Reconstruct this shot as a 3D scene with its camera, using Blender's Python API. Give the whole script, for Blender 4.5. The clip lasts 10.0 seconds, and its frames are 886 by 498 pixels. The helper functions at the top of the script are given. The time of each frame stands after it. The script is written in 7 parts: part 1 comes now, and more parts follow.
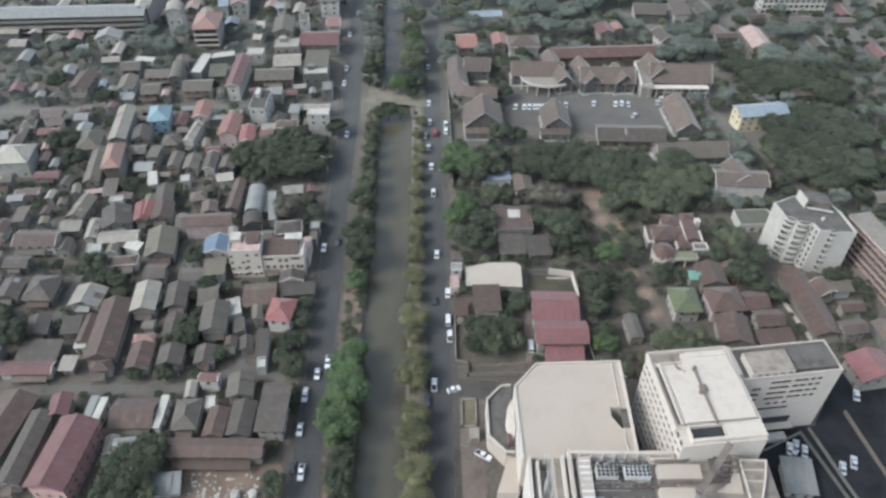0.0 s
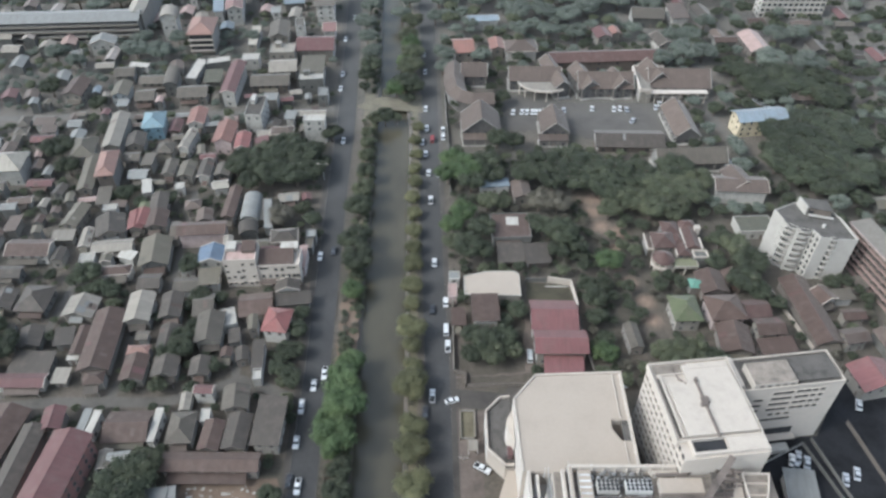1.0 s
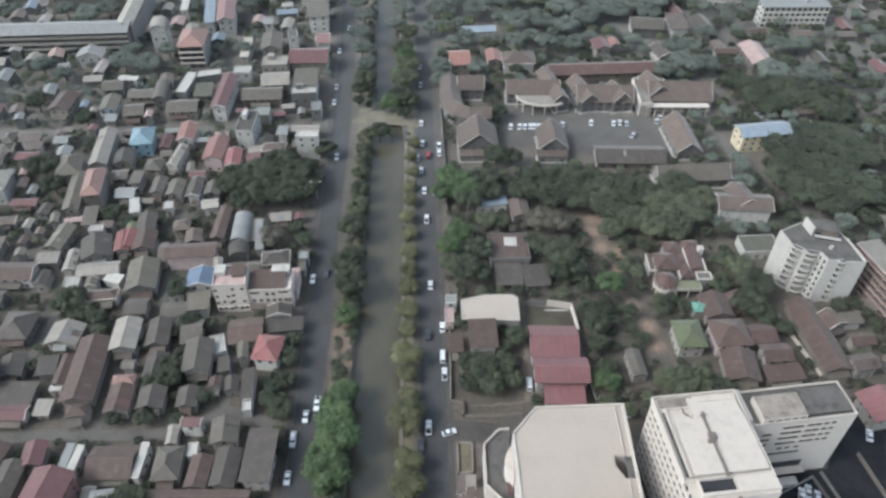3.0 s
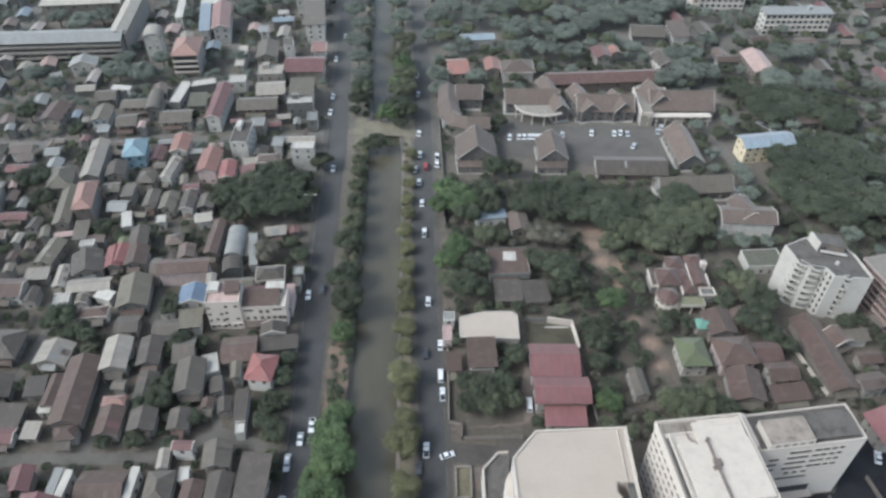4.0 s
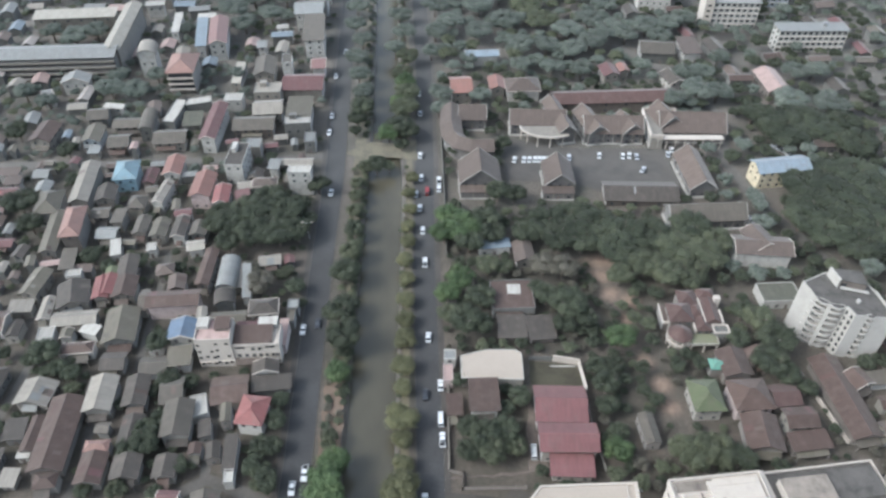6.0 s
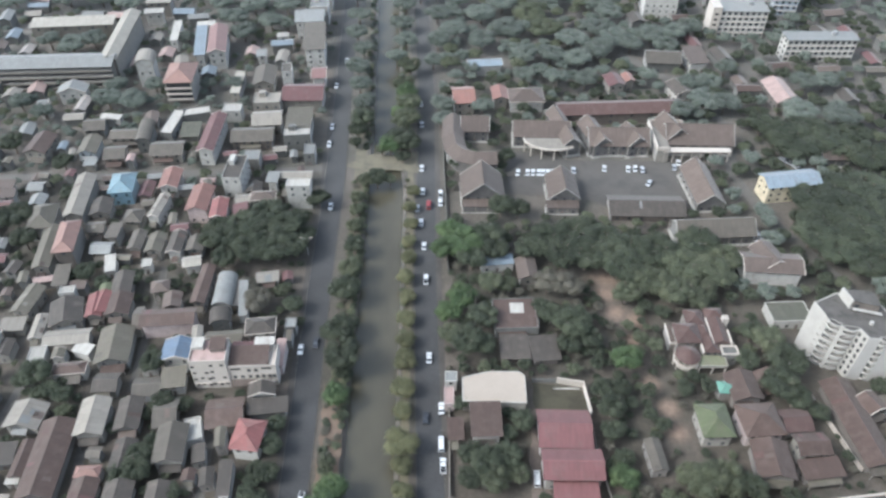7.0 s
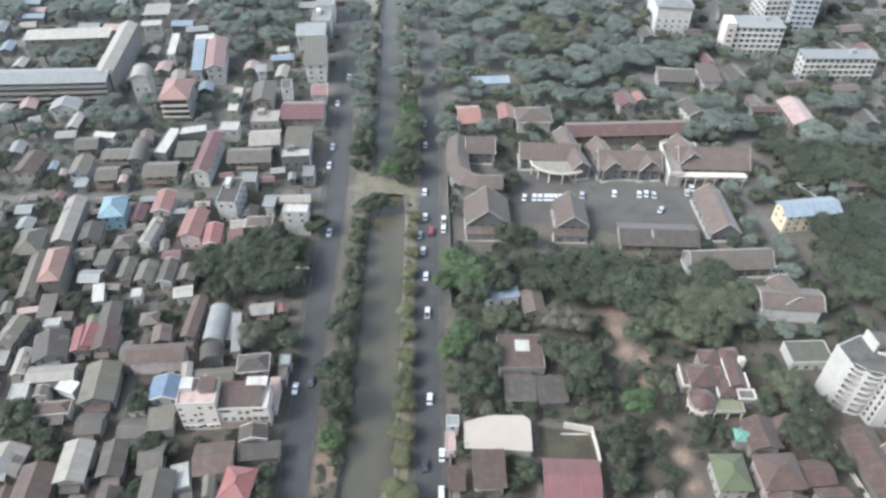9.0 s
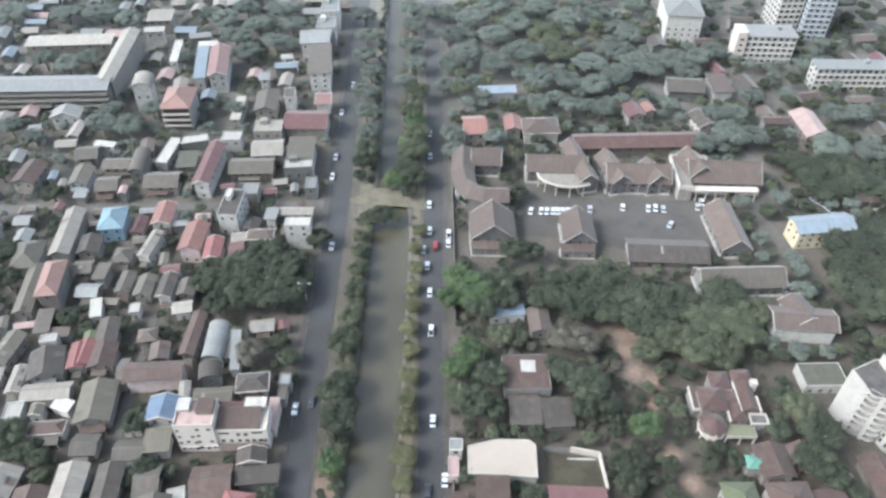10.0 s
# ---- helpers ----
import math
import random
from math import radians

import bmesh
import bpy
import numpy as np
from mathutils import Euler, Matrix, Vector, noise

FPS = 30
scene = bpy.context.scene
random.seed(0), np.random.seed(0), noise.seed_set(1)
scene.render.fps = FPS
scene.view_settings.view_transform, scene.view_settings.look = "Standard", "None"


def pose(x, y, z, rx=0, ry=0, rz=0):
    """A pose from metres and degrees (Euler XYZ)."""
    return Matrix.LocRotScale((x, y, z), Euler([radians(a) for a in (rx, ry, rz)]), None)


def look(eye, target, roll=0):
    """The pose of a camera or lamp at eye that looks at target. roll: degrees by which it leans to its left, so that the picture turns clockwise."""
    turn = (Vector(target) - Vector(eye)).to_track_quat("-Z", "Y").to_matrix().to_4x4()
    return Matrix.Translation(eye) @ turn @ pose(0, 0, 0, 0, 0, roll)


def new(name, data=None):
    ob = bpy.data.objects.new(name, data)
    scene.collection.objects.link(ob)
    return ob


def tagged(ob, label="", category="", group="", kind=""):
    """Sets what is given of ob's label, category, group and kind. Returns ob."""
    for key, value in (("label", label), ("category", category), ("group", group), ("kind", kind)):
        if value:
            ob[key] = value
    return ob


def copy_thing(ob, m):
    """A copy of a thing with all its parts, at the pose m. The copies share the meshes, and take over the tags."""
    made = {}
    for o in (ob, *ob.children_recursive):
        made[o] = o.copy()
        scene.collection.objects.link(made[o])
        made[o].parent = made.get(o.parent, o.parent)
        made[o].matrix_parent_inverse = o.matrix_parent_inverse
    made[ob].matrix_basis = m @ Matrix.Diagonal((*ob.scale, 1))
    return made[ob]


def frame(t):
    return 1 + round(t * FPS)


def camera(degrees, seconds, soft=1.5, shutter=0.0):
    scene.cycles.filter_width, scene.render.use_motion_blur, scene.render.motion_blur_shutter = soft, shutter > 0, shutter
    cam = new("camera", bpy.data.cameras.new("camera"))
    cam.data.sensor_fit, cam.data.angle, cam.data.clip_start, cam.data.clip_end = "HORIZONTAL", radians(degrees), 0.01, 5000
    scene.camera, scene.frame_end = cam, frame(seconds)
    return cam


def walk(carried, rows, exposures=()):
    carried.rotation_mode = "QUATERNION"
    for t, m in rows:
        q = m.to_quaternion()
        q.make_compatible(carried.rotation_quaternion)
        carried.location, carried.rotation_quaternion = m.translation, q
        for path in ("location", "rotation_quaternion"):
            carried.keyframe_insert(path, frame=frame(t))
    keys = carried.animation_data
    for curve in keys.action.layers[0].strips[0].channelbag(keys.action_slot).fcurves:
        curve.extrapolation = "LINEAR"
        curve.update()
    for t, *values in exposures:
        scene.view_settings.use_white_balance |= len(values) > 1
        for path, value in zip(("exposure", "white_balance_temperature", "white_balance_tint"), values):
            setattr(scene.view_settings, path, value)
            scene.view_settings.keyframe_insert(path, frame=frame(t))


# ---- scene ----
cam = camera(60.9, 10.0, soft=2.7)
PATH = [
    (0, (0.486, 1.181, 200.008), (0.483, 2.634, 198.634), 0.4),
    (0.5, (0.432, 3.059, 200.0), (0.433, 4.513, 198.627), 0.4),
    (1, (0.357, 5.147, 199.982), (0.361, 6.602, 198.61), 0.4),
    (1.5, (0.257, 7.528, 199.965), (0.264, 8.984, 198.594), 0.5),
    (2, (0.213, 10.138, 199.95), (0.222, 11.596, 198.58), 0.5),
    (2.5, (0.279, 13.045, 199.941), (0.29, 14.502, 198.572), 0.5),
    (4, (0.826, 23.881, 199.738), (0.842, 25.341, 198.372), 0.5),
    (4.5, (1.079, 27.827, 199.708), (1.095, 29.289, 198.344), 0.5),
    (5, (1.354, 31.857, 199.697), (1.371, 33.319, 198.333), 0.5),
    (5.5, (1.642, 35.923, 199.678), (1.66, 37.386, 198.314), 0.5),
    (5.7, (1.754, 37.591, 199.666), (1.767, 39.054, 198.302), 0.5),
    (7, (2.46, 48.653, 199.453), (2.457, 50.119, 198.092), 0.4),
    (7.5, (2.695, 52.857, 199.406), (2.693, 54.323, 198.045), 0.4),
    (8, (2.843, 56.998, 199.359), (2.841, 58.464, 197.999), 0.5),
    (8.5, (2.98, 61.103, 199.329), (2.974, 62.57, 197.969), 0.5),
    (9, (3.099, 65.232, 199.299), (3.083, 66.698, 197.94), 0.5),
    (9.5, (3.172, 69.317, 199.281), (3.143, 70.784, 197.922), 0.5),
    (10, (3.202, 73.31, 199.288), (3.172, 74.777, 197.93), 0.5),
]
walk(cam, [(t, look(eye, target, roll)) for t, eye, target, roll in PATH],
     [(0, 0.38, 5660, 4), (4, 0.37, 5620, 4), (7, 0.65, 5600, 5), (10, 0.92, 5600, 5)])

# ---- world and light ----
SUN_AZ, SUN_EL = 250.0, 45.0     # compass degrees (0 = +y, 90 = +x) and height of the sun
world = bpy.data.worlds.new("sky")
scene.world = world
world.use_nodes = True
wn = world.node_tree.nodes
sky = wn.new("ShaderNodeTexSky")
sky.sky_type, sky.sun_disc = "NISHITA", False
sky.sun_elevation, sky.sun_rotation = radians(SUN_EL), radians(SUN_AZ)
sky.air_density, sky.dust_density, sky.ozone_density = 1.3, 5.0, 2.0
wn["Background"].inputs["Strength"].default_value = 0.22
# smoke takes much of the blue out of the sky
grey = wn.new("ShaderNodeHueSaturation")
grey.inputs["Saturation"].default_value = 0.5
world.node_tree.links.new(sky.outputs["Color"], grey.inputs["Color"])
world.node_tree.links.new(grey.outputs["Color"], wn["Background"].inputs["Color"])

sun_data = bpy.data.lights.new("sun", "SUN")
sun_data.energy, sun_data.angle, sun_data.color = 1.2, radians(10.0), (1.0, 0.92, 0.82)
sun = new("sun", sun_data)
az, el = radians(SUN_AZ), radians(SUN_EL)
sun.matrix_world = look((0, 0, 0), (-math.sin(az) * math.cos(el), -math.cos(az) * math.cos(el), -math.sin(el)))


# ---- materials ----


def node_mat(name, rough=0.8, metal=0.0, spec=0.3, haze_sheen=0.7):
    m = bpy.data.materials.new(name)
    m.use_nodes = True
    b = m.node_tree.nodes["Principled BSDF"]
    b.inputs["Roughness"].default_value, b.inputs["Metallic"].default_value = rough, metal
    b.inputs["Specular IOR Level"].default_value = spec
    # pale sheen that puts haze into every surface, stronger at low view angles
    b.inputs["Sheen Weight"].default_value, b.inputs["Sheen Roughness"].default_value = haze_sheen, 0.45
    b.inputs["Sheen Tint"].default_value = (1.0, 0.97, 0.92, 1)
    return m, m.node_tree.nodes, m.node_tree.links, b


def noise_node(n, l, coords, scale, detail=6.0, rough=0.6):
    t = n.new("ShaderNodeTexNoise")
    t.inputs["Scale"].default_value, t.inputs["Detail"].default_value, t.inputs["Roughness"].default_value = scale, detail, rough
    l.new(coords, t.inputs["Vector"])
    return t.outputs["Fac"]


def ramp(n, l, fac, stops):
    r = n.new("ShaderNodeValToRGB")
    while len(r.color_ramp.elements) < len(stops):
        r.color_ramp.elements.new(0.5)
    for e, (p, c) in zip(r.color_ramp.elements, stops):
        e.position, e.color = p, (*c, 1)
    l.new(fac, r.inputs["Fac"])
    return r.outputs["Color"]


def mix(n, l, fac, a, b, mode="MIX"):
    m = n.new("ShaderNodeMix")
    m.data_type, m.blend_type = "RGBA", mode
    for key, v in ((0, fac), (6, a), (7, b)):
        if isinstance(v, (int, float)):
            m.inputs[key].default_value = v
        elif isinstance(v, tuple):
            m.inputs[key].default_value = (*v, 1)
        else:
            l.new(v, m.inputs[key])
    return m.outputs[2]


def stretched(n, l, sx, sy, sz, space="Object"):
    c = n.new("ShaderNodeTexCoord")
    m = n.new("ShaderNodeMapping")
    m.inputs["Scale"].default_value = (sx, sy, sz)
    l.new(c.outputs[space], m.inputs["Vector"])
    return m.outputs["Vector"]


def bump(n, l, b, height, strength, distance=0.05):
    p = n.new("ShaderNodeBump")
    p.inputs["Strength"].default_value, p.inputs["Distance"].default_value = strength, distance
    l.new(height, p.inputs["Height"])
    l.new(p.outputs["Normal"], b.inputs["Normal"])


def shift(n, l, amount, seed=0.5):
    """A random brightness factor for each object, about one."""
    o = n.new("ShaderNodeObjectInfo")
    m = n.new("ShaderNodeMapRange")
    m.inputs["To Min"].default_value, m.inputs["To Max"].default_value = 1 - amount, 1 + amount
    l.new(o.outputs["Random"], m.inputs["Value"])
    return m.outputs["Result"]


def scaled(n, l, colour, fac):
    v = n.new("ShaderNodeVectorMath")
    v.operation = "SCALE"
    l.new(colour, v.inputs[0])
    l.new(fac, v.inputs["Scale"])
    return v.outputs["Vector"]


def grainy(name, rgb, rough=0.85, metal=0.0, grain=3.0, blotch=0.25, dark=0.55, light=1.25, vary=0.12, relief=0.3, spec=0.3, space="Object", speck=0.5, haze_sheen=0.7):
    """A weathered plain surface: large blotches, fine grain, slight relief, a random tone for each object."""
    m, n, l, b = node_mat(name, rough, metal, spec, haze_sheen)
    co = stretched(n, l, 1, 1, 1, space)
    big = noise_node(n, l, co, blotch, 4)
    fine = noise_node(n, l, co, grain, 8, 0.7)
    c = ramp(n, l, big, [(0.3, tuple(v * dark for v in rgb)), (0.5, rgb), (0.75, tuple(min(v * light, 0.9) for v in rgb))])
    c = mix(n, l, speck, c, ramp(n, l, fine, [(0.25, (0.55,) * 3), (0.7, (1.25,) * 3)]), "MULTIPLY")
    l.new(scaled(n, l, c, shift(n, l, vary)), b.inputs["Base Color"])
    bump(n, l, b, fine, relief)
    return m


def roofing(name, rgb, rough=0.55, rust=0.35, pitch=5.0, spec=0.4):
    """Corrugated sheet or tile: ribs run down the slope, streaked with dirt and rust, laid in sheets of slightly different tone."""
    m, n, l, b = node_mat(name, rough, 0.0, spec, 0.25)
    streak = noise_node(n, l, stretched(n, l, 0.9, 0.2, 0.2), 1.0, 7, 0.7)
    patch = noise_node(n, l, stretched(n, l, 1, 1, 1), 0.35, 5, 0.6)
    sheet = n.new("ShaderNodeTexBrick")
    sheet.inputs["Scale"].default_value, sheet.inputs["Mortar Size"].default_value = 1.0, 0.012
    sheet.inputs["Brick Width"].default_value, sheet.inputs["Row Height"].default_value = 0.9, 2.6
    sheet.offset = 0.0
    sheet.inputs["Color1"].default_value, sheet.inputs["Color2"].default_value = (0.93, 0.93, 0.93, 1), (1.05, 1.05, 1.05, 1)
    sheet.inputs["Mortar"].default_value = (0.82, 0.82, 0.82, 1)
    l.new(stretched(n, l, 1, 1, 1), sheet.inputs["Vector"])
    c = mix(n, l, 1.0, rgb, sheet.outputs["Color"], "MULTIPLY")
    c = mix(n, l, 1.0, c, ramp(n, l, streak, [(0.25, (0.78, 0.77, 0.75)), (0.55, (1, 1, 1)), (0.8, (1.08, 1.07, 1.06))]), "MULTIPLY")
    dirt = ramp(n, l, patch, [(0.48, (0, 0, 0)), (0.72, (rust,) * 3)])
    c = mix(n, l, dirt, c, (0.13, 0.10, 0.085))
    l.new(scaled(n, l, c, shift(n, l, 0.16)), b.inputs["Base Color"])
    wave = n.new("ShaderNodeTexWave")
    wave.bands_direction, wave.inputs["Scale"].default_value = "X", pitch
    l.new(stretched(n, l, 1, 1, 1), wave.inputs["Vector"])
    bump(n, l, b, wave.outputs["Fac"], 0.2, 0.03)
    return m


ROOF_TONES = dict(beige=(0.205, 0.182, 0.151), dustywhite=(0.306, 0.27, 0.243), brown=(0.0681, 0.0426, 0.0328), tan=(0.0896, 0.0664, 0.0539), grey=(0.083, 0.0705, 0.0552), dark=(0.0558, 0.0459, 0.0368),
                  olive=(0.101, 0.088, 0.0647), red=(0.181, 0.0689, 0.0622), salmon=(0.205, 0.12, 0.098), blue=(0.115, 0.155, 0.215), silver=(0.181, 0.179, 0.167),
                  white=(0.336, 0.311, 0.272), pink=(0.31, 0.22, 0.195), green=(0.0924, 0.105, 0.0528), palegreen=(0.36, 0.41, 0.37), skyblue=(0.135, 0.195, 0.222),
                  orange=(0.2, 0.1, 0.08), maroon=(0.102, 0.0476, 0.0459), pinkred=(0.176, 0.101, 0.092), cream=(0.27, 0.244, 0.202), bluegrey=(0.185, 0.216, 0.242),
                  redmetal=(0.152, 0.0656, 0.064), olivedark=(0.068, 0.0656, 0.0464), brownred=(0.075, 0.041, 0.034), olivegreen=(0.13, 0.13, 0.078), teal=(0.1, 0.215, 0.165))
ROOFS = {k: roofing(k + "_roof", v, 0.5 if k in ("silver", "white", "bluegrey") else 0.7) for k, v in ROOF_TONES.items()}
# cream, tan, grey and timber are darkened to hold shade on house fronts
WALL_TONES = dict(cream=(0.18, 0.16, 0.133), tan=(0.106, 0.0854, 0.0704), grey=(0.104, 0.0998, 0.0899), white=(0.361, 0.34, 0.303), timber=(0.105, 0.096, 0.09), pink=(0.383, 0.297, 0.272),
                  skyblue=(0.165, 0.25, 0.295), redwall=(0.25, 0.09, 0.07), yellow=(0.5, 0.42, 0.28), bluewall=(0.25, 0.275, 0.3), silver=(0.34, 0.357, 0.357))
WALLS = {k: grainy(k + "_wall", v, 0.9, grain=2.0, blotch=0.4, dark=0.7, light=1.1) for k, v in WALL_TONES.items()}
RIDGE = grainy("ridge_metal", (0.3, 0.28, 0.25), 0.6)
CREAM = grainy("cream_deck", (0.318, 0.266, 0.216), 0.85, grain=1.2, blotch=0.12, dark=0.94, light=1.04, vary=0.03, speck=0.15)
WHITE = grainy("white_paint", (0.405, 0.352, 0.297), 0.8, grain=2.0, blotch=0.3, dark=0.9, light=1.03, vary=0.04, speck=0.2)
PALE = grainy("pale_plaster", (0.345, 0.322, 0.288), 0.85, grain=2.0, blotch=0.25, dark=0.88, light=1.04, vary=0.03, speck=0.2)
DECK = grainy("grey_deck", (0.078, 0.07, 0.062), 0.9, blotch=0.3, haze_sheen=0.25)
DECK_TAN = grainy("stained_roof_deck", (0.19, 0.16, 0.132), 0.9, blotch=0.35, dark=0.6, haze_sheen=0.4)
CONCRETE = grainy("concrete", (0.32, 0.3, 0.27), 0.9)
METAL = grainy("galvanised_metal", (0.3, 0.3, 0.3), 0.5, 0.6)
# near-black for dark parts, and for sheets that paint shade in recesses
DARK = grainy("dark_parts_and_shade", (0.03, 0.03, 0.032), 0.9, haze_sheen=0.1)
BROWN = grainy("rusty_duct", (0.13, 0.105, 0.09), 0.8, haze_sheen=0.2)
# dark tarmac, taken darker still to hold the shadow of the tower blocks
TAR = grainy("shadowed_dark_tarmac", (0.023, 0.023, 0.025), 0.95, grain=1.0, blotch=0.1, spec=0.1, haze_sheen=0.05)
ASPHALT = grainy("asphalt", (0.048, 0.0465, 0.046), 0.95, grain=1.0, blotch=0.06, dark=0.78, light=1.35, vary=0.0, spec=0.15, haze_sheen=0.55)
PAVING = grainy("pavement", (0.054, 0.046, 0.039), 0.9, grain=1.5, blotch=0.1, vary=0.0)
LANE = grainy("concrete_lane", (0.09, 0.08, 0.069), 0.9, grain=1.0, blotch=0.08, vary=0.05)
EARTH = grainy("bare_earth", (0.135, 0.095, 0.068), 0.95, grain=0.8, blotch=0.09, dark=0.7, vary=0.05)
YARD = grainy("dusty_yard", (0.12, 0.094, 0.078), 0.95, grain=0.8, blotch=0.12, vary=0.1)
COURT = grainy("mossy_court", (0.062, 0.055, 0.036), 0.95, grain=1.2, blotch=0.1, vary=0.05, haze_sheen=0.25)
GRASS = grainy("dry_grass", (0.115, 0.098, 0.062), 0.95, grain=2.0, blotch=0.2, vary=0.1)
BARK = grainy("bark", (0.12, 0.09, 0.07), 0.95, grain=4.0, blotch=1.0)
TYRE = grainy("tyre_rubber", (0.02, 0.02, 0.02), 0.9)
STEEL = grainy("painted_steel", (0.45, 0.44, 0.42), 0.6)
JOINERY = grainy("weathered_joinery", (0.17, 0.15, 0.13), 0.8)


def glass_mat(name, rgb, rough=0.08):
    m, n, l, b = node_mat(name, rough, 0.0, 0.6, 0.1)
    c = ramp(n, l, noise_node(n, l, stretched(n, l, 1, 1, 1), 0.7, 3), [(0.3, tuple(v * 0.6 for v in rgb)), (0.7, tuple(v * 1.4 for v in rgb))])
    l.new(scaled(n, l, c, shift(n, l, 0.4)), b.inputs["Base Color"])
    return m


GLASS = glass_mat("window_glass", (0.045, 0.05, 0.055))


def car_paint(name, rgb):
    m, n, l, b = node_mat(name, 0.3, 0.0, 0.5, 0.1)
    b.inputs["Coat Weight"].default_value = 0.4
    c = ramp(n, l, noise_node(n, l, stretched(n, l, 1, 1, 1), 1.5, 5), [(0.3, tuple(v * 0.85 for v in rgb)), (0.7, rgb)])
    l.new(c, b.inputs["Base Color"])
    return m


PAINTS = dict(white=car_paint("white_car_paint", (0.62, 0.62, 0.61)), black=car_paint("black_car_paint", (0.025, 0.025, 0.03)), silver=car_paint("silver_car_paint", (0.42, 0.43, 0.45)), red=car_paint("red_car_paint", (0.22, 0.03, 0.03)))


def leaf_mat(name, rgb, tip, haze_sheen=0.18):
    m, n, l, b = node_mat(name, 0.7, 0.0, 0.25, haze_sheen)
    g = n.new("ShaderNodeNewGeometry")
    co = stretched(n, l, 1, 1, 1)
    clump = noise_node(n, l, co, 0.55, 5)
    c = mix(n, l, ramp(n, l, clump, [(0.35, (0, 0, 0)), (0.7, (1, 1, 1))]), rgb, tip)
    one = ramp(n, l, g.outputs["Random Per Island"], [(0.0, (0.82,) * 3), (0.5, (1.0,) * 3), (1.0, (1.16, 1.14, 1.1))])
    c = mix(n, l, 1.0, c, one, "MULTIPLY")
    l.new(scaled(n, l, c, shift(n, l, 0.22)), b.inputs["Base Color"])
    # light that comes through the leaves
    thin, both = n.new("ShaderNodeBsdfTranslucent"), n.new("ShaderNodeMixShader")
    both.inputs[0].default_value = 0.35
    l.new(scaled(n, l, c, shift(n, l, 0.22)), thin.inputs["Color"])
    l.new(b.outputs[0], both.inputs[1])
    l.new(thin.outputs[0], both.inputs[2])
    l.new(both.outputs[0], n["Material Output"].inputs["Surface"])
    return m


LEAVES = dict(round=leaf_mat("dusty_olive_leaves", (0.098, 0.1, 0.054), (0.16, 0.153, 0.08)), dark=leaf_mat("deep_green_leaves", (0.047, 0.056, 0.036), (0.08, 0.089, 0.056)),
              bright=leaf_mat("fresh_green_leaves", (0.068, 0.101, 0.0471), (0.112, 0.146, 0.0651)), olive=leaf_mat("olive_leaves", (0.0734, 0.0826, 0.0512), (0.116, 0.122, 0.0748)),
              # leaves of the far trees: haze put into a paler grey-green
              hazed=leaf_mat("haze_paled_leaves", (0.109, 0.126, 0.103), (0.143, 0.158, 0.129), 0.4), brown=leaf_mat("dry_brown_leaves", (0.0981, 0.0896, 0.0692), (0.147, 0.134, 0.105)))


def water_mat():
    m, n, l, b = node_mat("canal_water", 0.22, 0.0, 0.45, 0.1)
    co = stretched(n, l, 1, 0.35, 1)
    c = ramp(n, l, noise_node(n, l, co, 0.05, 4), [(0.3, (0.052, 0.046, 0.031)), (0.7, (0.083, 0.073, 0.05))])
    l.new(c, b.inputs["Base Color"])
    bump(n, l, b, noise_node(n, l, co, 1.2, 5), 0.12, 0.1)
    return m


WATER = water_mat()


def ground_mat():
    m, n, l, b = node_mat("town_ground", 0.95, 0.0, 0.2)
    co = stretched(n, l, 1, 1, 1)
    c = ramp(n, l, noise_node(n, l, co, 0.045, 6, 0.65), [(0.3, (0.046, 0.042, 0.03)), (0.45, (0.063, 0.054, 0.041)), (0.6, (0.09, 0.073, 0.058)), (0.8, (0.135, 0.108, 0.087))])
    # bare reddish clearing and worn track, with ragged edges
    total = None
    ragged = noise_node(n, l, co, 0.16, 6, 0.65)
    for x, y, r in ((63, 248, 6.5), (62, 240, 5), (64, 231, 4.6), (70, 227, 5), (68, 218, 3.4), (67, 208, 2.6), (70, 199, 4.0), (74, 190, 4.2), (75, 181, 3.6), (67, 247, 5)):
        d = n.new("ShaderNodeVectorMath")
        d.operation = "DISTANCE"
        d.inputs[1].default_value = (x, y, 0)
        l.new(co, d.inputs[0])
        k = n.new("ShaderNodeMapRange")
        k.inputs["From Min"].default_value, k.inputs["From Max"].default_value = r * 1.5, r * 0.3
        l.new(d.outputs["Value"], k.inputs["Value"])
        if total is None:
            total = k.outputs["Result"]
        else:
            m2 = n.new("ShaderNodeMath")
            m2.operation = "MAXIMUM"
            l.new(total, m2.inputs[0])
            l.new(k.outputs["Result"], m2.inputs[1])
            total = m2.outputs["Value"]
    worn = n.new("ShaderNodeMath")
    worn.operation = "MULTIPLY_ADD"
    l.new(ragged, worn.inputs[0])
    worn.inputs[1].default_value = 1.1
    worn.inputs[2].default_value = -0.45
    both = n.new("ShaderNodeMath")
    both.operation, both.use_clamp = "ADD", True
    l.new(worn.outputs["Value"], both.inputs[0])
    l.new(total, both.inputs[1])
    edge = n.new("ShaderNodeMath")
    edge.operation, edge.use_clamp = "MULTIPLY", True
    l.new(both.outputs["Value"], edge.inputs[0])
    l.new(total, edge.inputs[1])
    c = mix(n, l, edge.outputs["Value"], c, (0.205, 0.143, 0.106))
    c = mix(n, l, 0.7, c, ramp(n, l, noise_node(n, l, co, 0.7, 8, 0.7), [(0.25, (0.45,) * 3), (0.7, (1.4,) * 3)]), "MULTIPLY")
    l.new(c, b.inputs["Base Color"])
    bump(n, l, b, noise_node(n, l, co, 1.5, 6), 0.6, 0.3)
    return m


GROUND = ground_mat()


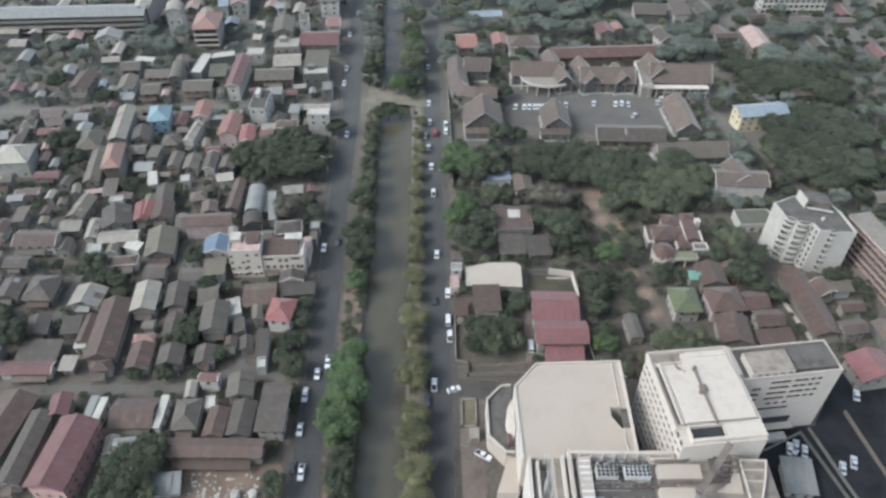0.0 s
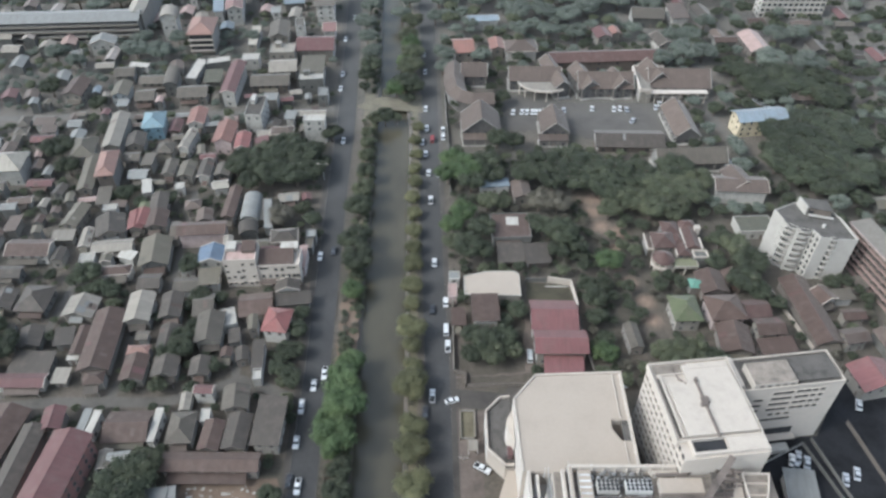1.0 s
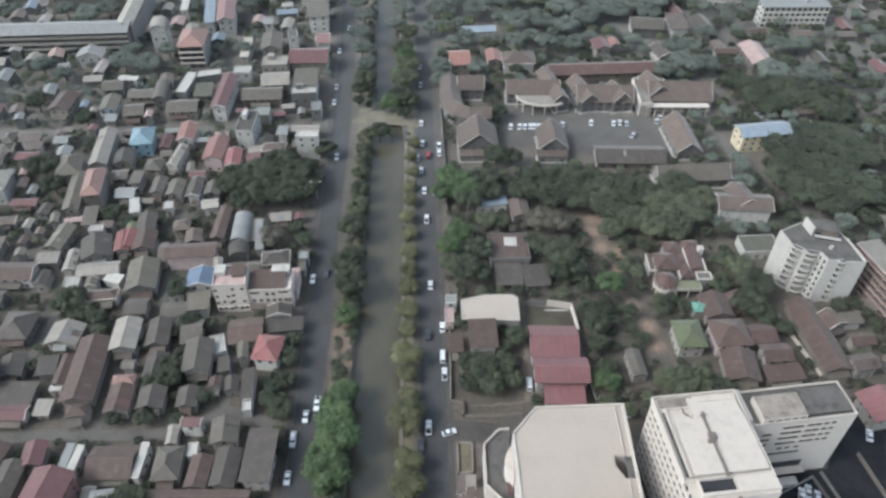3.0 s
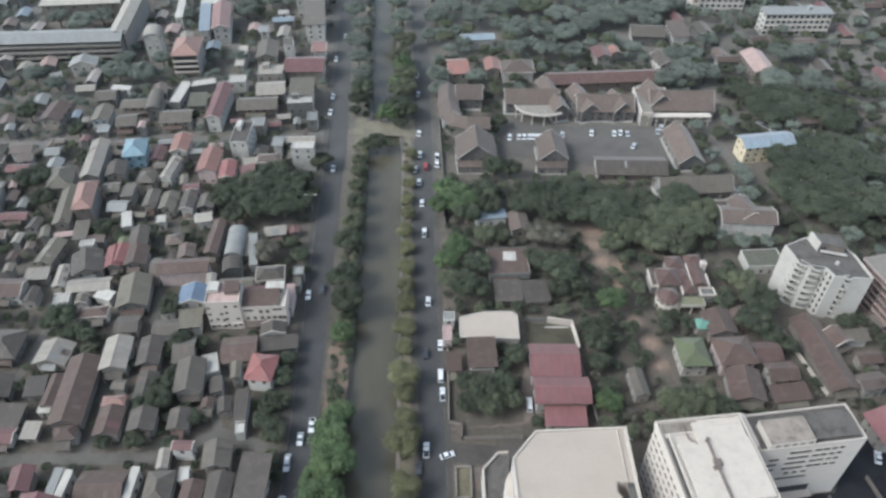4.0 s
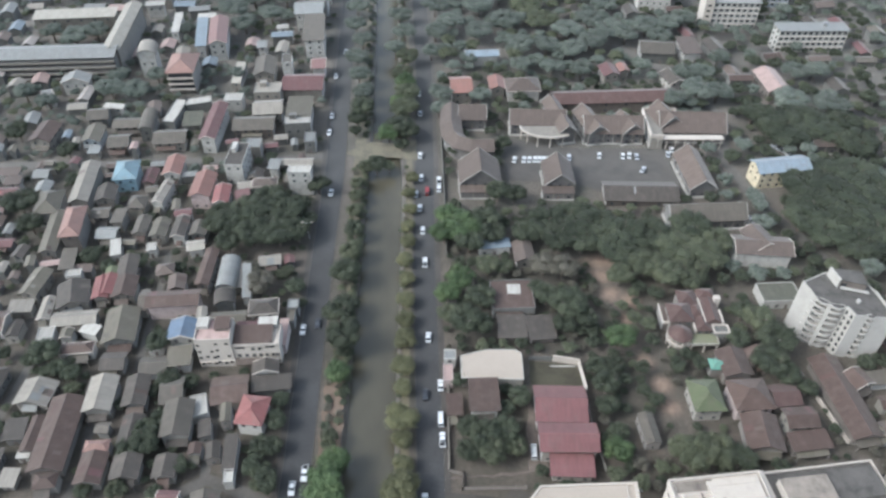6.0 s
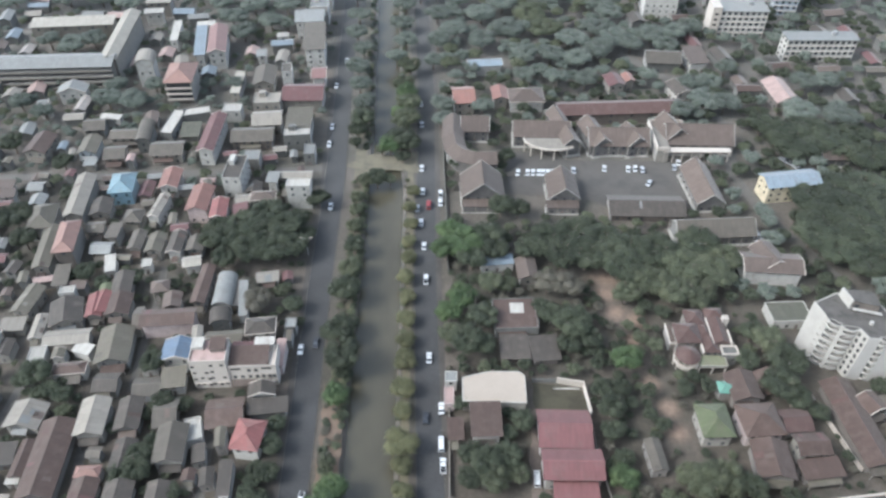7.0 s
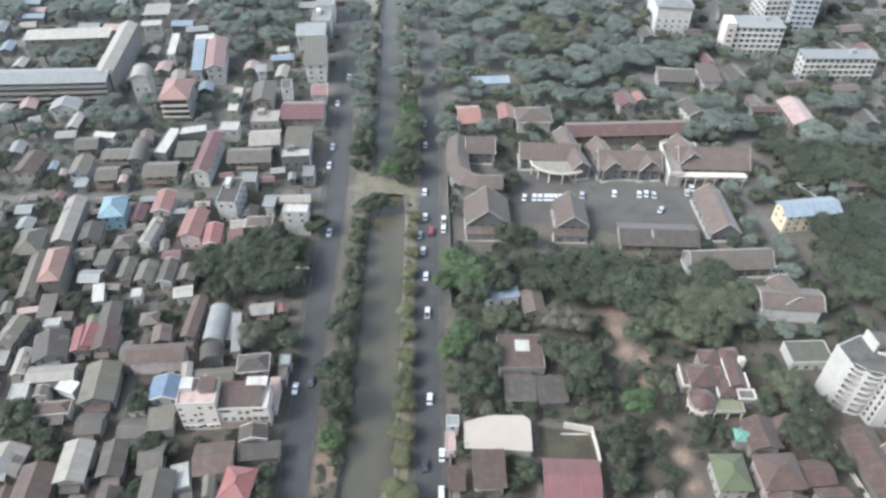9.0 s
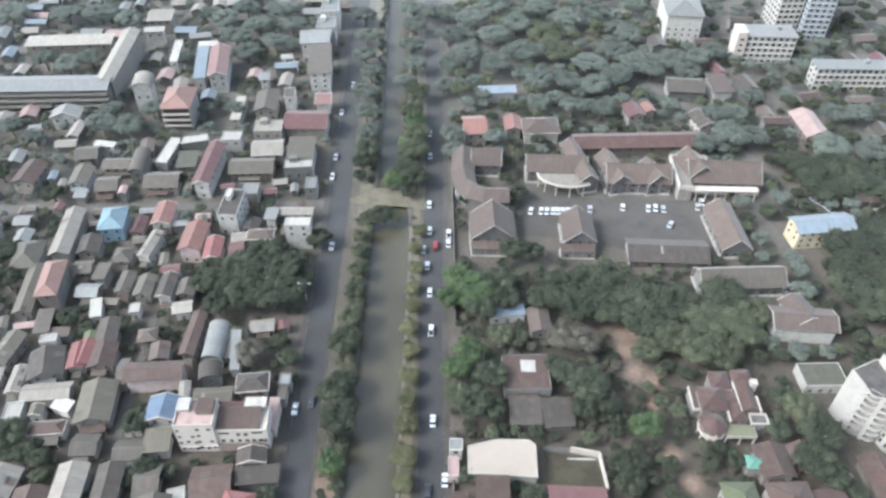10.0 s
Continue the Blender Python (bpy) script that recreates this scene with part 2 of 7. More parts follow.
# ---- mesh helpers ----
def part(name, bm, material, parent=None, label=""):
    me = bpy.data.meshes.new(name)
    if isinstance(bm, bmesh.types.BMesh):
        bmesh.ops.recalc_face_normals(bm, faces=bm.faces)
        bm.to_mesh(me)
        bm.free()
    me.materials.append(material)
    ob = new(name, me)
    ob.parent = parent
    return tagged(ob, label)


def share(name, mesh, parent, m):
    """One more object on a mesh that is there already, at the pose m under its parent."""
    ob = new(name, mesh)
    ob.parent = parent
    ob.matrix_basis = m
    return ob


def box(bm, x0, y0, z0, x1, y1, z1):
    v = [bm.verts.new(p) for p in ((x0, y0, z0), (x1, y0, z0), (x1, y1, z0), (x0, y1, z0), (x0, y0, z1), (x1, y0, z1), (x1, y1, z1), (x0, y1, z1))]
    for f in ((0, 3, 2, 1), (4, 5, 6, 7), (0, 1, 5, 4), (1, 2, 6, 5), (2, 3, 7, 6), (3, 0, 4, 7)):
        bm.faces.new([v[i] for i in f])
    return bm


def boxes(*specs):
    bm = bmesh.new()
    for s in specs:
        box(bm, *s)
    return bm


def prism(bm, outline, z0, z1):
    """An upright prism over a plan outline."""
    lo = [bm.verts.new((x, y, z0)) for x, y in outline]
    hi = [bm.verts.new((x, y, z1)) for x, y in outline]
    bm.faces.new(lo[::-1])
    bm.faces.new(hi)
    k = len(lo)
    for i in range(k):
        bm.faces.new((lo[i], lo[(i + 1) % k], hi[(i + 1) % k], hi[i]))
    return bm


def rim(bm, outline, z0, z1, t):
    """A parapet of thickness t along the inside of a convex plan outline that runs anticlockwise."""
    k = len(outline)
    inner = []
    for i in range(k):
        a, p, c = Vector(outline[i - 1]), Vector(outline[i]), Vector(outline[(i + 1) % k])
        n1, n2 = (p - a).normalized(), (c - p).normalized()
        n1, n2 = Vector((-n1.y, n1.x)), Vector((-n2.y, n2.x))
        inner.append(tuple(p + (n1 + n2) * (t / max(0.3, 1 + n1.dot(n2)))))
    rings = [[bm.verts.new((x, y, z)) for x, y in o] for o, z in ((outline, z0), (outline, z1), (inner, z1), (inner, z0))]
    for r in range(4):
        for i in range(k):
            a, b = rings[r], rings[(r + 1) % 4]
            bm.faces.new((a[i], a[(i + 1) % k], b[(i + 1) % k], b[i]))
    return bm


def tube(bm, a, b, ra, rb, k=8):
    a, b = Vector(a), Vector(b)
    q = (b - a).to_track_quat("Z", "Y")
    rings = [[bm.verts.new(p + q @ Vector((math.cos(u) * r, math.sin(u) * r, 0))) for u in (math.tau * i / k for i in range(k))] for p, r in ((a, ra), (b, rb))]
    for i in range(k):
        bm.faces.new((rings[0][i], rings[0][(i + 1) % k], rings[1][(i + 1) % k], rings[1][i]))
    bm.faces.new(rings[0][::-1])
    bm.faces.new(rings[1])
    return bm


def sheet(bm, tops, faces, thick):
    """A roof skin with thickness, from its upper corners and faces."""
    hi = [bm.verts.new(p) for p in tops]
    lo = [bm.verts.new((p[0], p[1], p[2] - thick)) for p in tops]
    edges = {}
    for f in faces:
        bm.faces.new([hi[i] for i in f])
        bm.faces.new([lo[i] for i in reversed(f)])
        for i in range(len(f)):
            e = (f[i], f[(i + 1) % len(f)])
            edges[e] = 1
    for a, b in edges:
        if (b, a) not in edges:
            bm.faces.new((hi[b], hi[a], lo[a], lo[b]))
    return bm


def strip(name, line, half, z, material, label="", category="", thick=0.25):
    """A road or path of that half width along a line of plan points, as a slab whose top is at z."""
    pts = [Vector(p) for p in line]
    bm = bmesh.new()
    left, right = [], []
    for i, p in enumerate(pts):
        d = (pts[min(i + 1, len(pts) - 1)] - pts[max(i - 1, 0)]).normalized()
        n = Vector((-d.y, d.x)) * (half[i] if isinstance(half, (list, tuple)) else half)
        left.append(p + n)
        right.append(p - n)
    rows = [[bm.verts.new((*a, z)), bm.verts.new((*b, z)), bm.verts.new((*b, z - thick)), bm.verts.new((*a, z - thick))] for a, b in zip(left, right)]
    for a, b in zip(rows, rows[1:]):
        for i in range(4):
            bm.faces.new((a[i], a[(i + 1) % 4], b[(i + 1) % 4], b[i]))
    bm.faces.new(rows[0])
    bm.faces.new(rows[-1][::-1])
    return tagged(part(name, bm, material), label, category, kind="structure")


def patch(name, outline, z, material, label, category="ground", seed=0):
    """An uneven patch of ground: the outline is broken up so that no edge is straight."""
    rnd = random.Random(seed)
    pts = []
    k = len(outline)
    for i in range(k):
        a, b = Vector(outline[i]), Vector(outline[(i + 1) % k])
        steps = max(2, int((b - a).length / 2.5))
        for j in range(steps):
            p = a.lerp(b, j / steps)
            pts.append((p.x + rnd.uniform(-0.5, 0.5), p.y + rnd.uniform(-0.5, 0.5)))
    return tagged(part(name, prism(bmesh.new(), pts, z - 0.15, z), material), label, category, kind="structure")


# ---- ground, canal, roads ----
STATIONS = (-400, 0, 100, 160, 200, 250, 300, 340, 385, 430, 466, 560, 700, 1000, 2600)
CANAL = (-7.5, -15.8, -18.0, -19.2, -20.3, -21.2, -22.5, -24.3, -26.7, -29.0, -31.0, -36.0, -43.0, -58.0, -138.0)
WEST_ROAD = (-33.0, -37.5, -39.4, -40.5, -41.8, -43.6, -44.6, -46.4, -48.8, -51.3, -53.2, -58.5, -66.0, -82.0, -165.0)
EAST_ROAD = (8.0, 2.8, 0.6, -0.8, -2.6, -4.6, -5.4, -6.4, -7.4, -9.6, -11.6, -16.5, -23.5, -38.0, -118.0)


def along(table, y):
    return float(np.interp(y, STATIONS, table))


def ground():
    """One sheet to the horizon, with the canal's bed cut into it."""
    bm = bmesh.new()
    rows = []
    ys = [-3000, -1200] + list(range(-400, 700, 20)) + [1000, 2600, 4500]
    for y in ys:
        c = along(CANAL, y)
        w = 7.3 if y < 310 else 5.8
        xs = [(-4000, 0), (-1200, 0), (-420, 0), (c - w - 1.6, 0), (c - w, -1.9), (c - w + 0.6, -3.2), (c + w - 0.6, -3.2), (c + w, -1.9), (c + w + 1.6, 0), (420, 0), (1200, 0), (4000, 0)]
        rows.append([bm.verts.new((x, y, z)) for x, z in xs])
    for a, b in zip(rows, rows[1:]):
        for i in range(len(a) - 1):
            bm.faces.new((a[i], a[i + 1], b[i + 1], b[i]))
    return tagged(part("ground", bm, GROUND), "dusty town ground of earth, dry grass and concrete", "ground", kind="structure")


ground()
ys = list(range(-400, 700, 20)) + [1000, 2600]
bm = bmesh.new()
rows = [[bm.verts.new((along(CANAL, y) + s * 8.0, y, -1.7)) for s in (-1, 1)] for y in ys]
for a, b in zip(rows, rows[1:]):
    bm.faces.new((a[0], a[1], b[1], b[0]))
tagged(part("water", bm, WATER), "murky green-brown still canal water between earth banks", "canal", kind="structure")
strip("road", [(along(WEST_ROAD, y), y) for y in ys], 4.1, 0.06, ASPHALT, "two-lane grey asphalt road beside the canal", "road")
strip("road", [(along(EAST_ROAD, y), y) for y in ys], 4.0, 0.06, ASPHALT, "two-lane grey asphalt road beside the canal trees", "road")
strip("pavement", [(along(EAST_ROAD, y) + 5.0, y) for y in ys], 0.95, 0.18, PAVING, "dusty concrete pavement with a raised kerb", "pavement")
strip("pavement", [(along(WEST_ROAD, y) - 5.1, y) for y in ys], 0.95, 0.18, PAVING, "narrow concrete pavement beside the houses", "pavement")
strip("kerb", [(along(WEST_ROAD, y) + 4.25, y) for y in ys], 0.14, 0.2, DECK, "dusty concrete kerb beside the canal bank", "kerb")
strip("kerb", [(along(EAST_ROAD, y) - 4.15, y) for y in ys], 0.14, 0.2, DECK, "dusty concrete kerb beside the canal trees", "kerb")
strip("bank", [(along(CANAL, y) - 11.4, y) for y in ys], 2.4, 0.05, GRASS, "dry grass bank between road and canal", "bank")
patch("bank", [(along(CANAL, y) - 15.6, y) for y in (157, 170, 184, 198)] + [(along(CANAL, y) - 8.8, y) for y in (198, 184, 170, 157)], 0.09, EARTH, "bare reddish earth on the canal bank", "bank", 21)
patch("bank", [(along(CANAL, y) - 16.0, y) for y in (98, 110, 122)] + [(along(CANAL, y) - 13.4, y) for y in (122, 110, 98)], 0.09, EARTH, "bare reddish earth strip beside the road", "bank", 22)
strip("bank", [(along(CANAL, y) + 10.6, y) for y in ys], 1.3, 0.05, GRASS, "dry grass verge below the canal trees", "verge")
patch("embankment", [(-41, 317), (-36, 323), (-30, 326), (-20, 325), (-10, 328), (-9, 312), (-20, 314), (-31, 312)], 0.1, GRASS, "earth causeway crossing the canal", "causeway", 3)

# lanes between the houses
strip("lane", [(-150, 142), (-124, 145.4), (-106, 145.6), (-87, 145.7), (-74, 150), (-66, 155), (-55, 151), (-44, 146)], 1.9, 0.04, LANE, "pale concrete lane between the houses", "lane")
strip("lane", [(-134, 214), (-134.5, 193), (-135.5, 177), (-140, 166), (-141, 146)], 1.5, 0.05, LANE, "narrow concrete lane between the houses", "lane")
strip("lane", [(-230, 304), (-184, 306.6), (-149, 307.8), (-115, 310.5), (-80, 312), (-48, 315)], 2.2, 0.04, LANE, "concrete side street between the houses", "lane")
strip("lane", [(-108, 190), (-107, 177), (-104, 160), (-105, 146)], 1.4, 0.05, LANE, "narrow concrete lane between the houses", "lane")
strip("lane", [(-69, 180), (-68, 170), (-67, 156)], 1.4, 0.05, LANE, "narrow concrete lane between the houses", "lane")
strip("lane", [(-103, 252), (-101, 235), (-100, 215), (-98, 195)], 1.3, 0.05, LANE, "narrow concrete lane between the houses", "lane")
strip("lane", [(-152, 262), (-138, 240), (-140, 222), (-146, 205)], 1.4, 0.05, LANE, "narrow concrete lane between the houses", "lane")
strip("lane", [(3, 148), (14, 147), (22, 146.5), (26, 152)], 3.4, 0.05, PAVING, "concrete drive into the compound", "drive")
strip("lane", [(137, 350), (128, 313), (134, 285), (141, 270), (146, 258), (154, 240)], 2.4, 0.05, LANE, "concrete lane along the compound wall", "lane")
strip("lane", [(96, 420), (118, 392), (128, 366), (137, 350)], 2.4, 0.05, LANE, "concrete street behind the compound", "lane")
patch("yard", [(30, 330), (60, 322), (104, 322), (104, 290), (80, 286), (58, 296), (30, 298)], 0.05, PAVING, "grey paved car park of the compound", "car park", 6)
patch("yard", [(4, 156), (26, 157), (34, 160), (33, 172), (30, 188), (28, 158)], 0.05, YARD, "dusty concrete yard beside the house", "yard", 7)
patch("yard", [(31.6, 199.6), (47.4, 197.5), (48.6, 184), (31.2, 184)], 0.05, COURT, "dark mossy ground of a walled court", "yard", 11)
patch("yard", [(4, 143), (14, 143), (13, 106), (5, 106)], 0.05, YARD, "dusty parking strip before the hall", "yard", 8)
patch("yard", [(88, 132), (116, 134), (124, 146), (130, 158), (168, 160), (168, 84), (88, 84)], 0.05, TAR, "dark paved yard behind the tower block", "yard", 9)
patch("yard", [(-75, 119), (-47, 119), (-46, 100), (-75, 100)], 0.05, EARTH, "bare earth building lot with rubble", "lot", 10)


# ---- houses ----
def window_meshes():
    frame_bm = boxes((-0.62, -0.06, 0.0, -0.5, 0.06, 1.3), (0.5, -0.06, 0.0, 0.62, 0.06, 1.3), (-0.5, -0.06, 1.18, 0.5, 0.06, 1.3), (-0.7, -0.14, -0.1, 0.7, 0.06, 0.0), (-0.04, -0.04, 0.0, 0.04, 0.04, 1.18))
    a = part("frame", frame_bm, JOINERY)
    b = part("pane", boxes((-0.5, -0.02, 0.0, 0.5, 0.02, 1.18)), GLASS)
    meshes = a.data, b.data
    for o in (a, b):
        bpy.data.objects.remove(o)
    return meshes


FRAME_MESH, PANE_MESH = window_meshes()


def add_window(root, m):
    w = share("window", FRAME_MESH, root, m)
    share("pane", PANE_MESH, w, Matrix())
    return w


def far_window(root, m):
    return share("window", PANE_MESH, root, m)


STOREYS = {1: "single-storey", 2: "two-storey", 3: "three-storey", 4: "four-storey"}
WORDS = dict(palegreen="pale green", skyblue="sky blue", pinkred="faded red", bluegrey="blue-grey", redmetal="dull red", olivedark="dark olive", brownred="reddish brown", olivegreen="olive green", redwall="brick-red", bluewall="blue-grey")


def lean_to(root, rnd, a, b, A, B, h, rot, wm):
    """A low sheet-metal roof on posts along the side of a house that is turned to the south."""
    turn = radians(rot)
    sides = ((a, b, 0), (a, b, 180), (b, a, 90), (b, a, -90))
    n_len, off, ang = max(sides, key=lambda s: math.cos(turn + radians(s[2])))
    deep = rnd.uniform(1.8, 3.4)
    u0 = -n_len * rnd.uniform(0.5, 1.0)
    u1 = n_len * rnd.uniform(0.4, 1.0)
    hi = min(h - 0.5, 3.3)
    tone = rnd.choice(("grey", "dark", "brown", "olive", "tan", "silver", "brown", "grey"))
    m = pose(0, 0, 0, 0, 0, ang)
    part("lean_to_roof", sheet(bmesh.new(), [(u0, -off - deep, hi - 0.7), (u1, -off - deep, hi - 0.7), (u1, -off, hi), (u0, -off, hi)], [(0, 1, 2, 3)], 0.08), ROOFS[tone], root, WORDS.get(tone, tone) + " sheet-metal lean-to roof").matrix_basis = m
    for u in (u0 + 0.15, u1 - 0.15):
        part("post", boxes((u - 0.08, -off - deep + 0.1, 0, u + 0.08, -off - deep + 0.26, hi - 0.72)), JOINERY, root).matrix_basis = m


PATCH_TONES = {"brown": ("brownred", "tan", "maroon"), "grey": ("dark", "beige", "tan"), "dark": ("grey", "brown", "silver"), "olive": ("beige", "brown", "grey"), "beige": ("tan", "silver"), "tan": ("brown", "grey"), "maroon": ("brown", "red")}


def roof_patches(root, rnd, A, B, z, rise, tone):
    """A few sheets of another age laid into the slopes of a gabled roof."""
    for i in range(rnd.choice((0, 1, 1, 2, 3))):
        s = rnd.choice((-1, 1))
        w = rnd.uniform(0.8, 2.6)
        u = rnd.uniform(-A + 0.3, A - 0.3 - w)
        lo, hi = rnd.choice(((0.05, 0.5), (0.5, 0.96), (0.05, 0.96), (0.3, 0.7)))
        q = [(x, s * B * (1 - k), z + rise * k + 0.05) for x, k in ((u, lo), (u + w, lo), (u + w, hi), (u, hi))]
        part("roof_sheet", sheet(bmesh.new(), q, [(0, 1, 2, 3) if s < 0 else (3, 2, 1, 0)], 0.04), ROOFS[rnd.choice(PATCH_TONES[tone])], root)


FOOT = []      # plan outlines of what is built, for placing yard trees


def house(x, y, w, d, h, rot, roof, tone, wall):
    """A house under its eaves' outline w by d, with the ridge along its own x axis; h is the height of the eaves."""
    w, d = max(w, 2.4), max(d, 2.4)
    floors = max(1, round(h / 3.2))
    rnd = random.Random(int(x * 131 + y * 17))
    FOOT.append((x, y, w / 2, d / 2, radians(rot)))
    root = new("house" if w * d > 22 else "shed")
    root.matrix_basis = pose(x, y, 0, 0, 0, rot)
    kinds = dict(gable="gabled", hip="hipped", shed="lean-to", flat="flat", vault="barrel-vaulted")
    label = "%s %s with a %s %s roof and %s walls" % (STOREYS.get(floors, "tall"), "house" if w * d > 22 else "shed", WORDS.get(tone, tone), kinds[roof], WORDS.get(wall, wall))
    tagged(root, label, "house" if w * d > 22 else "shed")
    o = 0.9 if min(w, d) > 5 else 0.3
    a, b = w / 2 - o, d / 2 - o            # half sizes of the walls
    A, B = w / 2, d / 2
    wm, rm = WALLS[wall], ROOFS[tone]
    steep = 0.8 if wall == "timber" else 0.42
    t = 0.14
    bm = bmesh.new()
    if roof == "gable":
        rise = B * steep
        cut = b * steep
        top = h + 0.35 * o
        prof = [(-b, 0), (b, 0), (b, top), (0, h + cut), (-b, top)]
        ends = [[bm.verts.new((s * a, p, q)) for p, q in prof] for s in (-1, 1)]
        bm.faces.new(ends[0])
        bm.faces.new(ends[1][::-1])
        for i in range(5):
            bm.faces.new((ends[0][i], ends[0][(i + 1) % 5], ends[1][(i + 1) % 5], ends[1][i]))
        part("wall", bm, wm, root)
        z = h + t
        part("roof", sheet(bmesh.new(), [(-A, -B, z), (A, -B, z), (A, 0, z + rise), (-A, 0, z + rise), (A, B, z), (-A, B, z)], [(0, 1, 2, 3), (3, 2, 4, 5)], t), rm, root)
        part("ridge_cap", sheet(bmesh.new(), [(-A, -0.3, z + rise - 0.07), (A, -0.3, z + rise - 0.07), (A, 0, z + rise + 0.06), (-A, 0, z + rise + 0.06), (A, 0.3, z + rise - 0.07), (-A, 0.3, z + rise - 0.07)], [(0, 1, 2, 3), (3, 2, 4, 5)], 0.05), rm, root)
        if tone in PATCH_TONES and wall != "timber" and w * d > 45 and y < 300:
            roof_patches(root, random.Random(int(x * 71 + y * 13)), A, B, z, rise, tone)
        if wall == "white" or wall == "timber":
            for s in (-1, 1):
                part("bargeboard", sheet(bmesh.new(), [(s * A - 0.12, -B, z + 0.05), (s * A + 0.12, -B, z + 0.05), (s * A + 0.12, 0, z + rise + 0.08), (s * A - 0.12, 0, z + rise + 0.08), (s * A + 0.12, B, z + 0.05), (s * A - 0.12, B, z + 0.05)], [(0, 1, 2, 3), (3, 2, 4, 5)], 0.3), WHITE if wall == "white" else RIDGE, root)
    elif roof == "hip":
        rise = min(A, B) * (steep + 0.1)
        part("wall", box(bm, -a, -b, 0, a, b, h + 0.1), wm, root)
        r = max(A - B, 0.12 * A)
        z = h + t
        if A >= B:
            q = [(-r, 0, z + rise), (r, 0, z + rise)]
            faces = [(0, 1, 5, 4), (1, 2, 5), (2, 3, 4, 5), (3, 0, 4)]
        else:
            r = max(B - A, 0.12 * B)
            q = [(0, -r, z + rise), (0, r, z + rise)]
            faces = [(0, 1, 4), (1, 2, 5, 4), (2, 3, 5), (3, 0, 4, 5)]
        part("roof", sheet(bmesh.new(), [(-A, -B, z), (A, -B, z), (A, B, z), (-A, B, z)] + q, faces, t), rm, root)
        cap = bmesh.new()
        corners = [Vector(p) for p in ((-A, -B, z), (A, -B, z), (A, B, z), (-A, B, z))]
        tube(cap, Vector(q[0]), Vector(q[1]), 0.14, 0.14, 5)
        for c in corners:
            e = min((Vector(p) for p in q), key=lambda p: (p - c).length)
            tube(cap, c, e, 0.12, 0.12, 5)
        part("ridge_cap", cap, rm, root)
        if wall == "white" and tone in ("brown", "dark", "grey", "tan"):
            part("gutter", rim(bmesh.new(), [(-A - 0.08, -B - 0.08), (A + 0.08, -B - 0.08), (A + 0.08, B + 0.08), (-A - 0.08, B + 0.08)], h - 0.3, h + t + 0.06, 0.25), WHITE, root)
    elif roof == "shed":
        rise = min(2 * B * 0.1, 1.6)
        part("wall", box(bm, -a, -b, 0, a, b, h), wm, root)
        z = h + t
        part("roof", sheet(bmesh.new(), [(-A, -B, z), (A, -B, z), (A, B, z + rise), (-A, B, z + rise)], [(0, 1, 2, 3)], t), rm, root)
        part("gable_board", boxes((-a, b - 0.1, h, a, b, h + rise * 0.85)), wm, root)
    elif roof == "vault":
        part("wall", box(bm, -a, -b, 0, a, b, h), wm, root)
        k = 10
        tops = []
        for i in range(k + 1):
            u = math.pi * (1 - i / k)
            for s in (-1, 1):
                tops.append((s * A, math.cos(u) * B, h + t + math.sin(u) * B * 0.75))
        part("roof", sheet(bmesh.new(), tops, [(2 * i, 2 * i + 2, 2 * i + 3, 2 * i + 1) for i in range(k)], t), rm, root)
        for s in (-1, 1):
            end = bmesh.new()
            vs = [end.verts.new((s * a, math.cos(math.pi * i / k) * B * 0.95, h + math.sin(math.pi * i / k) * B * 0.7)) for i in range(k + 1)]
            end.faces.new(vs)
            part("end_wall", end, wm, root)
    else:
        part("wall", box(bm, -A + 0.1, -B + 0.1, 0, A - 0.1, B - 0.1, h - 0.25), wm, root)
        part("roof", boxes((-A + 0.2, -B + 0.2, h - 0.25, A - 0.2, B - 0.2, h)), rm, root)
        part("parapet", rim(bmesh.new(), [(-A, -B), (A, -B), (A, B), (-A, B)], h - 0.4, h + 0.35, 0.2), wm, root)
        a, b = A - 0.1, B - 0.1
        if w * d > 60 and h > 7:
            part("stair_house", boxes((-A * 0.6, B * 0.1, h, -A * 0.1, B * 0.75, h + 2.2)), wm, root)
    if roof in ("gable", "hip") and w * d > 40 and h < 6.2 and x < 0 or tone == "brown" and h < 6.2:
        lean_to(root, rnd, a, b, A, B, h, rot, wm)
    if wall == "timber":
        k = max(2, int(w / 4.5))
        post = part("pillar", boxes((-0.16, -0.16, 0, 0.16, 0.16, h - 0.1)), WALLS["cream"], root)
        post.matrix_basis = pose(-A + 0.5, -B + 0.4, 0)
        for s in (-1, 1):
            for i in range(k + 1):
                if (s, i) != (-1, 0):
                    share("pillar", post.data, root, pose(-A + 0.5 + i * (w - 1.0) / k, s * (B - 0.4), 0))
        part("plinth", boxes((-A, -B, 0, A, B, 0.5)), CONCRETE, root)
    # openings on the walls
    turn = radians(rot)
    for side, (n_len, off, ang) in enumerate(((a, b, 0), (a, b, 180), (b, a, 90), (b, a, -90))):
        nx = math.sin(turn + radians(ang))
        ny = -math.cos(turn + radians(ang))
        facing = ny * -1.0 + nx * (-1 if x > 0 else 1) * 0.5
        if facing < 0.5 or n_len < 1.3:
            continue
        count = max(1, min(int(2 * n_len / 3.4), 6))
        for f in range(floors):
            if rnd.random() < 0.3:
                continue
            z = 0.95 + f * (h / floors)
            if z + 1.4 > h + 0.15:
                continue
            for i in range(count):
                u = -n_len + (i + 0.5) * 2 * n_len / count
                m = pose(0, 0, 0, 0, 0, ang) @ pose(u, -off - 0.03, z)
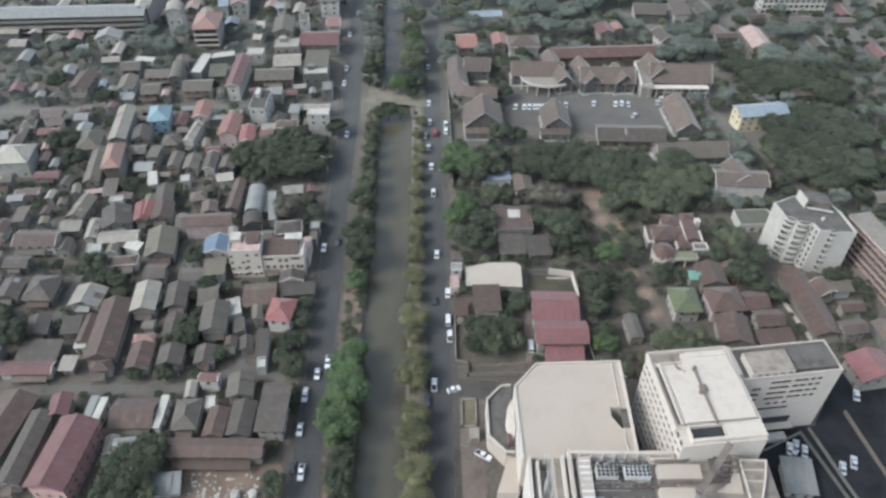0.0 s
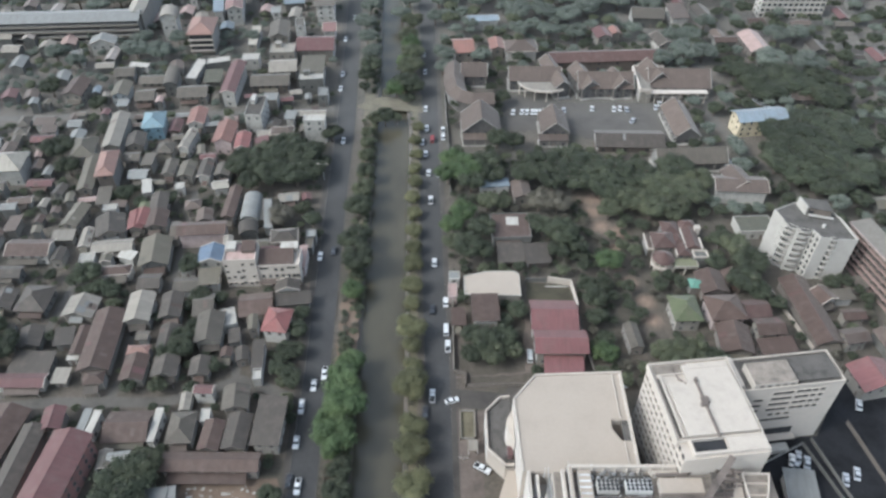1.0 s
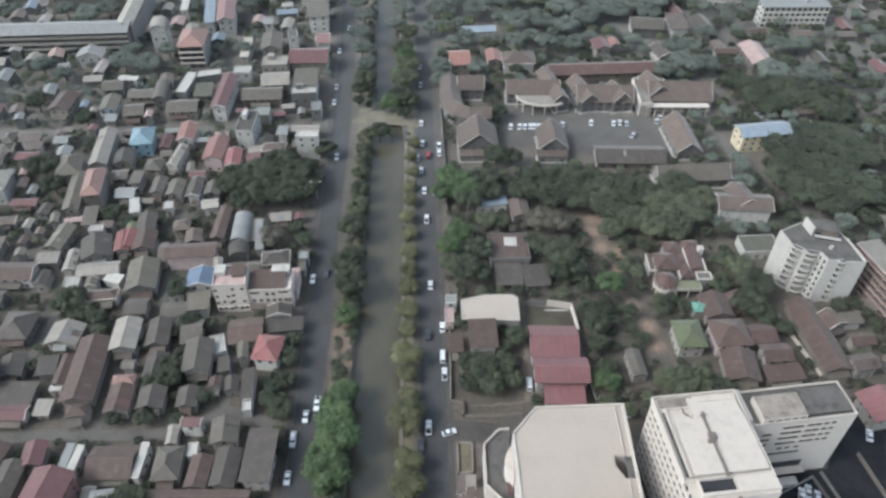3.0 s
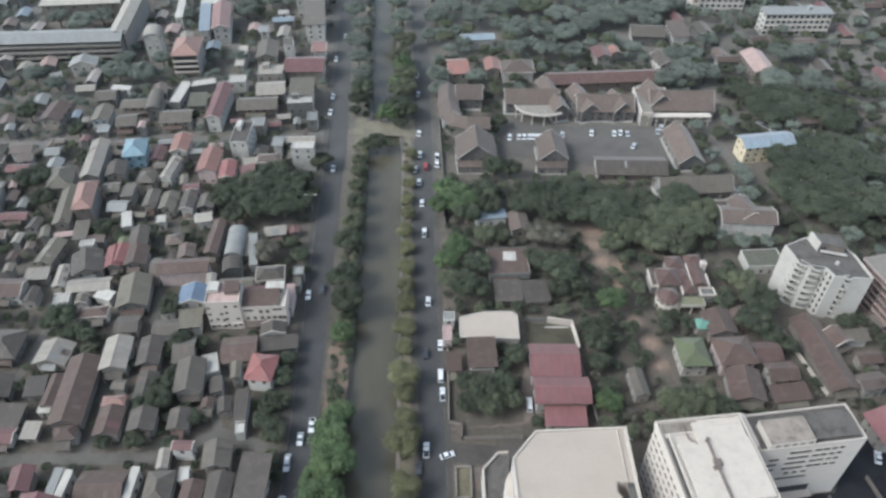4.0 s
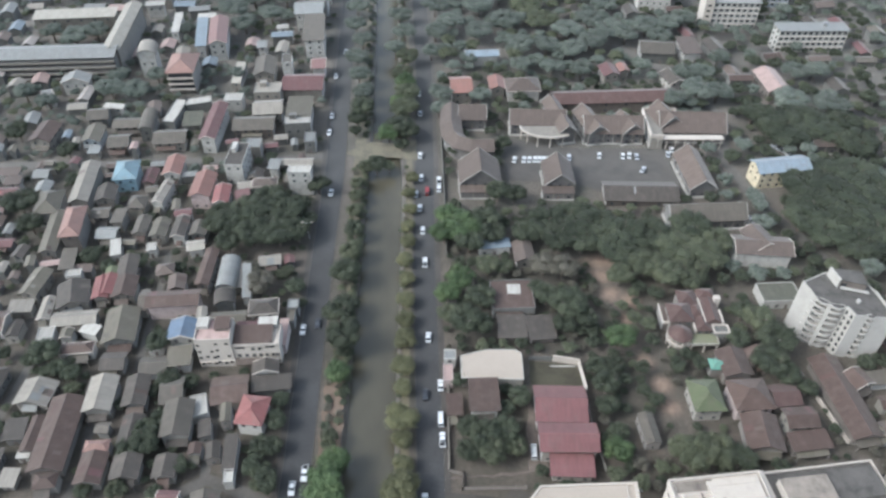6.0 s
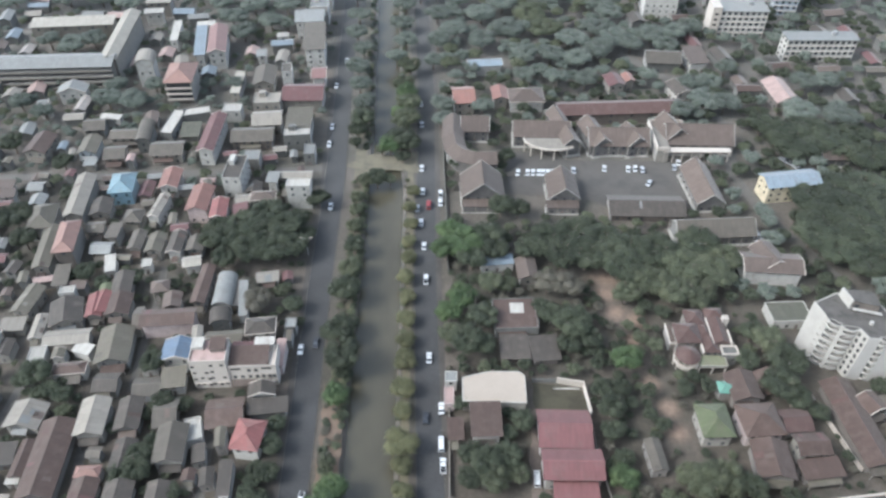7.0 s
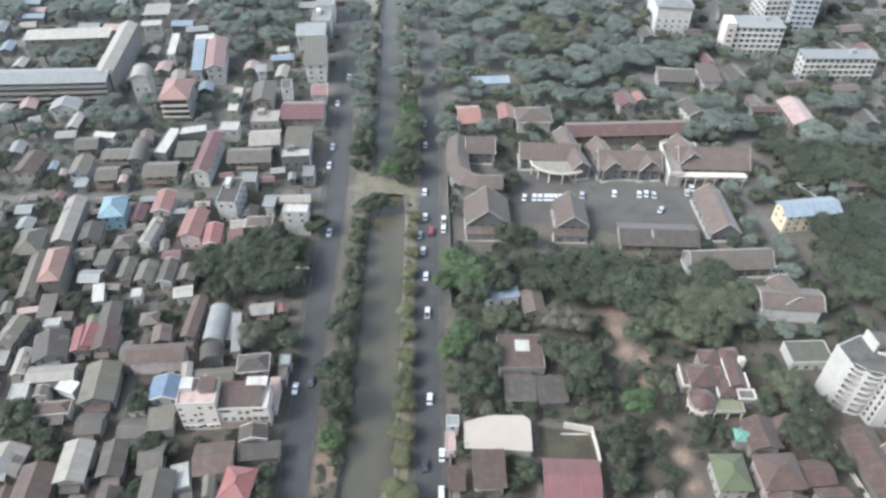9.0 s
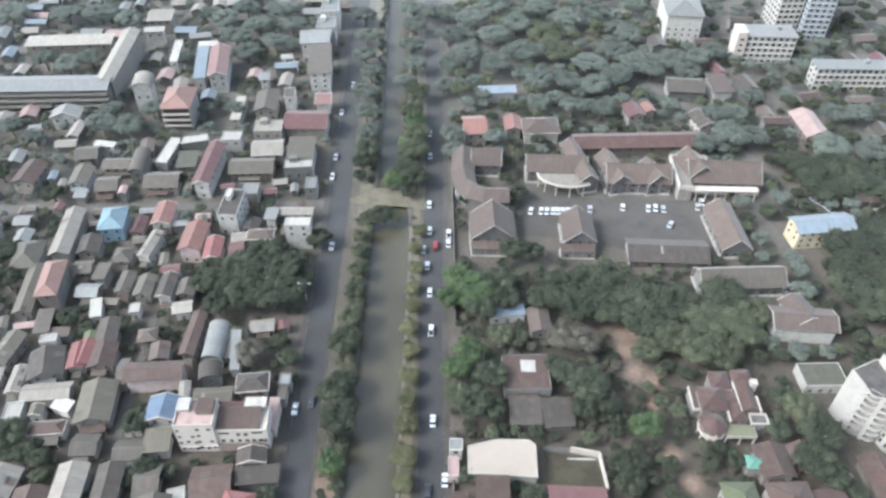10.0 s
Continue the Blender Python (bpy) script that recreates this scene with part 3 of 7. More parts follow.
                if f == 0 and i == count // 2 and side in (0, 1):
                    part("door", boxes((-0.5, -0.05, 0, 0.5, 0.05, 2.05)), BROWN, root).matrix_basis = pose(0, 0, 0, 0, 0, ang) @ pose(u, -off - 0.03, 0.02)
                else:
                    (add_window if y < 235 else far_window)(root, m)
    return root


house(-104.1, 181.2, 13.6, 9.0, 5.5, -85, "gable", "beige", "cream")
house(-125.3, 182.5, 9.7, 11.3, 4.0, 87, "gable", "beige", "cream")
house(-112.9, 167.6, 26.2, 10.6, 4.5, -86, "gable", "brown", "tan")
house(-120.4, 167.6, 12.5, 4.5, 4.0, -87, "gable", "brown", "tan")
house(-137.6, 168.8, 9.3, 7.9, 4.0, -81, "gable", "dark", "grey")
house(-142.9, 186.4, 11.2, 12.6, 4.0, -1, "hip", "dark", "grey")
house(-157.4, 199.5, 9.3, 6.5, 4.0, 0, "gable", "dark", "grey")
house(-153.9, 185.9, 9.7, 8.3, 4.0, -88, "gable", "dark", "cream")
house(-126.2, 169.0, 6.6, 7.5, 4.0, 7, "shed", "dark", "grey")
house(-133.0, 158.1, 13.7, 9.0, 3.5, -0, "shed", "dark", "grey")
house(-134.6, 151.2, 17.6, 5.7, 3.5, 1, "gable", "maroon", "white")
house(-121.8, 153.3, 5.2, 6.0, 3.2, -0, "shed", "beige", "cream")
house(-120.9, 161.1, 3.9, 2.6, 3.0, 2, "shed", "white", "white")
house(-98.7, 155.8, 10.5, 7.9, 4.5, -88, "gable", "brown", "cream")
house(-99.8, 163.6, 7.4, 3.9, 4.0, 4, "hip", "salmon", "cream")
house(-88.8, 156.3, 8.2, 8.5, 4.5, -86, "gable", "dark", "cream")
house(-77.6, 156.5, 7.7, 6.8, 4.5, -86, "gable", "dark", "cream")
house(-77.9, 172.2, 13.4, 9.3, 5.5, -85, "gable", "grey", "cream")
house(-73.1, 178.3, 5.0, 7.9, 4.0, 17, "flat", "white", "white")
house(-55.3, 174.7, 10.8, 9.0, 6.5, 84, "hip", "red", "white")
house(-64.6, 184.2, 11.6, 11.0, 4.0, 8, "gable", "brown", "tan")
house(-52.0, 186.8, 12.8, 5.8, 4.0, 7, "shed", "dark", "grey")
house(-54.6, 192.4, 5.3, 8.7, 5.0, -83, "gable", "dark", "white")
house(-84.4, 207.1, 9.0, 11.0, 6.0, -88, "gable", "blue", "white")
house(-83.6, 196.6, 7.9, 8.0, 5.0, 8, "shed", "olive", "white")
house(-93.4, 202.4, 5.0, 3.3, 4.0, 8, "flat", "white", "white")
house(-91.3, 193.7, 9.0, 7.3, 4.0, 3, "gable", "grey", "grey")
house(-118.9, 200.7, 10.9, 4.9, 4.0, 7, "hip", "brown", "white")
house(-124.3, 213.9, 15.3, 6.8, 4.0, 7, "gable", "beige", "cream")
house(-131.7, 206.5, 5.4, 6.4, 4.0, 9, "flat", "white", "white")
house(-117.5, 209.4, 6.6, 4.4, 3.6, -17, "shed", "white", "white")
house(-128.3, 224.3, 12.3, 11.3, 5.0, -73, "gable", "dark", "cream")
house(-131.4, 234.0, 5.4, 3.4, 6.0, 9, "flat", "white", "white")
house(-119.4, 227.6, 11.2, 6.0, 5.0, -80, "gable", "red", "cream")
house(-111.3, 228.1, 10.3, 8.7, 5.0, -84, "gable", "brown", "cream")
house(-106.8, 209.8, 15.5, 11.3, 5.0, -82, "gable", "olive", "grey")
house(-91.5, 220.7, 18.6, 7.8, 7.0, 5, "gable", "brown", "pink")
house(-83.8, 237.7, 19.2, 5.3, 6.0, 90, "gable", "brown", "tan")
house(-75.6, 234.8, 15.6, 7.2, 5.0, -87, "vault", "silver", "white")
house(-68.5, 232.1, 3.2, 16.0, 4.0, 9, "shed", "silver", "white")
house(-71.2, 213.6, 12.1, 5.9, 5.0, 6, "gable", "olive", "grey")
house(-74.3, 222.1, 6.7, 7.5, 5.0, -77, "vault", "dark", "grey")
house(-59.8, 218.4, 10.4, 7.4, 5.5, 7, "hip", "dark", "white")
house(-49.9, 220.4, 3.8, 4.4, 5.0, 2, "flat", "silver", "grey")
house(-50.1, 215.6, 2.8, 5.5, 4.0, 3, "flat", "grey", "grey")
house(-51.3, 207.1, 3.2, 10.7, 5.0, 1, "shed", "pink", "pink")
house(-154.4, 211.4, 16.2, 9.5, 5.0, 1, "gable", "brown", "white")
house(-145.2, 286.2, 26.8, 7.9, 7.0, -83, "gable", "beige", "cream")
house(-139.8, 259.1, 18.1, 8.0, 9.0, -81, "hip", "salmon", "tan")
house(-147.2, 256.5, 24.1, 6.7, 6.0, -81, "gable", "olive", "cream")
house(-156.0, 246.1, 6.7, 5.1, 5.0, 84, "gable", "dark", "grey")
house(-144.0, 230.3, 13.6, 7.0, 5.0, 83, "gable", "olive", "cream")
house(-145.1, 219.3, 8.4, 5.9, 4.0, 6, "shed", "beige", "cream")
house(-143.2, 209.1, 7.3, 4.5, 4.0, -87, "gable", "dark", "cream")
house(-121.7, 249.7, 4.0, 8.4, 4.0, 15, "shed", "white", "white")
house(-113.3, 238.8, 10.9, 7.3, 5.0, -82, "gable", "dark", "tan")
house(-117.9, 233.5, 10.3, 5.0, 4.5, -80, "gable", "green", "cream")
house(-108.3, 250.2, 3.7, 4.0, 4.0, 8, "shed", "white", "white")
house(-91.5, 250.7, 6.6, 5.8, 4.5, 12, "gable", "cream", "white")
house(-99.2, 259.7, 12.1, 5.9, 6.0, -89, "gable", "dark", "white")
house(-92.3, 259.9, 8.3, 6.8, 5.0, -88, "gable", "grey", "grey")
house(-107.5, 260.2, 10.5, 6.8, 5.0, -89, "gable", "olive", "cream")
house(-115.0, 261.7, 10.6, 5.8, 5.0, -88, "gable", "grey", "cream")
house(-99.3, 237.2, 6.8, 6.0, 5.0, 10, "hip", "tan", "cream")
house(-130.6, 238.2, 7.8, 4.3, 4.0, 7, "shed", "tan", "cream")
house(-130.6, 294.5, 13.5, 10.0, 7.0, -82, "hip", "skyblue", "skyblue")
house(-112.1, 299.0, 13.1, 8.1, 6.0, -87, "gable", "orange", "white")
house(-96.2, 284.9, 15.9, 9.1, 7.0, -90, "gable", "orange", "pink")
house(-87.4, 279.2, 11.9, 6.9, 6.5, -85, "gable", "red", "white")
house(-85.3, 302.2, 7.6, 16.1, 10.0, -1, "flat", "dark", "white")
house(-101.7, 330.5, 29.7, 7.5, 8.0, -90, "gable", "maroon", "white")
house(-114.4, 339.0, 9.0, 11.0, 3.0, 5, "shed", "olivedark", "grey")
house(-119.8, 321.9, 14.6, 11.2, 5.0, 5, "gable", "grey", "cream")
house(-123.5, 343.4, 5.7, 19.8, 5.0, -5, "flat", "white", "grey")
house(-114.7, 352.2, 12.3, 6.1, 5.0, 16, "flat", "white", "grey")
house(-97.7, 353.1, 8.6, 6.8, 6.5, 3, "flat", "white", "white")
house(-64.0, 338.7, 11.8, 20.7, 8.0, 3, "shed", "olive", "grey")
house(-56.6, 289.2, 9.7, 4.8, 12.0, 1, "flat", "white", "white")
house(-69.5, 300.2, 5.1, 6.6, 6.0, -3, "shed", "silver", "white")
house(-62.4, 303.5, 17.9, 5.1, 5.0, 2, "gable", "beige", "cream")
house(-79.8, 345.1, 13.9, 12.3, 6.0, 6, "gable", "beige", "cream")
house(-65.8, 366.4, 20.0, 15.4, 7.0, 1, "gable", "maroon", "cream")
house(-87.8, 383.2, 17.7, 11.0, 6.0, -85, "gable", "grey", "cream")
house(-82.2, 359.6, 12.7, 9.6, 8.0, 3, "flat", "beige", "cream")
house(-77.0, 386.3, 5.0, 9.0, 9.0, 8, "flat", "grey", "white")
house(-60.8, 385.1, 7.5, 11.1, 7.0, 3, "gable", "pinkred", "white")
house(-66.1, 413.0, 11.4, 27.5, 12.0, 6, "shed", "grey", "white")
house(-72.5, 438.1, 16.0, 12.3, 11.0, 7, "shed", "silver", "white")
house(-100.3, 377.3, 4.7, 18.2, 5.0, 1, "shed", "cream", "cream")
apartments = house(-126.5, 375.3, 19.5, 13.9, 12.0, -86, "hip", "salmon", "cream")
for z in (2.9, 5.9, 8.9):
    part("balcony", boxes((8.85, -6.2, z, 10.6, 6.2, z + 0.2), (10.45, -6.2, z + 0.2, 10.6, 6.2, z + 1.0)), WHITE, apartments)
    # dark sheet on the flat wall paints the shade behind each balcony
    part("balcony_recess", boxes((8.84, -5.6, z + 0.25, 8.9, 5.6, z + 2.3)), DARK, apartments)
house(-147.2, 387.0, 11.6, 9.6, 12.0, -81, "vault", "beige", "white")
house(-167.4, 412.2, 53.7, 9.1, 13.0, -86, "gable", "cream", "cream")
house(-177.9, 367.8, 8.0, 13.9, 7.0, -84, "gable", "silver", "white")
house(-187.2, 355.0, 5.0, 5.9, 7.0, 19, "gable", "silver", "white")
house(-126.4, 412.9, 5.9, 30.1, 9.0, 10, "shed", "bluegrey", "white")
house(-117.6, 413.6, 30.3, 9.9, 10.0, -80, "gable", "pinkred", "white")
house(-143.7, 427.3, 4.2, 20.3, 7.0, 6, "shed", "white", "white")
house(-176.4, 323.3, 15.0, 10.3, 6.0, 88, "gable", "brown", "cream")
house(-154.9, 273.0, 10.4, 15.0, 7.0, 10, "hip", "olive", "white")
house(-135.0, 280.7, 10.3, 8.5, 5.5, -82, "gable", "dark", "cream")
house(-133.3, 268.9, 7.3, 6.7, 5.0, 6, "gable", "grey", "cream")
house(-120.7, 275.9, 7.7, 7.9, 5.0, 1, "hip", "grey", "cream")
house(-112.0, 281.4, 14.3, 4.6, 6.0, 84, "gable", "beige", "white")
house(-154.9, 323.7, 13.0, 8.6, 5.0, -86, "gable", "olive", "silver")
house(-151.2, 312.7, 5.3, 5.3, 4.0, 4, "shed", "silver", "cream")
house(-140.7, 332.7, 15.8, 8.1, 5.0, 4, "gable", "grey", "cream")
house(-132.6, 332.4, 16.3, 6.9, 6.0, -83, "vault", "grey", "grey")
house(-158.1, 340.0, 10.1, 9.9, 5.0, 8, "gable", "grey", "grey")
house(-153.1, 346.8, 9.9, 3.7, 5.0, -7, "shed", "white", "white")
house(-141.7, 318.4, 9.5, 10.2, 5.0, 7, "gable", "grey", "tan")
house(-81.5, 316.2, 6.8, 7.5, 6.0, 3, "flat", "silver", "cream")
house(-84.4, 333.0, 19.1, 11.7, 5.0, 4, "gable", "grey", "tan")
house(-57.1, 321.0, 4.9, 8.1, 6.0, 5, "flat", "silver", "grey")
house(-108.2, 117.0, 23.5, 12.0, 9.0, 84, "gable", "maroon", "redwall")
house(-122.1, 121.3, 25.0, 7.2, 5.0, 88, "gable", "dark", "tan")
house(-132.4, 128.5, 23.6, 11.9, 5.0, 82, "gable", "brown", "tan")
house(-117.4, 136.1, 8.3, 6.6, 5.0, -84, "gable", "maroon", "tan")
house(-108.0, 135.7, 2.6, 8.3, 4.0, -4, "shed", "silver", "white")
house(-105.1, 135.0, 2.0, 8.5, 4.0, -6, "shed", "white", "white")
house(-94.2, 133.9, 13.5, 11.2, 4.0, 2, "gable", "brown", "tan")
house(-86.0, 134.3, 1.7, 11.3, 4.0, -3, "shed", "white", "white")
house(-77.6, 133.1, 11.2, 8.1, 5.0, -87, "hip", "grey", "cream")
house(-68.0, 130.4, 10.5, 6.5, 5.0, 88, "gable", "brown", "cream")
house(-71.8, 138.2, 2.9, 4.7, 4.0, 8, "flat", "white", "white")
house(-60.6, 131.8, 12.6, 7.5, 5.0, 89, "gable", "dark", "tan")
house(-63.4, 144.0, 9.1, 8.4, 5.0, -84, "gable", "grey", "cream")
house(-51.2, 134.6, 8.9, 16.7, 6.0, -2, "shed", "dark", "cream")
house(-66.3, 121.5, 28.7, 6.6, 5.0, -0, "gable", "brown", "tan")
house(-79.9, 110.7, 6.7, 6.3, 3.5, 5, "shed", "silver", "cream")
house(-59.8, 161.3, 4.0, 12.0, 4.0, 4, "shed", "dark", "grey")
house(-58.8, 153.9, 2.7, 4.2, 4.0, 6, "flat", "white", "white")
house(-110.6, 152.0, 6.6, 4.9, 4.0, 8, "hip", "brown", "cream")
house(-82.7, 184.0, 7.4, 11.1, 4.0, 7, "gable", "grey", "grey")
house(-93.8, 183.0, 11.8, 7.8, 4.5, -84, "gable", "dark", "grey")
house(-91.1, 169.0, 10.1, 6.9, 4.5, -86, "gable", "dark", "grey")
house(-104.9, 195.2, 8.0, 7.6, 4.0, 3, "gable", "dark", "cream")
house(-102.9, 222.6, 3.2, 10.8, 4.0, 7, "gable", "grey", "cream")
house(-117.7, 229.1, 10.4, 6.6, 5.0, -87, "gable", "red", "cream")
house(-136.5, 242.0, 5.6, 10.4, 5.0, 8, "shed", "grey", "cream")
house(-73.6, 234.6, 8.8, 11.7, 4.0, 5, "shed", "beige", "cream")
house(-145.1, 169.6, 2.8, 10.6, 3.0, 14, "shed", "dark", "grey")
house(39.0, 178.1, 16.2, 13.6, 6.0, -1, "gable", "redmetal", "cream")
house(40.0, 165.7, 17.8, 10.2, 6.5, -0, "gable", "redmetal", "cream")
FOOT.append((39.8, 192.0, 8.6, 7.4, 0.0))      # walled court behind the red roof
house(15.6, 181.0, 9.6, 11.9, 6.0, 2, "shed", "brown", "white")
house(6.4, 179.4, 5.1, 7.8, 3.2, 3, "shed", "brown", "tan")
house(5.0, 198.0, 3.9, 4.0, 5.0, 0, "flat", "silver", "white")
house(4.4, 191.3, 3.2, 6.5, 4.0, 2, "flat", "pink", "pink")
house(27.3, 225.6, 14.9, 14.0, 5.0, 3, "flat", "brown", "grey")
house(36.5, 211.3, 9.6, 10.3, 3.2, 5, "shed", "dark", "tan")
house(26.5, 211.9, 10.2, 10.2, 3.0, 1, "shed", "dark", "tan")
house(22.2, 253.1, 12.5, 4.9, 4.0, 7, "shed", "bluegrey", "white")
house(33.1, 249.0, 11.1, 7.8, 4.0, -85, "gable", "tan", "cream")
house(92.9, 195.0, 6.0, 4.8, 4.5, -1, "hip", "teal", "tan")
house(85.0, 181.5, 12.1, 10.0, 6.0, -88, "hip", "green", "cream")
house(97.9, 195.2, 11.2, 10.1, 5.0, -86, "gable", "brown", "tan")
house(107.3, 198.4, 6.7, 8.9, 5.0, -80, "gable", "brown", "tan")
house(99.0, 182.0, 11.9, 12.7, 6.0, -86, "hip", "brown", "pink")
house(99.1, 168.8, 12.9, 11.3, 5.0, 86, "gable", "brown", "tan")
house(110.1, 182.5, 9.0, 8.5, 5.0, 6, "gable", "brownred", "tan")
house(112.0, 173.8, 10.1, 7.7, 5.5, 4, "gable", "brown", "cream")
house(112.8, 166.6, 12.7, 6.4, 4.0, 7, "shed", "brown", "tan")
house(129.7, 183.0, 31.6, 10.1, 4.0, -84, "gable", "brown", "tan")
house(136.5, 189.6, 7.2, 7.6, 4.5, -68, "gable", "brown", "white")
house(143.9, 190.2, 7.7, 5.3, 4.0, 6, "shed", "grey", "white")
house(139.6, 170.0, 9.1, 6.5, 5.5, 11, "gable", "tan", "cream")
house(143.8, 180.8, 8.5, 5.3, 4.0, 5, "gable", "brown", "cream")
house(139.0, 152.9, 11.4, 14.0, 6.0, -80, "gable", "redmetal", "cream")
house(145.9, 299.0, 24.1, 10.6, 8.5, 9, "gable", "bluegrey", "yellow")
house(16.1, 341.2, 13.2, 12.0, 5.9, -1, "gable", "tan", "timber")
house(18.0, 297.0, 16.0, 18.0, 5.0, -88, "gable", "tan", "timber")
house(17.6, 287.2, 16.0, 4.6, 3.6, 0, "shed", "tan", "timber")
house(46.1, 337.4, 26.2, 12.2, 5.9, -1, "gable", "tan", "timber")
house(56.1, 338.6, 27.7, 8.3, 6.6, -77, "gable", "tan", "timber")
house(51.4, 296.8, 16.0, 13.0, 5.0, -88, "gable", "tan", "timber")
house(50.6, 286.8, 13.5, 4.6, 3.6, 0, "shed", "tan", "timber")
house(80.0, 332.0, 27.4, 13.9, 5.6, 0, "gable", "tan", "timber")
house(70.1, 334.5, 20.3, 9.7, 6.3, -74, "gable", "tan", "timber")
house(86.4, 331.8, 13.6, 10.4, 6.3, -72, "gable", "tan", "timber")
house(116.3, 334.2, 30.5, 16.0, 5.6, -1, "gable", "tan", "timber")
house(104.7, 336.9, 15.7, 13.9, 6.6, -73, "gable", "tan", "timber")
house(85.0, 356.8, 60.0, 11.9, 6.0, 4, "gable", "brownred", "tan")
house(84.6, 286.6, 31.0, 13.5, 3.4, -1, "gable", "dark", "tan")
house(110.4, 299.6, 26.0, 12.0, 4.6, -86, "gable", "tan", "timber")
house(108.0, 271.8, 31.4, 11.7, 4.6, 4, "gable", "grey", "timber")
house(123.4, 249.9, 21.7, 11.1, 6.9, -4, "gable", "tan", "white")
house(123.2, 253.7, 12.3, 9.7, 7.6, -71, "gable", "tan", "white")
house(123.6, 228.4, 14.0, 9.2, 4.0, 3, "flat", "olivedark", "white")
house(11.0, 364.9, 10.9, 15.2, 7.0, 6, "gable", "orange", "cream")
house(41.4, 367.0, 17.0, 13.0, 6.0, 3, "hip", "tan", "white")
house(28.8, 368.6, 12.0, 8.0, 6.0, -86, "gable", "orange", "cream")
house(22.5, 398.1, 17.9, 7.4, 6.0, 6, "gable", "bluegrey", "white")
house(86.4, 381.5, 11.0, 9.0, 6.0, -80, "gable", "maroon", "cream")
house(93.6, 383.6, 8.0, 5.5, 6.4, -80, "gable", "orange", "cream")
house(115.4, 405.7, 18.3, 14.3, 6.0, -4, "gable", "grey", "grey")
house(132.7, 407.0, 10.5, 16.1, 6.0, 5, "shed", "tan", "white")
house(117.9, 376.7, 12.4, 10.0, 5.0, -72, "gable", "dark", "white")
house(126.5, 476.3, 20.6, 31.8, 16.0, -3, "hip", "silver", "white")
house(167.0, 374.2, 21.5, 12.1, 5.0, -85, "gable", "pink", "tan")
house(173.9, 322.6, 12.7, 9.7, 4.6, 3, "gable", "tan", "timber")
house(-200.3, 431.7, 44.3, 10.0, 10.0, 6, "shed", "cream", "cream")
house(-162.6, 463.8, 14.0, 11.8, 9.0, 7, "shed", "beige", "cream")
house(-162.0, 449.7, 10.9, 5.3, 8.0, 8, "shed", "white", "white")
house(-129.0, 434.8, 9.8, 4.9, 8.0, 10, "shed", "white", "white")
house(-69.3, 456.2, 10.1, 12.1, 11.0, 3, "flat", "silver", "white")
house(-69.5, 476.0, 9.9, 18.0, 12.0, 5, "flat", "silver", "white")
house(-93.6, 406.0, 5.5, 6.6, 6.0, 7, "shed", "silver", "white")
house(-85.9, 426.4, 6.3, 4.2, 6.0, 10, "shed", "white", "white")
house(-71.0, 446.4, 11.9, 9.0, 9.0, 10, "shed", "silver", "white")
house(103.0, 114.5, 9.1, 11.2, 4.0, -6, "shed", "silver", "white")
house(-63.8, 331.2, 12.1, 7.1, 8.5, 6, "flat", "white", "grey")
house(-182.9, 260.9, 14.8, 13.8, 8.0, 5, "hip", "cream", "white")
house(40.5, 157.8, 13.1, 7.4, 4.0, -2, "shed", "redmetal", "cream")
house(65.5, 170.7, 10.9, 4.9, 4.0, -85, "gable", "grey", "tan")
house(-78.7, 110.6, 9.3, 6.8, 3.2, 9, "shed", "silver", "white")


# ---- trees ----
def crown_mesh(seed, material, lobes, leaf, flat, count=2400, core=1, grow=1.0, spread=0.64):
    """A crown of unit radius: lobes thickly set with small bent leaf sprays, with gaps, over a darker core of twigs."""
    rnd = random.Random(seed)
    verts, faces = [], []
    centres = []
    for i in range(lobes):
        u, rr = math.tau * (i * 0.618 + rnd.random() * 0.15), rnd.uniform(0.3, 1.0) ** 0.7 * spread if i else 0.0
        centres.append((Vector((math.cos(u) * rr, math.sin(u) * rr, rnd.uniform(-0.2, 0.34) * flat * (1.1 - rr))), rnd.uniform(0.3, 0.46) * grow))
    per = int(count / lobes)
    for c, r in centres:
        for i in range(per):
            n = Vector((rnd.gauss(0, 1), rnd.gauss(0, 1), rnd.gauss(0.25, 1))).normalized()
            bulge = 1 + 0.25 * noise.noise(n * 2.3 + c * 5)
            p = c + Vector((n.x, n.y, n.z * flat)) * r * bulge * rnd.uniform(0.72, 1.06)
            if any((p - c2).length < r2 * 0.62 for c2, r2 in centres if c2 is not c):
                continue
            q = (n + Vector((rnd.uniform(-0.7, 0.7), rnd.uniform(-0.7, 0.7), rnd.uniform(-0.2, 0.7)))).normalized().to_track_quat("Z", "Y")
            s = leaf * rnd.uniform(0.6, 1.4)
            k = len(verts)
            for ox, oy, oz in ((-1, -0.6, -0.2), (0, -0.9, 0.1), (1, -0.5, -0.25), (0.8, 0.6, -0.1), (0, 1, 0.15), (-0.9, 0.5, -0.2)):
                verts.append(p + q @ Vector((ox, oy, oz)) * s)
            faces += [(k, k + 1, k + 4, k + 5), (k + 1, k + 2, k + 3, k + 4)]
        # core
        k = len(verts)
        ico = bmesh.new()
        bmesh.ops.create_icosphere(ico, subdivisions=core, radius=1)
        for v in ico.verts:
            d = v.co.normalized()
            verts.append(c + Vector((d.x, d.y, d.z * flat)) * r * 0.74 * (1 + 0.3 * noise.noise(d * 2.7 + c * 3)))
        faces += [tuple(k + v.index for v in f.verts) for f in ico.faces]
        ico.free()
    me = bpy.data.meshes.new("crown")
    me.from_pydata([tuple(v) for v in verts], [], faces)
    me.materials.append(material)
    return me


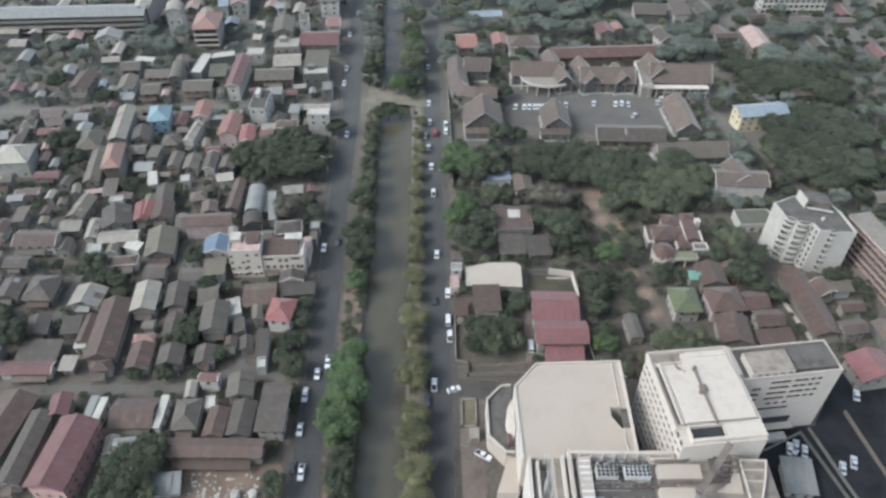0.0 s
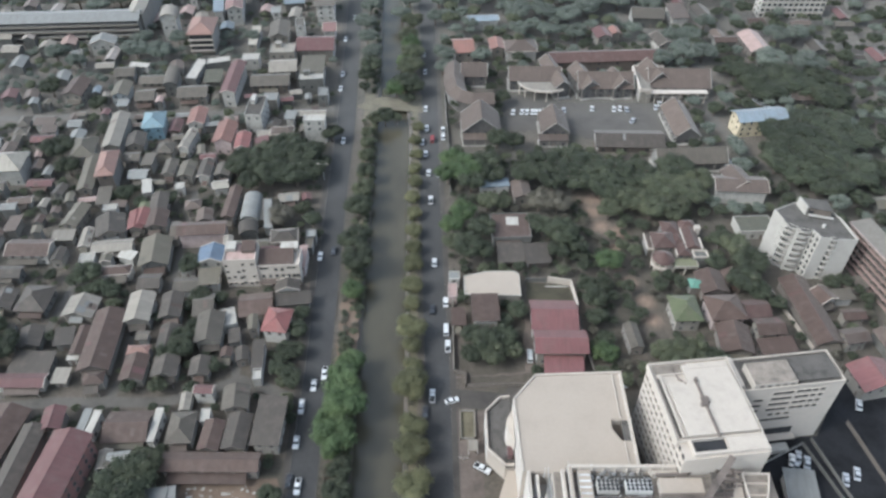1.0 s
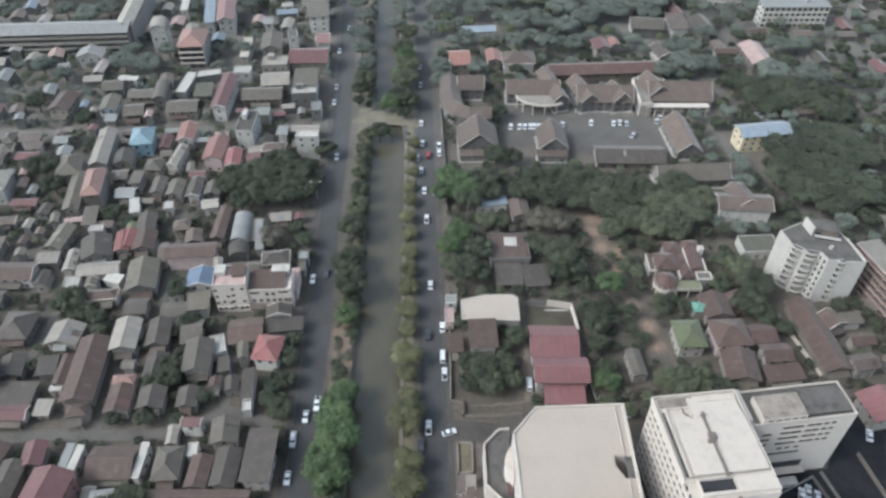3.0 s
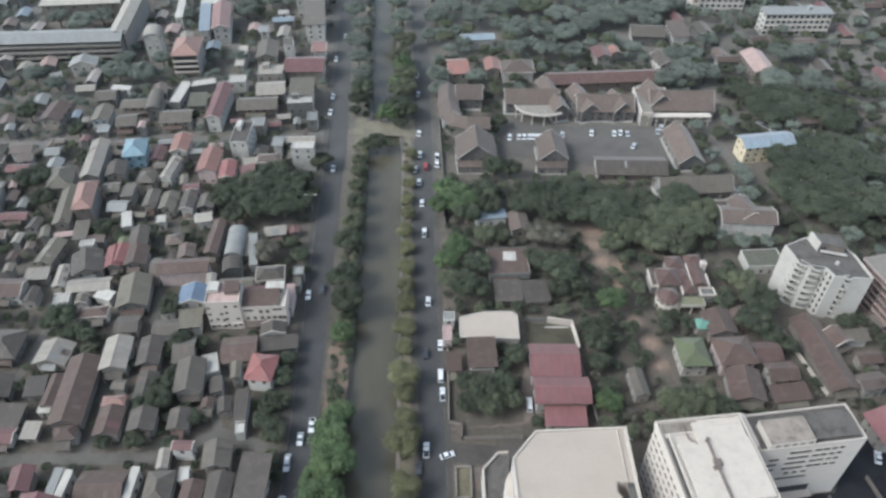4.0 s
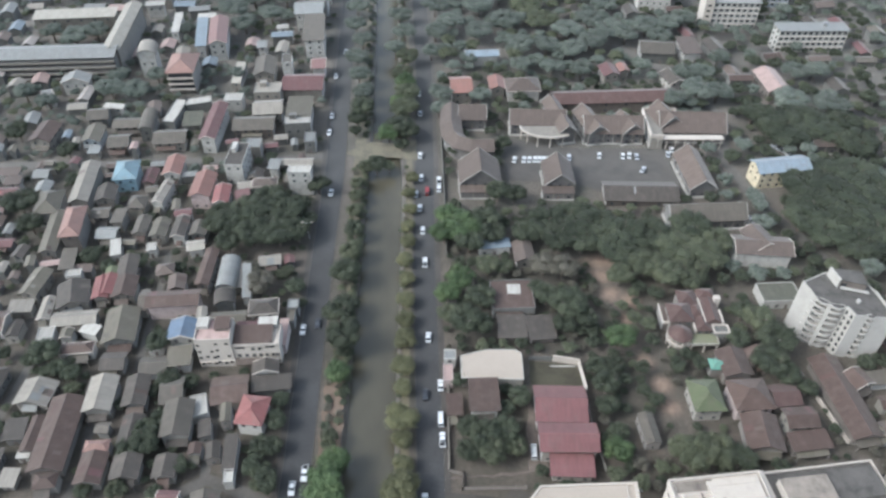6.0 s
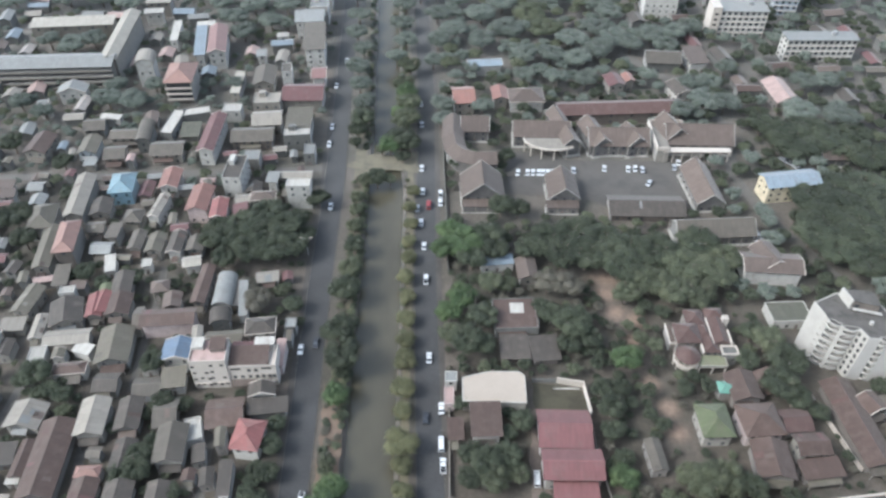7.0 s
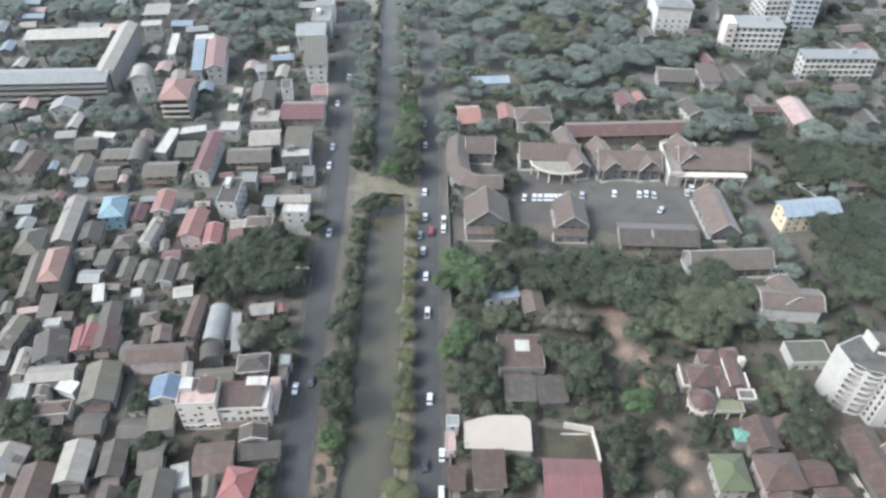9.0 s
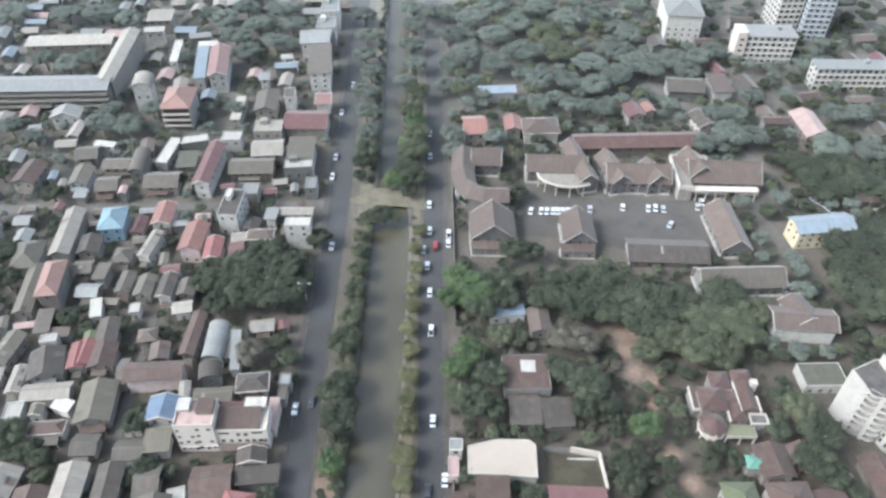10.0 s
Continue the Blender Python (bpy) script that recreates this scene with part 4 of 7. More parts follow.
CROWNS = {}
for k, (kind, spec) in enumerate(dict(round=(14, 0.034, 0.95, 2400, 2, 1.15, 0.46), dark=(34, 0.034, 0.78, 3000, 1, 0.78), bright=(26, 0.036, 0.85, 2600, 1, 0.9), olive=(30, 0.032, 0.8, 2800, 1, 0.8), brown=(18, 0.032, 0.9), hazed=(40, 0.034, 0.7, 3200, 1, 0.72)).items()):
    CROWNS[kind] = [crown_mesh(40 + 7 * k + j, LEAVES[kind], *spec) for j in range(3)]


def trunk_mesh(seed):
    rnd = random.Random(seed)
    bm = bmesh.new()
    tube(bm, (0, 0, -0.3), (rnd.uniform(-0.05, 0.05), rnd.uniform(-0.05, 0.05), 0.45), 0.045, 0.03)
    for i in range(6):
        u = math.tau * i / 6 + rnd.random()
        tube(bm, (0, 0, rnd.uniform(0.3, 0.44)), (math.cos(u) * 0.28, math.sin(u) * 0.28, rnd.uniform(0.58, 0.8)), 0.022, 0.007, 5)
    me = bpy.data.meshes.new("trunk")
    bm.to_mesh(me)
    bm.free()
    me.materials.append(BARK)
    return me


TRUNKS = [trunk_mesh(70 + i) for i in range(3)]
TREE_WORDS = dict(round="trimmed dusty green street tree with a rounded crown", dark="deep green broadleaf tree with a dense uneven crown", bright="fresh green leafy tree with a spreading crown",
                  olive="olive-green tree with a feathery crown", brown="dry brownish tree with a thin crown", hazed="grey-green dust-covered tree with a dense crown")
tree_random = random.Random(11)


GROWN = []


LOW = {k: [crown_mesh(140 + 5 * i + j, LEAVES[k], 14, 0.066, 0.8, 560, 1, 0.85) for j in range(2)] for i, k in enumerate(("dark", "olive", "brown", "hazed"))}
LOW_DATA = {k: [(np.array([v.co for v in me.vertices]), [tuple(p.vertices) for p in me.polygons]) for me in v] for k, v in LOW.items()}


class Thicket:
    """Many small crowns joined into one mesh for each kind of leaf."""

    def __init__(self):
        self.made = {}

    def add(self, x, y, z, r, h, kind):
        verts, faces = tree_random.choice(LOW_DATA[kind])
        a = tree_random.uniform(0, math.tau)
        rot = np.array(((math.cos(a), -math.sin(a), 0), (math.sin(a), math.cos(a), 0), (0, 0, 1)))
        vs, fs, total = self.made.setdefault(kind, ([], [], [0]))
        vs.append((verts @ rot.T) * (r, r, h) + (x, y, z))
        fs += [tuple(i + total[0] for i in f) for f in faces]
        total[0] += len(verts)

    def done(self, name, label, category):
        for kind, (vs, fs, total) in self.made.items():
            me = bpy.data.meshes.new(name)
            me.from_pydata(np.concatenate(vs).tolist(), [], fs)
            me.materials.append(LEAVES[kind])
            tagged(new(name, me), label % {"dark": "deep green", "olive": "olive-green", "brown": "brownish", "hazed": "grey-green"}[kind], category, kind="stuff")


def tree(x, y, r, h, kind):
    """A tree of crown radius r and height h, at (x, y)."""
    GROWN.append((x, y, r))
    root = new("tree")
    tagged(root, ("tall " if h > 9.5 else "small " if h < 5 else "") + TREE_WORDS[kind], "tree")
    base = -0.6 if abs(x - along(CANAL, y)) < 9 else 0.0
    root.matrix_basis = pose(x, y, base, 0, 0, tree_random.uniform(0, 360))
    flat = 0.46 * h
    r *= 1.42 if kind == "round" else 1.05
    share("trunk", tree_random.choice(TRUNKS), root, Matrix.Diagonal((h, h, h, 1)))
    m = pose(0, 0, h * 0.56, tree_random.uniform(-6, 6), tree_random.uniform(-6, 6), 0)
    s = tree_random.uniform(0.92, 1.1)
    share("crown", tree_random.choice(CROWNS[kind]), root, m @ Matrix.Diagonal((r * 1.08 * s, r * 1.08 / s, flat * 1.15, 1)))
    return root


tree(-7.5, 114.5, 4.8, 9.5, "round")
tree(-8.2, 126.3, 4.5, 9.1, "round")
tree(-8.2, 134.7, 3.9, 7.8, "round")
tree(-9.1, 149.8, 5.0, 10.0, "round")
tree(-8.7, 158.7, 2.8, 5.7, "round")
tree(-9.4, 166.6, 2.9, 5.8, "round")
tree(-10.0, 173.7, 4.5, 9.0, "round")
tree(-10.1, 186.2, 2.8, 5.7, "round")
tree(-10.4, 194.4, 3.5, 7.0, "round")
tree(-10.2, 206.4, 3.4, 6.8, "round")
tree(-10.5, 214.7, 3.0, 6.1, "round")
tree(-10.8, 224.4, 3.1, 6.2, "round")
tree(-10.7, 235.3, 2.7, 5.5, "round")
tree(-11.5, 245.0, 3.0, 6.1, "round")
tree(-10.9, 255.5, 2.9, 5.8, "round")
tree(-11.2, 264.9, 2.7, 5.4, "round")
tree(-10.8, 275.5, 2.5, 5.0, "round")
tree(-11.9, 285.8, 2.6, 5.2, "round")
tree(-10.6, 296.1, 2.6, 5.3, "round")
tree(-6.4, 105.8, 4.3, 8.7, "round")
tree(-15.9, 345.5, 7.4, 13.0, "olive")
tree(-14.9, 358.7, 6.8, 13.0, "olive")
tree(-17.4, 329.9, 7.6, 13.0, "dark")
tree(-13.2, 326.8, 5.6, 11.1, "dark")
tree(-17.6, 376.2, 6.3, 12.6, "olive")
tree(-15.9, 393.5, 6.6, 13.0, "olive")
tree(-22.9, 405.2, 5.9, 11.7, "hazed")
tree(-18.7, 420.9, 7.0, 13.0, "hazed")
tree(-22.3, 441.9, 7.3, 13.0, "hazed")
tree(-21.1, 464.8, 7.7, 13.0, "hazed")
tree(-23.9, 485.9, 8.0, 13.0, "hazed")
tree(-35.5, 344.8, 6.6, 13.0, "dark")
tree(-35.8, 359.5, 6.1, 12.2, "hazed")
tree(-39.4, 375.3, 6.3, 12.7, "hazed")
tree(-42.2, 392.5, 7.5, 13.0, "hazed")
tree(-40.3, 411.4, 6.9, 13.0, "hazed")
tree(-45.5, 428.6, 7.2, 13.0, "hazed")
tree(-46.2, 450.4, 7.5, 13.0, "hazed")
tree(-50.2, 474.0, 7.9, 13.0, "hazed")
tree(-37.3, 337.2, 5.2, 10.5, "dark")
tree(-37.9, 330.1, 3.4, 6.8, "dark")
tree(-31.0, 129.8, 6.8, 13.0, "bright")
tree(-28.7, 140.6, 6.6, 13.0, "bright")
tree(-34.8, 136.7, 4.3, 8.7, "bright")
tree(-30.6, 149.3, 6.7, 13.0, "bright")
tree(-28.8, 158.3, 4.9, 9.9, "bright")
tree(-32.3, 143.1, 4.8, 9.5, "bright")
tree(-28.5, 120.1, 4.2, 8.3, "dark")
tree(-28.7, 112.6, 4.6, 9.2, "dark")
tree(-28.2, 105.4, 4.5, 9.1, "dark")
tree(-32.3, 126.1, 3.2, 6.3, "bright")
tree(-31.5, 190.9, 4.5, 9.1, "bright")
tree(-30.5, 205.3, 6.9, 13.0, "dark")
tree(-33.7, 216.3, 5.8, 11.5, "dark")
tree(-30.9, 220.1, 4.9, 9.8, "dark")
tree(-32.8, 235.5, 6.1, 12.1, "dark")
tree(-32.0, 247.7, 5.3, 10.5, "olive")
tree(-31.9, 260.6, 4.4, 8.9, "dark")
tree(-32.9, 272.6, 4.0, 8.1, "olive")
tree(-33.2, 282.8, 3.6, 7.2, "olive")
tree(-33.2, 291.7, 3.2, 6.3, "olive")
tree(-26.1, 303.5, 4.9, 9.8, "dark")
tree(-30.8, 302.2, 4.1, 8.1, "olive")
tree(-20.9, 304.3, 3.3, 6.5, "olive")
tree(-31.4, 167.9, 3.1, 6.2, "olive")
tree(-30.4, 200.7, 2.9, 5.9, "dark")
tree(-68.3, 275.5, 8.9, 13.0, "dark")
tree(-75.8, 268.7, 8.3, 13.0, "dark")
tree(-59.5, 268.9, 8.2, 13.0, "dark")
tree(-80.7, 261.4, 6.8, 13.0, "dark")
tree(-55.4, 273.7, 5.5, 11.0, "dark")
tree(-71.0, 255.3, 7.6, 13.0, "dark")
tree(-60.5, 255.4, 7.5, 13.0, "dark")
tree(-53.6, 258.4, 6.2, 12.4, "dark")
tree(-79.1, 251.5, 5.8, 11.5, "dark")
tree(-87.1, 261.7, 5.0, 10.0, "dark")
tree(-50.8, 266.8, 4.0, 8.1, "dark")
tree(-66.1, 263.2, 8.1, 13.0, "dark")
tree(-86.2, 269.8, 5.1, 10.2, "dark")
tree(-63.3, 230.6, 5.4, 10.8, "brown")
tree(-68.5, 239.8, 3.4, 6.8, "brown")
tree(-55.7, 236.7, 3.7, 7.5, "olive")
tree(-50.5, 229.6, 4.1, 8.2, "dark")
tree(-47.8, 223.0, 2.4, 4.8, "dark")
tree(-49.0, 287.6, 5.2, 10.4, "dark")
tree(-72.8, 309.8, 3.0, 6.0, "dark")
tree(10.0, 261.1, 8.8, 13.0, "bright")
tree(3.0, 257.5, 6.1, 12.1, "bright")
tree(18.0, 263.5, 7.9, 13.0, "dark")
tree(4.7, 267.5, 5.8, 11.5, "bright")
tree(12.6, 252.0, 6.4, 12.8, "dark")
tree(21.6, 257.1, 6.1, 12.1, "dark")
tree(51.9, 264.0, 11.2, 13.0, "dark")
tree(40.9, 261.6, 8.4, 13.0, "dark")
tree(62.3, 261.9, 9.4, 13.0, "dark")
tree(46.5, 253.8, 7.4, 13.0, "dark")
tree(72.1, 257.3, 8.9, 13.0, "dark")
tree(82.4, 255.9, 9.4, 13.0, "dark")
tree(91.2, 248.4, 10.2, 13.0, "olive")
tree(100.7, 245.6, 9.4, 13.0, "olive")
tree(98.7, 260.8, 8.8, 13.0, "dark")
tree(107.2, 253.2, 6.9, 13.0, "olive")
tree(77.2, 240.1, 7.3, 13.0, "olive")
tree(67.5, 235.1, 5.5, 10.9, "olive")
tree(72.8, 242.9, 6.0, 12.0, "dark")
tree(84.4, 236.3, 7.7, 13.0, "olive")
tree(92.8, 234.2, 7.3, 13.0, "olive")
tree(55.7, 252.4, 7.4, 13.0, "dark")
tree(66.4, 248.1, 7.4, 13.0, "dark")
tree(34.3, 257.8, 5.7, 11.3, "dark")
tree(8.7, 232.2, 6.1, 12.2, "bright")
tree(4.3, 226.3, 4.8, 9.5, "bright")
tree(4.7, 216.7, 4.7, 9.3, "olive")
tree(10.3, 212.4, 6.6, 13.0, "dark")
tree(15.9, 223.1, 5.9, 11.9, "dark")
tree(18.9, 240.1, 5.4, 10.8, "olive")
tree(25.0, 240.2, 4.1, 8.3, "olive")
tree(16.0, 211.6, 5.0, 10.0, "dark")
tree(39.7, 225.5, 5.2, 10.4, "dark")
tree(46.6, 219.8, 7.2, 13.0, "dark")
tree(44.5, 212.3, 4.7, 9.3, "dark")
tree(51.9, 214.8, 4.7, 9.4, "dark")
tree(36.3, 229.4, 4.0, 8.1, "dark")
tree(40.1, 240.3, 5.4, 10.8, "brown")
tree(46.9, 238.5, 5.8, 11.7, "brown")
tree(62.5, 205.8, 5.4, 10.9, "bright")
tree(69.5, 216.6, 3.2, 6.4, "olive")
tree(79.5, 228.2, 3.3, 6.6, "dark")
tree(54.9, 186.8, 5.2, 10.3, "dark")
tree(54.2, 178.7, 4.3, 8.7, "dark")
tree(52.8, 194.5, 4.1, 8.2, "dark")
tree(59.2, 194.9, 3.8, 7.5, "dark")
tree(15.3, 166.9, 5.5, 11.0, "dark")
tree(11.0, 170.4, 4.5, 9.0, "dark")
tree(21.5, 169.7, 4.9, 9.7, "dark")
tree(17.5, 161.8, 5.1, 10.2, "olive")
tree(10.4, 162.5, 4.1, 8.1, "dark")
tree(24.2, 164.4, 4.1, 8.2, "olive")
tree(27.1, 182.1, 3.9, 7.9, "dark")
tree(22.6, 178.3, 3.2, 6.3, "dark")
tree(23.1, 185.9, 2.5, 5.0, "dark")
tree(8.3, 189.3, 3.2, 6.5, "dark")
tree(54.5, 162.7, 4.5, 9.1, "bright")
tree(55.9, 169.8, 3.5, 7.1, "dark")
tree(77.2, 160.2, 6.8, 13.0, "olive")
tree(84.0, 161.5, 6.2, 12.3, "olive")
tree(73.5, 163.7, 4.6, 9.3, "olive")
tree(90.5, 160.3, 4.7, 9.4, "dark")
tree(111.2, 213.4, 6.3, 12.6, "olive")
tree(113.7, 204.3, 7.9, 13.0, "dark")
tree(107.6, 217.7, 5.0, 10.1, "dark")
tree(108.8, 194.8, 6.8, 13.0, "dark")
tree(113.4, 191.1, 5.2, 10.4, "dark")
tree(119.3, 186.2, 3.6, 7.2, "dark")
tree(102.2, 206.1, 4.5, 8.9, "dark")
tree(79.8, 195.4, 3.5, 6.9, "dark")
tree(83.9, 200.6, 2.7, 5.5, "dark")
tree(159.3, 328.5, 14.3, 13.0, "dark")
tree(152.7, 335.0, 9.8, 13.0, "dark")
tree(170.1, 330.8, 11.6, 13.0, "dark")
tree(152.7, 288.7, 12.0, 13.0, "dark")
tree(165.5, 292.5, 13.4, 13.0, "dark")
tree(176.2, 296.4, 12.1, 13.0, "dark")
tree(153.3, 272.0, 12.6, 13.0, "dark")
tree(166.5, 272.2, 12.9, 13.0, "dark")
tree(150.0, 274.0, 5.5, 11.0, "dark")
tree(161.0, 250.9, 10.8, 13.0, "dark")
tree(151.9, 256.9, 8.8, 13.0, "dark")
tree(144.7, 266.3, 8.9, 13.0, "dark")
tree(186.3, 318.3, 10.4, 13.0, "dark")
tree(187.0, 335.5, 8.4, 13.0, "dark")
tree(180.9, 285.5, 13.5, 13.0, "dark")
tree(171.6, 258.7, 12.6, 13.0, "dark")
tree(25.0, 283.9, 5.6, 11.1, "dark")
tree(32.2, 282.5, 5.1, 10.2, "dark")
tree(29.3, 319.1, 4.5, 9.1, "dark")
tree(25.0, 305.9, 3.9, 7.8, "dark")
tree(0.7, 347.1, 4.8, 9.7, "hazed")
tree(22.8, 342.5, 3.7, 7.4, "dark")
tree(129.7, 310.9, 4.2, 8.5, "dark")
tree(22.2, 453.3, 9.8, 13.0, "hazed")
tree(10.0, 473.1, 9.5, 13.0, "hazed")
tree(-2.2, 452.3, 9.1, 13.0, "hazed")
tree(7.1, 433.8, 9.4, 13.0, "hazed")
tree(21.5, 422.6, 9.1, 13.0, "hazed")
tree(36.5, 435.1, 10.0, 13.0, "hazed")
tree(35.0, 467.2, 10.1, 13.0, "hazed")
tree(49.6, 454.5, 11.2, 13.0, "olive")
tree(63.8, 475.4, 10.3, 13.0, "hazed")
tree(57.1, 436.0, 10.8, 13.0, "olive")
tree(70.5, 424.6, 10.5, 13.0, "hazed")
tree(83.7, 437.1, 9.6, 13.0, "hazed")
tree(95.5, 456.5, 9.4, 13.0, "hazed")
tree(83.3, 413.8, 9.8, 13.0, "hazed")
tree(70.7, 402.3, 8.9, 13.0, "hazed")
tree(57.4, 407.2, 8.9, 13.0, "hazed")
tree(43.4, 406.6, 8.9, 13.0, "hazed")
tree(57.8, 383.8, 7.3, 13.0, "hazed")
tree(42.1, 386.3, 6.2, 12.4, "hazed")
tree(72.2, 381.9, 6.8, 13.0, "hazed")
tree(93.6, 425.6, 9.4, 13.0, "hazed")
tree(101.3, 420.1, 8.1, 13.0, "hazed")
tree(-1.5, 421.6, 7.3, 13.0, "hazed")
tree(-3.8, 400.8, 5.8, 11.6, "hazed")
tree(-2.7, 479.6, 8.2, 13.0, "hazed")
tree(-12.3, 479.2, 6.9, 13.0, "hazed")
tree(48.9, 489.1, 9.9, 13.0, "hazed")
tree(80.4, 483.2, 9.1, 13.0, "hazed")
tree(104.1, 491.5, 8.6, 13.0, "hazed")
tree(23.1, 491.6, 9.9, 13.0, "hazed")
tree(114.4, 429.4, 9.6, 13.0, "hazed")
tree(126.7, 432.9, 9.1, 13.0, "hazed")
tree(137.0, 439.3, 8.0, 13.0, "hazed")
tree(119.3, 418.0, 7.5, 13.0, "hazed")
tree(125.5, 379.2, 7.6, 13.0, "hazed")
tree(126.6, 362.9, 9.6, 13.0, "hazed")
tree(113.1, 353.6, 6.5, 13.0, "hazed")
tree(136.2, 361.1, 8.5, 13.0, "hazed")
tree(133.4, 379.6, 6.5, 12.9, "hazed")
tree(167.6, 337.0, 12.3, 13.0, "dark")
tree(154.9, 334.6, 10.4, 13.0, "dark")
tree(175.3, 329.5, 11.1, 13.0, "dark")
tree(168.6, 353.6, 9.8, 13.0, "hazed")
tree(147.9, 342.3, 7.7, 13.0, "dark")
tree(186.9, 350.1, 10.0, 13.0, "hazed")
tree(191.5, 381.8, 8.1, 13.0, "hazed")
tree(180.9, 381.4, 7.4, 13.0, "hazed")
tree(145.7, 395.7, 6.1, 12.2, "hazed")
tree(1.1, 358.3, 6.3, 12.6, "hazed")
tree(20.1, 357.8, 5.8, 11.5, "hazed")
tree(15.5, 395.0, 5.1, 10.2, "hazed")
tree(-117.3, 447.4, 9.4, 13.0, "hazed")
tree(-107.9, 461.1, 9.6, 13.0, "hazed")
tree(-107.2, 429.0, 8.3, 13.0, "hazed")
tree(-94.9, 441.9, 8.5, 13.0, "hazed")
tree(-89.4, 461.9, 8.8, 13.0, "hazed")
tree(-128.1, 467.1, 9.1, 13.0, "hazed")
tree(-98.8, 479.0, 9.1, 13.0, "hazed")
tree(-118.7, 481.7, 9.3, 13.0, "hazed")
tree(-136.1, 473.8, 7.8, 13.0, "hazed")
tree(-86.1, 442.2, 5.2, 10.3, "hazed")
tree(-159.1, 360.7, 8.2, 13.0, "hazed")
tree(-145.6, 359.0, 7.4, 13.0, "hazed")
tree(-158.7, 373.6, 6.0, 11.9, "hazed")
tree(-140.4, 374.6, 5.9, 11.7, "hazed")
tree(-195.6, 413.5, 8.7, 13.0, "hazed")
tree(-186.4, 419.7, 8.1, 13.0, "hazed")
tree(-209.4, 418.8, 6.9, 13.0, "hazed")
tree(-181.2, 464.8, 8.7, 13.0, "hazed")
tree(-218.1, 470.2, 11.3, 13.0, "hazed")
tree(-199.3, 471.0, 11.1, 13.0, "hazed")
tree(-249.6, 468.8, 11.6, 13.0, "hazed")
tree(-138.7, 424.7, 5.2, 10.3, "hazed")
tree(-101.5, 377.6, 5.1, 10.2, "hazed")
tree(-115.1, 378.0, 4.6, 9.2, "hazed")
tree(-185.6, 349.5, 5.9, 11.8, "hazed")
tree(-199.3, 357.6, 6.1, 12.2, "hazed")
tree(-128.0, 197.6, 5.5, 10.9, "dark")
tree(-117.1, 190.6, 3.6, 7.3, "dark")
tree(-122.3, 192.6, 3.7, 7.4, "dark")
tree(-92.1, 203.2, 4.8, 9.6, "dark")
tree(-85.6, 164.4, 4.8, 9.5, "dark")
tree(-89.9, 162.7, 4.0, 8.1, "dark")
tree(-85.2, 187.9, 4.2, 8.4, "dark")
tree(-78.3, 187.4, 3.4, 6.8, "dark")
tree(-89.9, 184.4, 2.7, 5.3, "dark")
tree(-151.1, 290.5, 4.7, 9.4, "dark")
tree(-166.7, 273.4, 8.3, 13.0, "dark")
tree(-158.3, 261.6, 5.5, 11.0, "dark")
tree(-95.3, 240.4, 3.0, 6.1, "dark")
tree(-122.0, 240.8, 3.2, 6.3, "dark")
tree(-128.8, 215.0, 2.2, 4.3, "dark")
tree(-48.5, 172.9, 3.9, 7.8, "dark")
tree(-48.3, 180.9, 3.3, 6.5, "dark")
tree(-47.8, 164.0, 3.5, 7.0, "dark")
tree(-52.4, 161.7, 2.8, 5.6, "dark")
tree(-111.2, 294.4, 2.5, 5.0, "dark")
tree(-100.9, 290.9, 2.5, 4.9, "dark")
tree(-97.7, 179.2, 2.7, 5.4, "dark")
tree(-115.3, 185.0, 2.8, 5.6, "olive")
tree(-97.0, 235.6, 3.0, 6.0, "dark")
tree(-129.0, 244.7, 4.6, 9.2, "dark")
tree(-110.3, 243.3, 3.6, 7.2, "dark")
tree(-135.2, 243.4, 3.2, 6.5, "dark")
tree(-189.2, 324.0, 5.9, 11.8, "dark")
tree(-162.3, 311.3, 5.0, 10.0, "dark")
tree(-113.1, 325.5, 3.2, 6.4, "dark")
tree(-104.0, 339.9, 2.7, 5.5, "dark")
tree(-88.8, 114.1, 9.2, 13.0, "dark")
tree(-90.7, 107.6, 7.3, 13.0, "dark")
tree(-85.5, 119.2, 6.6, 13.0, "olive")
tree(-84.7, 107.2, 5.4, 10.8, "olive")
tree(-86.6, 168.7, 4.5, 9.0, "dark")
tree(-83.7, 173.4, 3.7, 7.4, "dark")
tree(-86.8, 164.6, 3.2, 6.5, "dark")
tree(-89.6, 149.7, 3.5, 7.1, "olive")
tree(-79.3, 149.2, 2.7, 5.4, "dark")
tree(-74.4, 157.7, 3.5, 7.1, "dark")
tree(-47.5, 152.3, 4.2, 8.3, "dark")
tree(-51.4, 164.7, 3.5, 7.0, "dark")
tree(-53.5, 157.5, 3.1, 6.1, "dark")
tree(-47.5, 142.1, 2.6, 5.2, "olive")
tree(-47.4, 110.0, 4.5, 9.0, "dark")
tree(-143.6, 163.3, 6.2, 12.4, "dark")
tree(-151.8, 171.0, 5.9, 11.8, "dark")
tree(-133.1, 196.1, 3.2, 6.4, "dark")
tree(-125.5, 191.9, 3.2, 6.3, "dark")
tree(-142.8, 199.4, 2.8, 5.6, "dark")
tree(-94.1, 180.6, 2.5, 5.1, "dark")
tree(-99.4, 149.6, 2.8, 5.6, "dark")
tree(-53.6, 201.4, 2.1, 4.3, "dark")
tree(-76.0, 198.1, 2.2, 4.3, "dark")
tree(-50.4, 152.0, 2.6, 5.4, "olive")
tree(-48.2, 145.4, 2.4, 5.0, "olive")
tree(-45.9, 138.4, 2.2, 4.6, "dark")
tree(-52.0, 156.4, 2.8, 5.8, "dark")
tree(-49.2, 163.6, 2.6, 5.4, "olive")
